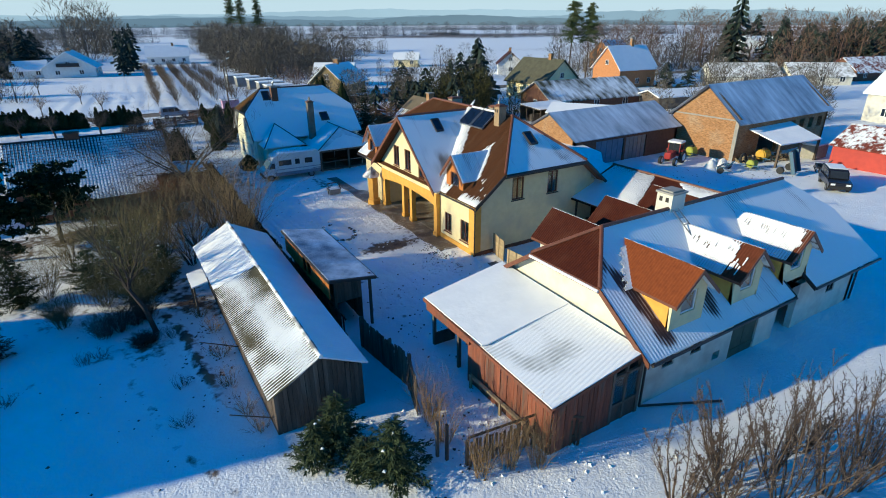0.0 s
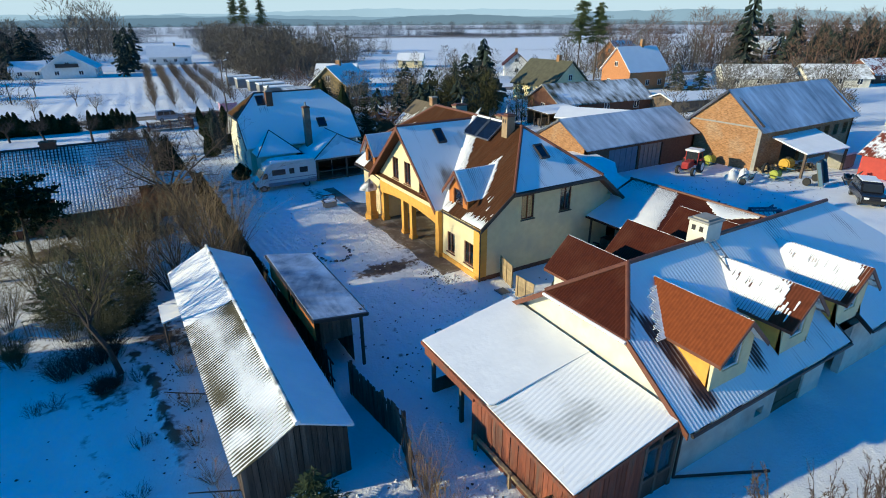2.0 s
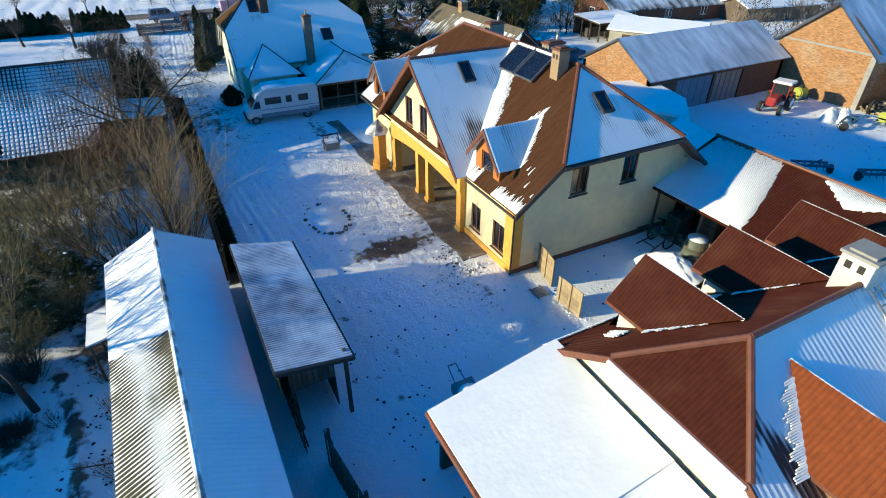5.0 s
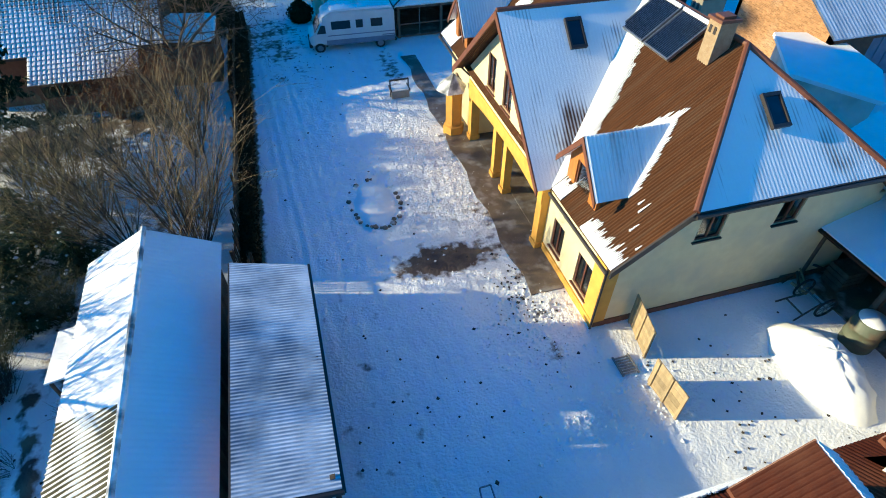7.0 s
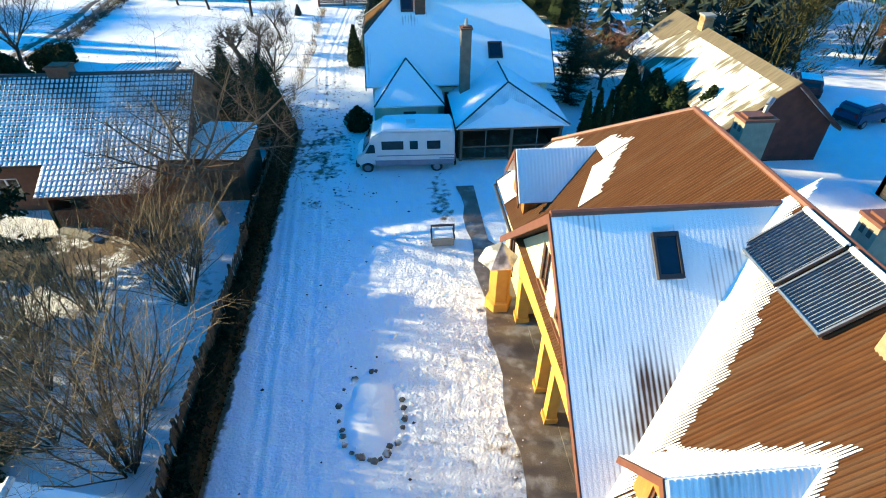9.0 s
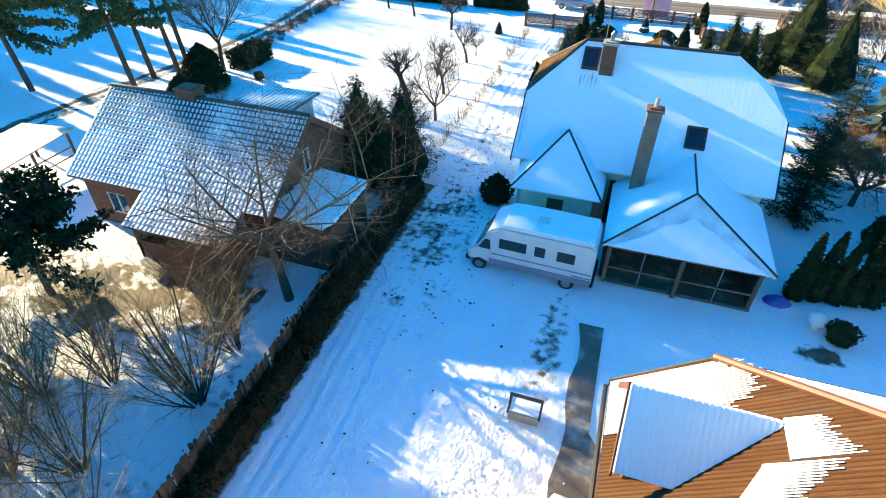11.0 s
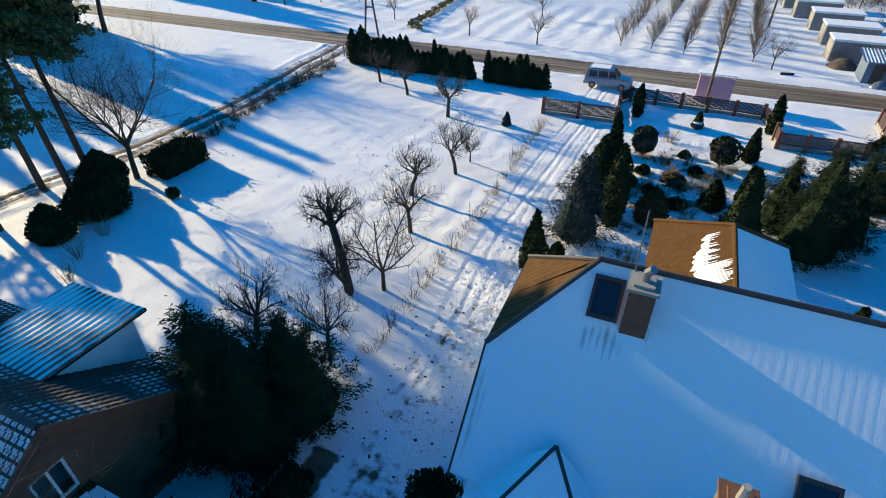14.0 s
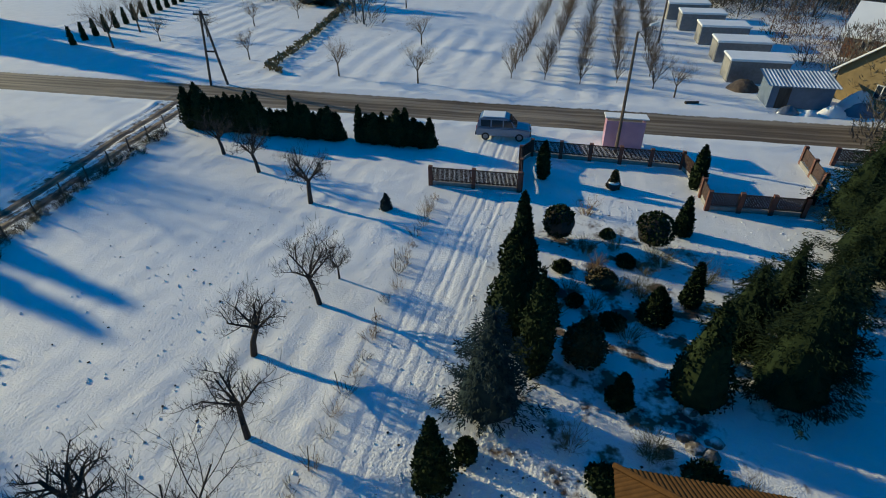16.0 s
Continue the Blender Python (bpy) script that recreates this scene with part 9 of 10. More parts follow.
part("insulator", M().tube((-21.3, 108.98, 6.95), (-21.3, 108.98, 7.15), 0.05).tube((-19.9, 108.98, 6.95), (-19.9, 108.98, 7.15), 0.05).tube((-20.6, 108.98, 7.2), (-20.6, 108.98, 7.4), 0.05), white_trim, ap)
# low stone wall across the road
wl = thing("field_wall", (-16, 125, 0.2), "low dark hedge bank beside the field drive", "hedge")
rng = random.Random(31)
mm = M()
pts = [(-16.0, 113.6), (-18.2, 115.2), (-18.5, 122), (-19.5, 132), (-22.6, 153)]
for (ax, ay), (bx, by) in zip(pts, pts[1:]):
    n = int(math.hypot(bx - ax, by - ay) / 0.05)
    for k in range(n):
        f = rng.random()
        leafy(mm, rng, (ax + (bx - ax) * f + rng.gauss(0, 0.22), ay + (by - ay) * f, 0.2 + rng.uniform(0, 0.7)), 0.3, 2, 0.2)
part("foliage", mm, olive, wl)

# small things about the gardens
solo("stone_urn", M().lathe([(0.16, 0.8), (0.12, 0.95), (0.3, 1.15), (0.36, 1.35), (0.3, 1.52), (0.1, 1.6)], 14, (25.7, 51.85)), white_render, "round white urn capped with snow beside the cypresses", "urn", smooth=True, base=(25.7, 51.85, 0.8))
profile_bush("rounded_bush", (26.4, 51.3), 701, 0.9, 0.6, BALL, "small round dark bush flecked with snow", thuja_leaf, 700, 0.1)
tarp = mk("blue_tarpaulin", (0.03, 0.09, 0.42), (0.025, 0.07, 0.33), 4, 0.5, 0.2, 12)
heap("tarpaulin", 24.5, 53.0, 0.6, 0.4, 0.3, tarp, "crumpled blue tarpaulin by the car port", "tarpaulin", 702)
bn = thing("garden_bench", (-3.4, 43.2, 0.85), "weathered slatted garden bench frame in dry grass", "bench")
for k in range(6):
    d = Vector((0.55, 1.0, 0)).normalized() * 0.95
    p = Vector((-3.75 + 0.17 * k, 43.45 - 0.1 * k, 1.15 + 0.02 * k))
    part("slat", M().tube(p - d, p + d, 0.045, 0.045, 4), pale_wood, bn)
for x, y in ((-4.0, 42.8), (-3.0, 42.4), (-3.4, 44.1), (-2.6, 43.7)):
    part("leg", M().box(x - 0.05, y - 0.05, 0.7, x + 0.05, y + 0.05, 1.15), old_wood, bn)
solo("concrete_slab", M().push([(-2.6, 46.3, 0.88), (-0.9, 45.5, 0.88), (-0.7, 45.9, 0.88), (-2.4, 46.8, 0.88)], (0, 0, 0.14)), concrete, "pale concrete slab lying by the house wall", "slab", base=(-1.6, 46.1, 0.88))
fp = thing("flower_pot", (17.6, 93.8, 0.2), "dark planter bowl with snow on the lawn", "planter")
part("bowl", M().lathe([(0.22, 0.15), (0.3, 0.3), (0.42, 0.6), (0.44, 0.66)], 14, (17.6, 93.8)), dark_trim, fp)
part("snow_fill", M().lathe([(0.41, 0.62), (0.3, 0.72), (0.03, 0.76)], 14, (17.6, 93.8)), snow, fp)
solo("fallen_log", M().tube((24.7, 111.8, 0.32), (25.9, 112.0, 0.36), 0.16, 0.12, 8), bark_dark, "dark log lying at the roadside", "log", base=(25.3, 111.9, 0.3))
rng = random.Random(703)
for k in range(16):
    x, y, r = 19.6 + rng.gauss(0, 0.9), 73.6 + rng.gauss(0, 0.8), rng.uniform(0.15, 0.34)
    mm = M().lathe([(r * 0.8, -0.08), (r, r * 0.25), (r * 0.75, r * 0.6), (r * 0.15, r * 0.8)], 7)
    mm.v = [(vx * rng.uniform(0.8, 1.2), vy * rng.uniform(0.8, 1.2), vz) for vx, vy, vz in mm.v]
    mm.v = [(vx + x, vy + y, vz + gz(x, y)) for vx, vy, vz in mm.v]
    solo("rockery_stone", mm, stone, "grey field stone with snow in the rockery", "stone", "rockery stones", base=(x, y, gz(x, y)))

# ---- vehicles and machines ----
def rounded(m, width, segs=2):
    """The same bag with bevelled edges."""
    bm = bmesh.new()
    vs = [bm.verts.new(p) for p in m.v]
    for f in m.f:
        try:
            bm.faces.new([vs[i] for i in f])
        except ValueError:
            pass
    bmesh.ops.recalc_face_normals(bm, faces=bm.faces)
    bmesh.ops.bevel(bm, geom=bm.edges[:], offset=width, segments=segs, affect='EDGES', clamp_overlap=True)
    out = M()
    bm.verts.index_update()
    out.add([v.co[:] for v in bm.verts], [tuple(v.index for v in f.verts) for f in bm.faces])
    bm.free()
    return out


def side(pts, y0, y1, inset=0.0):
    """A body from its side outline (x, z), y0 to y1."""
    return M().push([(x, y0, z) for x, z in pts], (0, y1 - y0, 0))


def wheel(parent, x, y, z, r, w, hub):
    ty = part("wheel", rounded(M().tube((x, y - w / 2, z), (x, y + w / 2, z), r, n=20), 0.03, 1), rubber, parent, local=True)
    part("rim", M().tube((x, y - w / 2 - 0.01, z), (x, y + w / 2 + 0.01, z), r * 0.6, n=14), hub, ty, local=True)
    return ty


car_glass = mk("tinted_car_glass", (0.03, 0.035, 0.04), None, 3, 0.08)
van_white = mk("camper_white", (0.66, 0.66, 0.64), (0.60, 0.60, 0.58), 1.5, 0.35)
van_skirt = mk("camper_grey_skirt", (0.22, 0.24, 0.30), None, 2, 0.5)
van = thing("camper_van", (14.2, 52.0, 0.8), "white camper van with snow on its roof, parked by the annex", "camper van")
van.rotation_euler = (0, 0, radians(-2))
van.scale = (1, 1, 0.92)
yl, yr = -1.05, 1.05
part("body", rounded(side([(-1.75, 0.55), (2.75, 0.55), (2.75, 2.55), (2.55, 2.72), (-1.2, 2.72), (-1.85, 2.35), (-1.75, 1.5)], yl, yr), 0.09), van_white, van, local=True)
cab = part("cab", rounded(side([(-2.72, 0.5), (-1.6, 0.5), (-1.6, 2.0), (-1.95, 2.0), (-2.35, 1.3), (-2.74, 1.12)], yl + 0.08, yr - 0.08), 0.07), van_white, van, local=True)
part("windscreen", M().push([(-2.36, yl + 0.18, 1.34), (-2.36, yr - 0.18, 1.34), (-1.98, yr - 0.22, 1.97), (-1.98, yl + 0.22, 1.97)], (-0.03, 0, 0.02)), car_glass, cab, local=True)
for s, y in ((-1, yl + 0.08), (1, yr - 0.08)):
    part("cab_window", M().push([(-2.25, y, 1.3), (-1.68, y, 1.3), (-1.68, y, 1.85), (-1.95, y, 1.85)], (0, s * 0.02, 0)), car_glass, cab, local=True)
for a, b in ((-1.3, -0.1), (0.25, 0.7), (1.2, 1.95)):
    part("side_window", rounded(M().box(a, yl - 0.025, 1.55, b, yl + 0.02, 2.1), 0.02, 1), car_glass, van, local=True)
    part("side_window", rounded(M().box(a, yr - 0.02, 1.55, b, yr + 0.025, 2.1), 0.02, 1), car_glass, van, local=True)
part("skirt", M().box(-1.7, yl - 0.012, 0.5, 2.72, yl + 0.03, 0.85).box(-1.7, yr - 0.03, 0.5, 2.72, yr + 0.012, 0.85), van_skirt, van, local=True)
part("stripe", M().box(-1.6, yl - 0.014, 1.12, 2.72, yl, 1.18).box(1.9, yl - 0.014, 0.9, 2.72, yl, 0.96), van_skirt, van, local=True)
part("bumper", rounded(M().box(-2.82, yl + 0.1, 0.35, -2.6, yr - 0.1, 0.6), 0.04), rubber, van, local=True)
part("bumper", rounded(M().box(2.7, yl + 0.1, 0.35, 2.86, yr - 0.1, 0.55), 0.04), rubber, van, local=True)
part("headlight", M().box(-2.76, -0.8, 0.78, -2.7, -0.5, 0.98), white_trim, van, local=True)
part("headlight", M().box(-2.76, 0.5, 0.78, -2.7, 0.8, 0.98), white_trim, van, local=True)
part("rear_light", M().box(2.73, -0.95, 0.9, 2.77, -0.8, 1.3), mk("red_lens", (0.4, 0.02, 0.02), None, 2, 0.3), van, local=True)
part("roof_snow", rounded(side([(-1.3, 2.68), (2.62, 2.68), (2.6, 2.82), (0.9, 2.86), (-0.6, 2.84), (-1.2, 2.79)], yl + 0.05, yr - 0.05), 0.05), snow, van, local=True)
part("roof_hatch", M().box(0.1, -0.3, 2.72, 0.6, 0.2, 2.9), van_white, van, local=True)
for x in (-2.15, 1.75):
    for y in (yl + 0.12, yr - 0.12):
        wheel(van, x, y, 0.33, 0.33, 0.2, metal_grey)


def car(name, at, rz, paint, label, L=4.3, H=1.75, W=1.75, snowy=True, boxy=False, group=""):
    t = thing(name, (*at, gz(*at)), label, "car", group)
    t.rotation_euler = (0, 0, rz)
    a = L / 2
    b = W / 2
    low = [(-a, 0.35), (a, 0.35), (a, 0.75), (a - 0.1, 0.92), (a - 1.0, 1.02), (-a + 0.05, 1.02), (-a, 0.8)]
    part("body", rounded(side(low, -b, b), 0.07), paint, t, local=True)
    top = [(-a + 0.08, 1.0), (a - 1.0, 1.0), (a - 1.65, H - 0.12), (a - 1.95, H), (-a + 0.5, H), (-a + 0.2, H - 0.12)]
    part("cabin", rounded(side(top, -b + 0.1, b - 0.1), 0.06), paint, t, local=True)
    for s in (-1, 1):
        y = s * (b - 0.1)
        for x0, x1 in ((-a + 0.35, -a + 1.1), (-a + 1.2, -a + 2.05), (-a + 2.15, a - 1.55)):
            part("side_window", M().push([(x0, y, 1.08), (x1 + (0.25 if x1 > a - 1.6 else 0), y, 1.08), (x1, y, H - 0.18), (x0, y, H - 0.18)], (0, s * 0.02, 0)), car_glass, t, local=True)
    part("windscreen", M().push([(a - 1.1, -b + 0.2, 1.06), (a - 1.1, b - 0.2, 1.06), (a - 1.66, b - 0.25, H - 0.14), (a - 1.66, -b + 0.25, H - 0.14)], (0.04, 0, 0.03)), car_glass, t, local=True)
    part("rear_window", M().push([(-a + 0.07, -b + 0.25, 1.1), (-a + 0.07, b - 0.25, 1.1), (-a + 0.2, b - 0.28, H - 0.16), (-a + 0.2, -b + 0.28, H - 0.16)], (-0.03, 0, 0.01)), car_glass, t, local=True)
    part("bumper", rounded(M().box(a - 0.05, -b + 0.05, 0.35, a + 0.08, b - 0.05, 0.6), 0.04), rubber, t, local=True)
    part("bumper", rounded(M().box(-a - 0.08, -b + 0.05, 0.35, -a + 0.05, b - 0.05, 0.6), 0.04), rubber, t, local=True)
    for y in (-b + 0.3, b - 0.3):
        part("headlight", M().box(a - 0.04, y - 0.17, 0.68, a + 0.015, y + 0.17, 0.84), white_trim, t, local=True)
        part("rear_light", M().box(-a - 0.015, y - 0.1, 0.8, -a + 0.04, y + 0.1, 1.05), bpy.data.materials["red_lens"], t, local=True)
    for x in (-a + 0.75, a - 0.8):
        for y in (-b + 0.08, b - 0.08):
            wheel(t, x, y, 0.32, 0.32, 0.2, metal_grey)
    if snowy:
        part("roof_snow", rounded(M().box(-a + 0.45, -b + 0.2, H - 0.01, a - 2.0, b - 0.2, H + 0.05), 0.03, 1), snow, t, local=True)
    return t


silver = mk("silver_blue_paint", (0.20, 0.26, 0.34), (0.17, 0.22, 0.30), 3, 0.3, metal=0.4)
black_paint = mk("black_paint", (0.018, 0.018, 0.02), None, 3, 0.2)
car("people_carrier", (9.4, 101.2), 0.05, silver, "silver-blue people carrier parked on the verge", 4.2, 1.8)
car("estate_car", (54.7, 21.6), radians(215), black_paint, "black off-road car in the farm yard", 4.5, 1.7)
car("parked_car", (45.2, 55.4), radians(20), mk("dark_blue_paint", (0.03, 0.06, 0.13), None, 3, 0.3), "dark blue car by the old house", 4.0, 1.5)
car("parked_car", (44.8, 61.0), radians(60), mk("red_paint_car", (0.35, 0.03, 0.03), None, 3, 0.3), "red car by the old house", 3.9, 1.5)

# tractor
tr = thing("tractor", (50.2, 35.2, 0.85), "red farm tractor with white cab roof", "tractor")
tr.rotation_euler = (0, 0, radians(195))
trac_red = mk("tractor_red", (0.38, 0.03, 0.025), (0.3, 0.025, 0.02), 3, 0.45)
part("bonnet", rounded(side([(0.2, 0.75), (1.9, 0.75), (1.95, 1.25), (1.8, 1.45), (0.2, 1.55)], -0.38, 0.38), 0.06), trac_red, tr, local=True)
part("cab_glass", rounded(side([(-1.0, 1.0), (0.2, 1.0), (0.1, 2.4), (-0.95, 2.4)], -0.68, 0.68), 0.04), car_glass, tr, local=True)
part("cab_frame", M().box(-1.02, -0.72, 0.95, 0.22, 0.72, 1.12).box(0.1, -0.72, 1.0, 0.2, -0.64, 2.42).box(0.1, 0.64, 1.0, 0.2, 0.72, 2.42).box(-1.02, -0.72, 1, -0.92, -0.64, 2.42).box(-1.02, 0.64, 1, -0.92, 0.72, 2.42), trac_red, tr, local=True)
part("cab_roof", rounded(M().box(-1.15, -0.82, 2.4, 0.35, 0.82, 2.62), 0.06), white_trim, tr, local=True)
part("exhaust", M().tube((0.9, 0.2, 1.4), (0.9, 0.2, 2.5), 0.05, n=8), rubber, tr, local=True)
part("mudguard", rounded(M().box(-1.1, -1.0, 1.45, 0.0, -0.68, 1.6), 0.05), trac_red, tr, local=True)
part("mudguard", rounded(M().box(-1.1, 0.68, 1.45, 0.0, 1.0, 1.6), 0.05), trac_red, tr, local=True)
for y in (-0.85, 0.85):
    wheel(tr, -0.55, y, 0.75, 0.75, 0.42, white_trim)
    wheel(tr, 1.5, y, 0.48, 0.48, 0.3, white_trim)

yellow = mk("machine_yellow", (0.55, 0.33, 0.03), (0.45, 0.26, 0.02), 3, 0.5)
green_tank = mk("tank_lime", (0.35, 0.38, 0.05), (0.28, 0.30, 0.04), 3, 0.5)
machine_blue = mk("machine_blue_green", (0.03, 0.10, 0.16), (0.02, 0.07, 0.12), 3, 0.5)
tr.scale = (0.88, 0.88, 0.88)
for x, y, r, L, mt, lab in ((59.0, 30.6, 0.58, 1.2, yellow, "yellow sprayer tank on a frame in the farm yard"), (54.8, 29.3, 0.42, 0.9, green_tank, "lime-yellow sprayer tank with dark base"), (54.4, 36.0, 0.5, 1.0, green_tank, "lime-yellow spray tank behind the tractor")):
    t = thing("sprayer", (x, y, 0.85), lab, "sprayer")
    part("tank", rounded(M().tube((x - L / 2, y, 0.95 + r), (x + L / 2, y, 0.95 + r), r, n=16), 0.12), mt, t)
    part("frame", M().box(x - L / 2 - 0.1, y - r, 0.95, x + L / 2 + 0.1, y - r + 0.1, 1.1).box(x - L / 2 - 0.1, y + r - 0.1, 0.95, x + L / 2 + 0.1, y + r, 1.1).box(x - L / 2, y - r - 0.6, 1.2, x - L / 2 + 0.08, y + r + 0.6, 1.3), machine_blue, t)
    part("lid", M().tube((x, y, 0.9 + 2 * r), (x, y, 1.06 + 2 * r), 0.2, n=10), rubber, t)
tp = thing("tipper_trailer", (56.0, 26.3, 0.85), "dark green trailer tipped up on its end", "trailer")
part("bed", M().push([(55.2, 25.6, 1.0), (57.0, 26.0, 1.0), (57.2, 26.8, 3.0), (55.4, 26.4, 3.0)], (0.02, -0.12, 0.05)), mk("dull_green_steel", (0.06, 0.075, 0.06), (0.045, 0.055, 0.045), 3, 0.6), tp)
part("side_board", M().push([(55.15, 25.5, 1.0), (55.25, 25.5, 1.0), (55.45, 26.3, 3.0), (55.35, 26.3, 3.0)], (0, -0.3, 0.1)), machine_blue, tp)
part("side_board", M().push([(56.95, 25.9, 1.0), (57.05, 25.9, 1.0), (57.25, 26.7, 3.0), (57.15, 26.7, 3.0)], (0, -0.3, 0.1)), machine_blue, tp)
part("wheel", M().tube((55.0, 26.6, 1.2), (55.2, 26.6, 1.2), 0.35, n=14), rubber, tp)
part("wheel", M().tube((57.2, 26.9, 1.2), (57.4, 26.9, 1.2), 0.35, n=14), rubber, tp)


def implement(x, y, rz, mat, label, seed):
    rng = random.Random(seed)
    t = thing("farm_implement", (x, y, 0.85), label, "farm machine", "farm implements")
    t.rotation_euler = (0, 0, rz)
    part("frame", M().box(-1.1, -0.08, 0.5, 1.1, 0.08, 0.65).box(-1.1, 0.6, 0.5, 1.1, 0.72, 0.62).box(-0.9, -0.08, 0.5, -0.8, 0.72, 0.62).box(0.8, -0.08, 0.5, 0.9, 0.72, 0.62).tube((-0.3, 0, 0.6), (0, -0.5, 1.2), 0.05).tube((0.3, 0, 0.6), (0, -0.5, 1.2), 0.05), mat, t, local=True)
    for k in range(6):
        xx = -1.0 + 0.4 * k
        part("tine", M().tube((xx, 0.65, 0.55), (xx, 0.8, 0.25), 0.03, n=5).tube((xx, 0.8, 0.25), (xx + 0.05, 0.6, 0.0), 0.03, n=5), mat, t, local=True)
    part("wheel", M().tube((-1.25, 0.3, 0.3), (-1.1, 0.3, 0.3), 0.3, n=12), rubber, t, local=True)
    part("wheel", M().tube((1.1, 0.3, 0.3), (1.25, 0.3, 0.3), 0.3, n=12), rubber, t, local=True)


implement(59.5, 24.7, radians(30), dark_trim, "dark plough standing in the yard", 1)
implement(51.5, 29.8, radians(15), machine_blue, "blue harrow in the shaded yard", 2)
implement(41.0, 26.3, radians(-35), machine_blue, "blue cultivator behind the wing", 3)
implement(43.5, 23.6, radians(-30), machine_blue, "blue cultivator behind the wing", 4)
implement(46.0, 20.6, radians(-25), dark_trim, "dark harrow behind the wing", 5)
implement(61.5, 17.6, radians(40), old_wood, "rusty hay rake by the red shed", 6)
for k, (x, y) in enumerate([(51.5, 31.6), (52.4, 32.0), (53.1, 31.4), (52.2, 30.9)]):
    heap("silage_bag", x, y, 0.75, 0.65, 0.8, white_render, "white plastic-wrapped silage bag in a pile", "silage bag", 40 + k)["group"] = "silage bags"
def firewood(x, y, n, seed, label):
    rng = random.Random(seed)
    t = thing("firewood_pile", (x, y, gz(x, y)), label, "firewood", "firewood piles")
    for k in range(n):
        a, r = rng.uniform(0, math.tau), rng.uniform(0.06, 0.12)
        q = rng.random() ** 0.6
        p = Vector((x + 1.9 * q * math.cos(a), y + 0.9 * q * math.sin(a), gz(x, y) + 0.08 + 0.75 * (1 - q) * rng.random()))
        d = Vector((rng.uniform(-1, 1), rng.uniform(-1, 1), rng.uniform(-0.25, 0.25))).normalized() * rng.uniform(0.18, 0.4)
        part("log", M().tube(p - d, p + d, r, r * 0.9, 6), pale_wood if k % 3 else bark, t)


firewood(57.5, 31.2, 60, 50, "loose pile of split logs under the canopy")
firewood(61.0, 30.0, 60, 51, "loose pile of split logs under the canopy")
bl = thing("pallet_stack", (65.0, 28.4, 0.85), "stack of pale blocks under a snowy cover", "pallet stack")
part("spacer_block", rounded(M().box(63.9, 27.6, 0.85, 66.2, 29.3, 2.3), 0.1), concrete, bl)
part("snow_cap", rounded(M().box(63.85, 27.55, 2.28, 66.25, 29.35, 2.45), 0.08), snow, bl)
ty = thing("tyre", (56.0, 31.0, 0.85), "old black tractor tyre leaning upright", "tyre")
mm = M()
for k in range(18):
    a, b = k * math.tau / 18, (k + 1) * math.tau / 18
    mm.tube((56.0 + 0.45 * math.cos(a), 31.0, 1.4 + 0.45 * math.sin(a)), (56.0 + 0.45 * math.cos(b), 31.0, 1.4 + 0.45 * math.sin(b)), 0.14, n=7)
part("tread", mm, rubber, ty)

# ---- the village and the land beyond ----
def far_house(name, at, rz, w, l, h, rise, walls, roof, label, chim=None, wins=2, gable_wins=1, over=0.5, half_hip=0.0, cat="house"):
    """A gabled house: ridge along its own x, l long, w wide."""
    t = thing(name, (*at, gz(*at) - 0.1), label, cat)
    t.rotation_euler = (0, 0, rz)
    a, b = l / 2, w / 2
    gt = lambda y: h + rise * (1 - abs(y) / b) - 0.08
    part("wall", wall(M(), 'x', -a, 0.3, -b, b, -0.3, gt, cuts=(0,)), walls, t, local=True)
    part("wall", wall(M(), 'x', a, -0.3, -b, b, -0.3, gt, cuts=(0,)), walls, t, local=True)
    part("wall", wall(M(), 'y', -b, 0.3, -a + 0.3, a - 0.3, -0.3, h), walls, t, local=True)
    part("wall", wall(M(), 'y', b, -0.3, -a + 0.3, a - 0.3, -0.3, h), walls, t, local=True)
    k = rise / b
    o = a + over
    for s in (-1, 1):
        part("roof", M().slab([(-o, 0, h + rise), (o, 0, h + rise), (o, s * (b + over), h - k * over), (-o, s * (b + over), h - k * over)], 0.18), roof, t, local=True)
    def win(axis, c, s, u, z, ww, hh):
        f = M()
        if axis == 'x':
            f.box(c, u - ww / 2, z, c + s * 0.05, u + ww / 2, z + hh)
        else:
            f.box(u - ww / 2, c, z, u + ww / 2, c + s * 0.05, z + hh)
        wf = part("window", f, white_trim, t, local=True)
        g = M()
        for q in (-1, 1):
            if axis == 'x':
                g.box(c + s * 0.045, u + q * ww * 0.25 - ww * 0.2, z + 0.08, c + s * 0.06, u + q * ww * 0.25 + ww * 0.2, z + hh - 0.08)
            else:
                g.box(u + q * ww * 0.25 - ww * 0.2, c + s * 0.045, z + 0.08, u + q * ww * 0.25 + ww * 0.2, c + s * 0.06, z + hh - 0.08)
        part("pane", g, glass_dark, wf, local=True)
    for i in range(wins):
        u = -a + l * (i + 0.5) / wins
        for s in (-1, 1):
            win('y', s * b, s, u, 1.0, 1.1, 1.2)
    for i in range(gable_wins):
        for s in (-1, 1):
            win('x', s * a, s, 0 if gable_wins == 1 else (i - 0.5) * w * 0.45, 1.0, 1.1, 1.2)
            if i == 0 and rise > 2.5:
                win('x', s * a, s, 0, h + 0.4, 1.0, 1.1)
    if chim:
        cx, cz = chim
        ch = part("chimney", M().box(cx - 0.35, -0.35, h + rise * 0.5, cx + 0.35, 0.35, h + rise + cz), brick_red, t, local=True)
        part("chimney_cap", M().box(cx - 0.42, -0.42, h + rise + cz, cx + 0.42, 0.42, h + rise + cz + 0.1), concrete, ch, local=True)
    return t


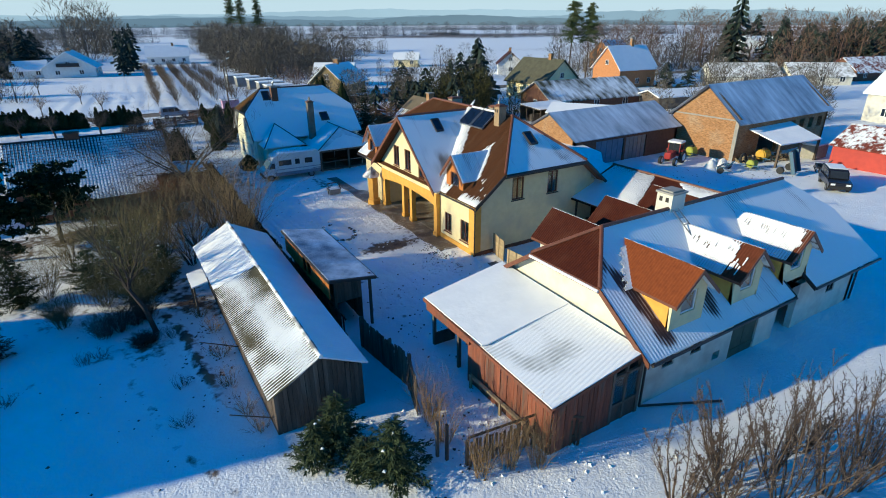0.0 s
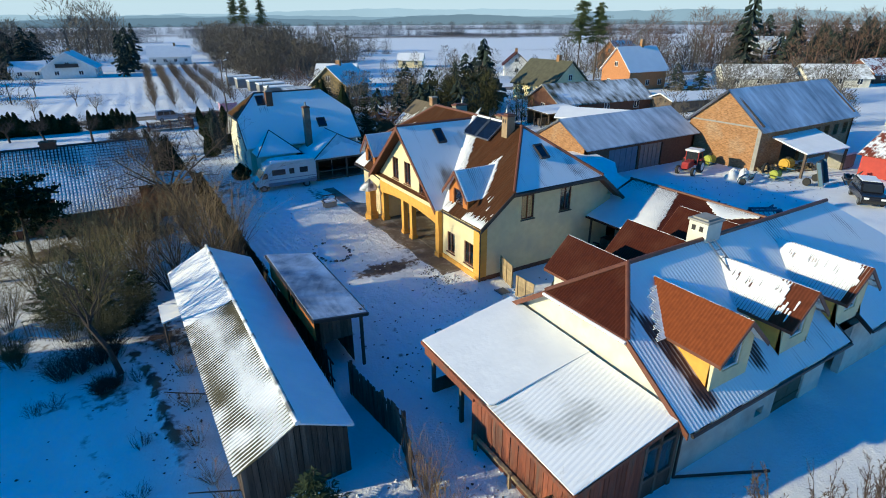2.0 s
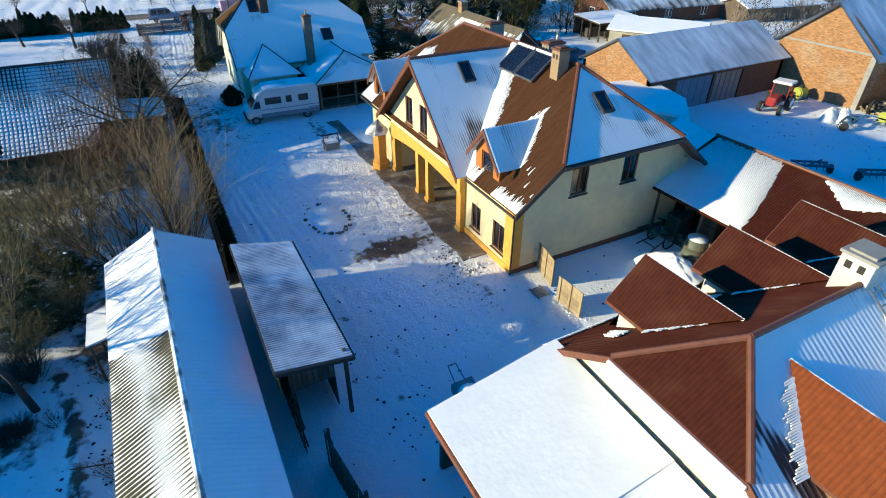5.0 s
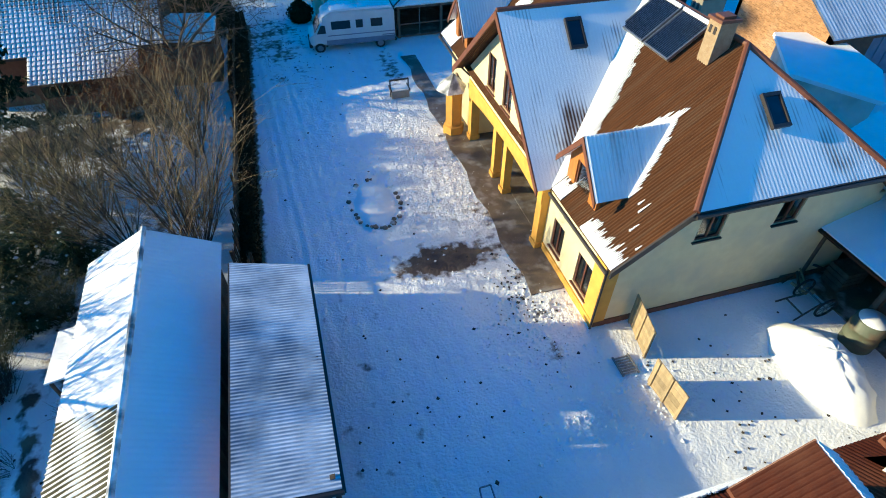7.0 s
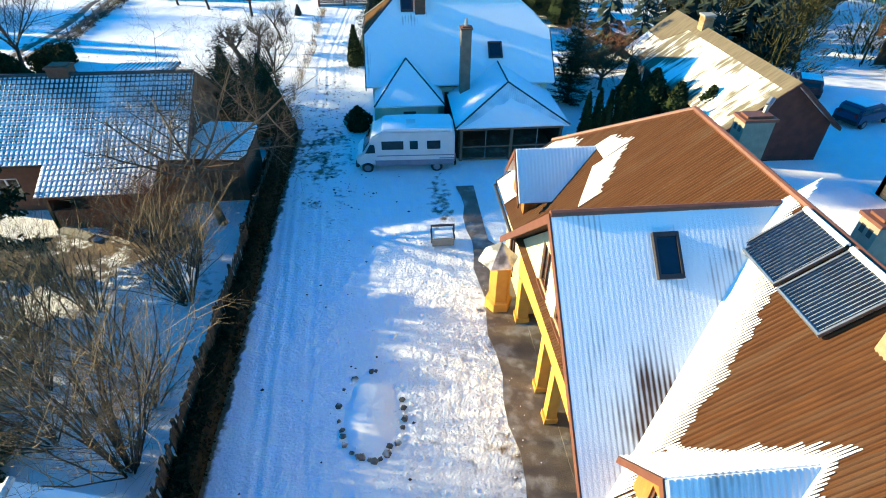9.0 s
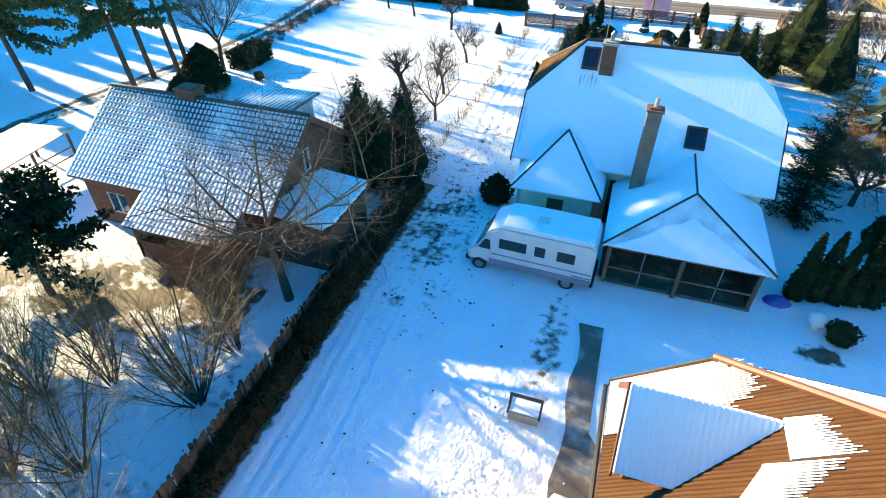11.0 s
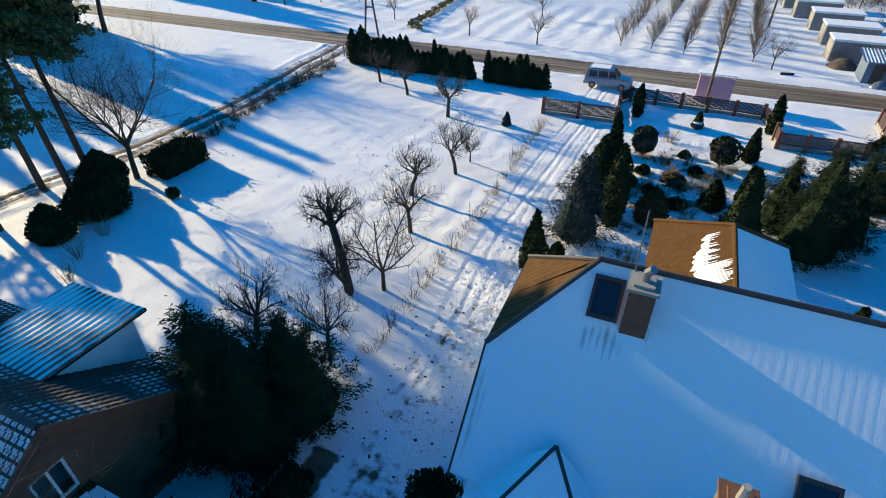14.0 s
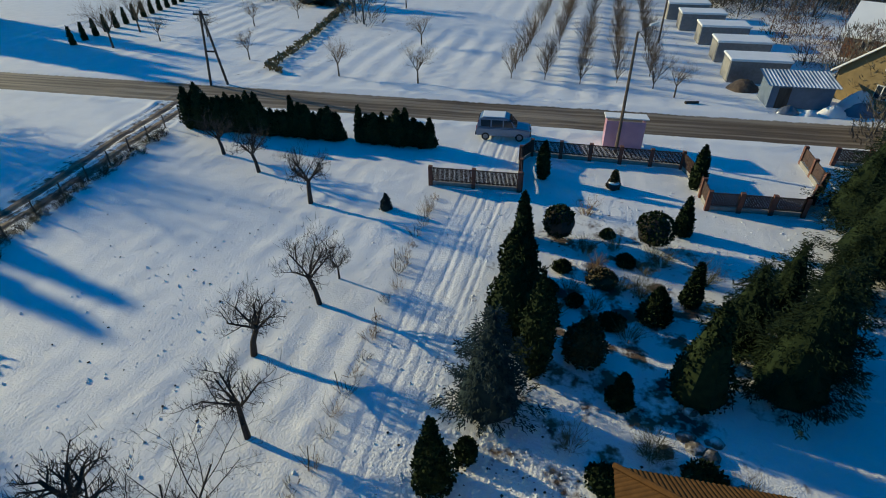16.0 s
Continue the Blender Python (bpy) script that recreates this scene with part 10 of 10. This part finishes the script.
moss_roof = mk("mossy_tiles", (0.10, 0.095, 0.055), (0.07, 0.065, 0.04), 1.5, 0.85, 0.3, 4)
orange_brick = mk("orange_brick", (0.46, 0.20, 0.08), (0.38, 0.16, 0.06), 3, 0.9, 0.2, 10)
old_snow_roof = frosted("old_roof_with_snow", (0.30, 0.28, 0.23), SNOW_C, 0.36, 0.58, (1, 1, 1), 1.6, 0.85)
far_house("white_house", (24, 238), radians(-8), 9, 14, 3.2, 3.4, white_render, smooth_snow, "white house with snowy roof beyond the orchard", (2, 0.8), 4)
h = far_house("white_villa", (-6, 199), radians(82), 13, 12, 3.0, 4.2, white_render, smooth_snow, "white villa with balcony gable and snowy roof", (0, 0.8), 3, 2)
part("balcony", M().box(-6.8, -2.8, 3.1, -6.0, 2.8, 3.25).box(-6.85, -2.8, 3.2, -6.75, 2.8, 4.1), dark_trim, h, local=True)
far_house("villa_wing", (-16.5, 200), radians(0), 7, 8, 2.6, 2.2, white_render, smooth_snow, "low white wing with snowy roof", None, 2)
far_house("small_house", (50, 132.5), radians(-32), 8, 9, 2.8, 2.6, brick_brown, smooth_snow, "small brown house with snowy roof", (0, 0.7), 2)
far_house("hill_cottage", (92, 174), radians(-35), 6, 8, 2.8, 1.8, cream, smooth_snow, "small yellow cottage at the field's edge", None, 2)
far_house("mossy_house", (78, 88), radians(95), 10, 10.5, 3.6, 4.0, cream, moss_roof, "cream house with steep mossy roof", (-2, 0.9), 2, 2)
far_house("gabled_house", (104, 132), radians(55), 7, 8, 3.4, 3.0, white_render, rust_sheet, "white house with maroon roof", (1, 0.8), 2)
far_house("brick_house", (107, 92), radians(-5), 9, 11, 4.6, 4.6, orange_brick, smooth_snow, "orange brick house with snowy roof and chimney", (1.5, 1.4), 3, 2)
far_house("brick_house", (146, 132), radians(5), 9, 10, 4.6, 4.0, orange_brick, smooth_snow, "orange brick house seen over the roofs", None, 2)
far_house("steep_house", (186, 108), radians(-62), 8, 10, 3.0, 6.5, brick_brown, smooth_snow, "red-walled house with steep snowy roof", None, 2)
far_house("long_shed", (133, 79), radians(-38), 9, 15, 2.6, 2.4, pale, old_snow_roof, "long low shed with old snowy roof", None, 3, cat="shed")
far_house("long_shed", (145, 68), radians(-38), 9, 13, 2.6, 2.4, pale, old_snow_roof, "long low shed with old snowy roof", None, 3, cat="shed")
far_house("tiled_shed", (166, 66), radians(-15), 9, 16, 2.6, 3.0, brick_brown, red_frost, "shed with snow-streaked red tiles", None, 3, cat="shed")
far_house("pale_house", (99, 30), radians(80), 9, 12, 4.5, 3.6, pale, smooth_snow, "pale rendered house with snowy roof", (0, 0.8), 2)
far_house("back_shed", (72, 71), radians(-6), 9, 19, 2.7, 2.5, brick_brown, frosted("mossy_fibre_with_snow", (0.10, 0.09, 0.05), SNOW_C, 0.40, 0.60, (1.6, 0.5, 0.5), 0.8, 0.85), "long shed with moss-streaked snowy roof behind the garage", None, 3, cat="shed")
shed_render = mk("weathered_cream_render", (0.52, 0.47, 0.34), (0.42, 0.38, 0.28), 1.5, 0.9, 0.3, 20, stain=(0.30, 0.26, 0.19), sscale=0.7)
ss = far_house("store_shed", (57.4, 55.0), radians(-55), 7, 9.5, 2.6, 0.8, shed_render, smooth_snow, "low cream store with plank doors and snowy roof", None, 0, 0, 0.3, cat="shed")
for u, w_, mt_, nm in ((-2.9, 0.9, old_wood, "door"), (0.2, 1.3, old_wood, "door"), (3.2, 1.0, orange_wood, "door"), (-1.3, 0.6, glass_dark, "window"), (1.9, 0.6, glass_dark, "window")):
    part(nm, M().box(u - w_ / 2, -3.56, 0.2 if nm == "door" else 1.1, u + w_ / 2, -3.5, 2.0), mt_, ss, local=True)
# the open cart shed by the store
cs = thing("cart_shed", (57.6, 63.4, gz(57.6, 63.4) - 0.05), "dark open cart shed with snow on its flat roof", "shed")
cs.rotation_euler = (0, 0, radians(-12))
part("roof", M().slab([(-3.2, -3.4, 2.3), (3.2, -3.4, 2.55), (3.2, 3.4, 2.55), (-3.2, 3.4, 2.3)], 0.12), old_wood, cs, local=True)
part("roof_snow", M().slab([(-3.15, -3.35, 2.36), (3.2, -3.35, 2.61), (3.2, 3.35, 2.61), (-3.15, 3.35, 2.36)], 0.05), smooth_snow, cs, local=True)
part("wall", M().box(2.9, -3.2, 0, 3.05, 3.2, 2.4).box(-2.9, 3.05, 0, 2.9, 3.2, 2.35), old_wood, cs, local=True)
for u in (-3.1, -1.0, 1.1, 3.1):
    part("post", M().box(-2.95, u - 0.08, 0, -2.8, u + 0.08, 2.25), old_wood, cs, local=True)
rg = random.Random(88)
for k in range(7):
    x_, y_ = rg.uniform(-2.2, 2.2), -2.6 + k * 0.8
    part("stored_board", M().box(x_ - 0.9, y_ - 0.3, 0.0, x_ + 0.9, y_ + 0.3, rg.uniform(0.3, 1.1)), old_wood, cs, local=True)
far_house("carriage_shed", (87, 62), radians(-10), 5, 13, 2.4, 0.8, old_wood, smooth_snow, "open-fronted wooden shed with snowy roof", None, 0, 0, cat="shed")
streak_roof = frosted("old_fibre_roof_with_streaked_snow", (0.18, 0.155, 0.11), SNOW_C, 0.46, 0.55, (0.4, 2.6, 0.4), 1.3, 0.85)
old_fibre = mk("bare_old_fibre_sheet", (0.17, 0.138, 0.095), (0.115, 0.095, 0.066), 2, 0.9, 0.3, 12, stretch=(0.5, 3, 0.5), spec=0.1)
maroon_wall = mk("dark_maroon_wall", (0.085, 0.036, 0.028), (0.05, 0.025, 0.02), 2, 0.9, 0.3, 14)
oh = far_house("old_house", (35.3, 57.6), radians(90), 6.2, 14.4, 2.7, 2.4, maroon_wall, streak_roof, "old maroon house with snow-streaked fibre roof", (3.2, 0.7), 3, 0, 0.35)
for s_ in (-1, 1):
    part("ridge_sheet", M().slab([(-7.6, 0, 5.13), (7.6, 0, 5.13), (7.6, s_ * 0.62, 4.65), (-7.6, s_ * 0.62, 4.65)], 0.04), old_fibre, oh, "bare weathered ridge sheet", local=True)
part("ridge_sheet", M().slab([(4.0, 0.6, 4.68), (7.58, 0.6, 4.68), (7.58, 1.9, 3.67), (5.0, 1.9, 3.67)], 0.035), old_fibre, oh, "bare weathered ridge sheet", local=True)
for s_ in (-1, 1):
    part("barge_sheet", M().slab([(-7.62, s_ * 0.6, 4.69), (-7.2, s_ * 0.6, 4.69), (-7.3, s_ * 3.46, 2.47), (-7.62, s_ * 3.46, 2.47)], 0.05), old_fibre, oh, local=True)
    part("barge_board", M().push([(-7.66, 0, 5.12), (-7.66, s_ * 3.5, 2.42), (-7.66, s_ * 3.5, 2.2), (-7.66, 0, 4.9)], (0.05, 0, 0)), maroon_wall, oh, local=True)
gw = part("window", M().box(-7.27, 0.55, 1.2, -7.2, 1.35, 2.3), white_trim, oh, "small white gable window", local=True)
part("pane", M().box(-7.29, 0.63, 1.28, -7.26, 1.27, 2.22), glass_dark, gw, local=True)
# wall colour darkened to stand for the shade on this house
far_house("roadside_house", (44.5, 116.5), radians(40), 8, 10, 3.0, 3.4, mk("shade_toned_ochre_render", (0.26, 0.19, 0.09), (0.2, 0.145, 0.07), 2, 0.9, 0.2, 20), smooth_snow, "cream house with snowy roof by the road", (0, 0.8), 2)
# tin garages in a row
for k, (x, y) in enumerate([(32.4, 120.8), (32.6, 128.2), (32.2, 135.8), (31.0, 143.2), (30.2, 150.0)]):
    t = thing("tin_garage", (x, y, 0.2), "grey tin garage with snow on its flat roof", "garage", "tin garages")
    part("body", M().box(x - 2.7, y - 1.6, 0.1, x + 2.7, y + 1.6, 2.3), metal_grey, t)
    part("roof_snow", rounded(M().box(x - 2.85, y - 1.75, 2.28, x + 2.85, y + 1.75, 2.5), 0.06), snow, t)
    part("door", M().box(x - 2.74, y - 1.3, 0.15, x - 2.69, y + 1.3, 2.1), concrete, t)
t = thing("tool_shed", (34.0, 113.6, 0.2), "blue-grey shed with ridged snowy roof by the road", "shed")
part("body", M().box(31.6, 112.2, 0.1, 36.6, 115.2, 2.2), metal_blue, t)
part("roof", M().ribbed([(31.2, 111.9, 2.25), (37.0, 111.9, 2.25), (37.0, 115.5, 2.7), (31.2, 115.5, 2.7)], 0.3, 0.03), garage_snow, t)
part("door", M().box(32.2, 112.16, 0.15, 33.2, 112.21, 2.0), old_wood, t)
heap("scrap_mound", 30.8, 117.2, 1.6, 1.4, 0.9, old_wood, "heap of old planks and scrap in snow", "scrap heap", 60)
for k, (x_, y_, rx_, ry_, h_, mt_, lab_) in enumerate([(33.0, 110.9, 1.0, 0.6, 0.7, metal_grey, "crumpled sheet metal under snow"), (34.6, 110.6, 0.8, 0.6, 0.5, snow, "snowed-over scrap by the shed"), (36.4, 110.9, 1.3, 0.7, 0.9, snow, "snowed-over scrap by the shed"), (38.8, 111.6, 1.4, 0.8, 1.0, metal_blue, "blue-grey wreck under patches of snow"), (41.0, 111.2, 1.2, 0.7, 0.8, old_wood, "rotten boards under snow"), (39.6, 114.0, 1.6, 1.1, 1.3, snow, "snowed-over scrap by the shed")]):
    heap("scrap_mound", x_, y_, rx_, ry_, h_, mt_, lab_, "scrap heap", 62 + k)
heap("scrap_mound", 37.5, 117.5, 2.2, 1.6, 1.1, concrete, "heap of rubble and snow by the shed", "rubble heap", 61)

# unseen barn added to the west, only to cast the garden's shade
far_house("west_barn", (-27.0, 30.0), radians(90), 9, 12, 4.6, 4.65, old_wood, smooth_snow, "unseen board barn added to shade the garden", None, 0, 0, cat="barn")

# orchard rows across the road
proto = bare_tree("orchard_tree", (8.4, 116.5), 300, 3.0, 0.05, 2, 3, 0.4, (0, 0), "small leafless orchard tree in a row", 0.15, 0.9, 0.55, None, bark, "orchard rows")
rng = random.Random(301)
for i, x in enumerate((8.4, 11.8, 15.3, 18.9, 22.3)):
    for k in range(24):
        y = 116.0 + (i % 2) * 1.0 + k * 3.6 + rng.uniform(-0.3, 0.3)
        if (i, k) == (0, 0) or rng.random() < 0.06:
            continue
        s = rng.uniform(0.8, 1.2)
        copy_thing(proto, Matrix.LocRotScale((x + rng.uniform(-0.2, 0.2) + 0.06 * (y - 116) * 0.9, y, 0.18), Euler((0, 0, rng.uniform(0, 6.28))), (s, s, s)))
# young cypresses along the far garden, and field trees
cyp = profile_bush("field_cypress", (-47.8, 120.2), 310, 2.2, 0.5, CONE, "slim young cypress in a field row", thuja_leaf, 400, 0.2, "shrub", "field cypresses")
for k in range(1, 14):
    copy_thing(cyp, Matrix.Translation((-47.8 - 0.33 * k, 120.2 + 2.4 * k, 0.2)))
ft = bare_tree("field_tree", (-9.5, 114.0), 320, 3.6, 0.08, 3, 2, 0.5, (0, 0), "young leafless tree in the snowy field", 0.35, 0.5, group="field trees")
for x, y, s in ((-0.7, 113.2, 1.05), (-41.7, 119.9, 1.5), (-38, 124, 0.9), (-33, 127, 0.9), (-44, 128, 1.4), (-30, 134, 0.9), (-26, 140, 0.8), (-12, 150, 1.2), (24.0, 113.5, 0.9), (-4, 128, 1.0), (-22, 118, 0.9)):
    copy_thing(ft, Matrix.LocRotScale((x, y, 0.18), Euler((0, 0, x)), (s, s, s)))


# ---- woods ----
def wood_belt(name, spots, label, mat, kind):
    """Many trees too far to count: brush of thin twigs (bare) or tiers of boughs (fir)."""
    m = M()
    for x, y, h, r, seed in spots:
        rng = random.Random(seed)
        z = gz(x, y) - 0.3
        if kind == "bare":
            m.tube((x, y, z), (x, y, z + h * 0.6), 0.02 * h, 0.008 * h, 4)
            for _ in range(380):
                a, f = rng.uniform(0, math.tau), rng.random() ** 1.25
                R = r * math.sin(math.pi * (0.22 + 0.76 * f)) ** 0.6 * rng.random() ** 0.45
                q = Vector((x + R * math.cos(a), y + R * math.sin(a), z + h * f))
                e = Vector((math.cos(a) + rng.gauss(0, 0.6), math.sin(a) + rng.gauss(0, 0.6), rng.uniform(0.2, 1.6))).normalized() * h * rng.uniform(0.06, 0.14)
                w = 0.0055 * h + 0.02
                s = Vector((rng.uniform(-1, 1), rng.uniform(-1, 1), 0)).normalized() * w
                m.add([q - s, q + s, q + e + s * 0.4, q + e - s * 0.4], [(0, 1, 2, 3)])
        else:
            m.tube((x, y, z), (x, y, z + h * 0.95), 0.018 * h, 0.02, 5)
            rows = 13
            for j in range(rows):
                f = 0.1 + 0.9 * j / rows
                for k in range(7):
                    a = rng.uniform(0, math.tau)
                    R = r * (1 - f) ** 0.8 * rng.uniform(0.7, 1.2) + 0.15
                    d = Vector((math.cos(a), math.sin(a), 0))
                    s = Vector((-d.y, d.x, 0)) * R * 0.42
                    c = Vector((x, y, z + h * f))
                    m.add([c + Vector((0, 0, 0.05 * h)), c + d * R + s - Vector((0, 0, 0.05 * h)), c + d * R * 1.1, c + d * R - s - Vector((0, 0, 0.05 * h))], [(0, 1, 2), (0, 2, 3)])
    return solo(name, m, mat, label, "trees", kind="stuff")


def scatter(n, x0, x1, y0, y1, h0, h1, seed, shear=0.0):
    r = random.Random(seed)
    out = []
    for k in range(n):
        y = r.uniform(y0, y1)
        h = r.uniform(h0, h1)
        out.append((r.uniform(x0, x1) + shear * (y - y0), y, h, h * r.uniform(0.28, 0.42), seed * 1000 + k))
    return out


wood_brown = mk("far_bare_twigs", (0.135, 0.112, 0.085), (0.09, 0.077, 0.06), 0.3, 0.9)
wood_rust = mk("far_rust_twigs", (0.15, 0.088, 0.058), (0.11, 0.07, 0.05), 0.3, 0.9)
wood_fir = mk("far_fir_boughs", (0.02, 0.034, 0.022), (0.013, 0.024, 0.018), 0.3, 0.9)
bare_spots = scatter(90, 33, 60, 150, 215, 5, 9, 1) + scatter(110, 36, 88, 195, 330, 7, 13, 2, 0.1) + scatter(14, -60, -10, 225, 300, 9, 16, 3) + scatter(26, 60, 105, 105, 160, 4, 8, 4, 0.2)
bare_spots += scatter(50, 100, 185, 95, 150, 5, 11, 5, 0.6) + scatter(26, 88, 128, 52, 74, 4, 8, 6) + scatter(22, -58, -30, 150, 220, 5, 9, 7) + scatter(30, 36, 62, 84, 124, 4, 7, 8) + scatter(26, 62, 95, 40, 58, 3, 6, 9)
bare_spots += [(-8, 262, 24, 11, 91), (-2, 270, 20, 9, 92), (78, 40, 7, 3, 93), (82, 44, 6, 2.6, 94), (57, 82, 8, 3, 95), (54, 86, 7, 3, 96)]
bare_spots += scatter(90, 34, 62, 165, 250, 6, 10, 101, 0.12) + scatter(80, 38, 78, 240, 420, 9, 15, 102, 0.12) + scatter(20, -14, 12, 300, 440, 12, 20, 103) + scatter(40, -48, -18, 250, 350, 8, 15, 104) + scatter(14, 84, 120, 225, 270, 5, 9, 105)
bare_spots += [(2, 330, 26, 11, 106), (6, 338, 24, 10, 107), (-3, 342, 22, 9, 108), (-15, 138, 8, 3.4, 109), (-18, 143, 9, 3.8, 110), (-21, 150, 9, 3.6, 111)]
olive = mk("olive_twigs_and_needles", (0.075, 0.07, 0.028), (0.045, 0.046, 0.02), 0.4, 0.9, spec=0.1)
wood_belt("garden_trees", scatter(16, 43, 60, 67, 82, 5, 7.5, 15) + [(45.2, 65.5, 6.5, 3.2, 151), (47.2, 66.0, 6.0, 3.0, 152), (41.5, 72, 7, 2.8, 153), (54.6, 67.5, 5, 2.2, 154), (52, 78, 7, 3, 155), (39, 78, 6, 2.4, 156)] * 2, "olive-brown garden trees behind the old house", olive, "bare")
wood_belt("bare_woods", bare_spots, "leafless brown woods and thickets behind the village", wood_brown, "bare")
wood_belt("rusty_woods", scatter(40, 150, 260, 70, 135, 8, 17, 11, 0.2) + scatter(16, 38, 52, 126, 142, 3, 5, 12) + scatter(18, 250, 420, 130, 240, 14, 22, 13) + scatter(10, 128, 150, 112, 135, 10, 15, 14), "leafless russet trees beyond the barns", wood_rust, "bare")
fir = scatter(46, 205, 330, 75, 150, 11, 17, 21, 0.2) + scatter(50, 160, 250, 50, 120, 9, 14, 27, 0.2) + [(6.5, 190, 10, 1.7, 2201), (7.5, 200, 12, 1.9, 2202), (9, 222, 13, 2.2, 2203)] + scatter(20, -42, -20, 150, 215, 5, 9, 23) + scatter(9, 40, 50, 68, 80, 4, 7, 24) + scatter(8, 52, 66, 88, 104, 5, 9, 25)
fir += scatter(16, -46, -18, 215, 330, 10, 16, 112) + [(9.5, 208, 14, 3.0, 113), (7.0, 212, 13, 2.8, 114), (10.5, 216, 12, 2.6, 115), (14, 262, 15, 3, 116)]
fir += [(59, 84, 12.5, 4.2, 31), (56.5, 86, 10, 3.6, 32), (60.5, 86.5, 11, 3.8, 41), (171, 105, 25, 5.0, 33), (49, 92, 6, 1.6, 34), (112, 84, 6, 2.4, 35), (115, 80, 5, 2.2, 36), (44.5, 84, 6, 1.6, 37), (32, 70, 7, 2.2, 38), (36, 72, 6, 2.0, 39)]
wood_belt("fir_woods", fir, "dark firs standing between the houses", wood_fir, "fir")
for k, (x, y, hh) in enumerate([(101.4, 104.7, 19), (104.9, 102.3, 18.5), (58, 285, 26), (64, 292, 25), (70, 284, 24)]):
    pine("pine", (x, y), 330 + k, hh, (0.5, 0.2), "tall pine standing over the village", 0.55)
rng = random.Random(72)
lines_ = []
for x0, y0, x1, y1, n in ((60, 560, 340, 520, 120), (-120, 430, 40, 470, 90), (300, 420, 620, 380, 130), (-250, 700, 200, 820, 160), (250, 760, 760, 640, 190), (420, 260, 620, 180, 110)):
    for k in range(n):
        f = rng.random()
        h = rng.uniform(6, 13)
        lines_.append((x0 + (x1 - x0) * f, y0 + (y1 - y0) * f + rng.gauss(0, 9), h, h * 0.45, 9000 + len(lines_)))
# the twigs' pale blue-grey colour holds the haze of distance
wood_belt("field_tree_lines", lines_, "distant leafless tree lines between white fields", mk("hazy_far_twigs", (0.12, 0.125, 0.135), (0.09, 0.095, 0.105), 0.3, 0.9), "bare")
# wooded hills on the horizon; tint and glow paint the haze, paler with distance
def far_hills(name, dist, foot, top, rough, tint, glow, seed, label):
    m = M()
    r = np.random.RandomState(seed)
    ph, fr = r.uniform(0, math.tau, 9), np.array([3, 5, 9, 14, 23, 41, 77, 140, 260]) * r.uniform(0.8, 1.2, 9)
    am = np.array([1, 0.8, 0.6, 0.45, 0.3, 0.16, 0.1, 0.07, 0.05])
    vs, fs = [], []
    n = 900
    for k in range(n + 1):
        a = radians(-85 + 190 * k / n)
        h = top + rough * float(np.sum(am * np.sin(fr * a + ph)))
        for d, z in ((dist, foot), (dist, max(foot + 1, h)), (dist + 260, max(foot + 1, h) - 4), (dist + 260, foot)):
            vs.append((d * math.sin(a), 40 + d * math.cos(a), z))
    for k in range(n):
        o = 4 * k
        fs += [(o, o + 4, o + 5, o + 1), (o + 1, o + 5, o + 6, o + 2), (o + 2, o + 6, o + 7, o + 3)]
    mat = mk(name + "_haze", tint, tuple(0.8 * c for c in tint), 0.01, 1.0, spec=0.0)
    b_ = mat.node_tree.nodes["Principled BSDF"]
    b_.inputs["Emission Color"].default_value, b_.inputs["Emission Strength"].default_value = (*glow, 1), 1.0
    ob = new(name, mesh_of(name, m.add(vs, fs), mat))
    return tagged(ob, label, "backdrop", kind="structure")


far_hills("backdrop_near_hills", 1450, -20, 15, 5, (0.05, 0.06, 0.07), (0.125, 0.175, 0.225), 5, "long wooded hills on the horizon, blue-grey haze painted in")
far_hills("backdrop_middle_hills", 2100, -20, 27, 8, (0.06, 0.08, 0.10), (0.21, 0.275, 0.34), 6, "wooded hills behind the first, paler painted haze")
far_hills("backdrop_far_hills", 3000, -20, 44, 11, (0.08, 0.10, 0.12), (0.33, 0.41, 0.48), 7, "faint hills with the winter haze painted as glow")
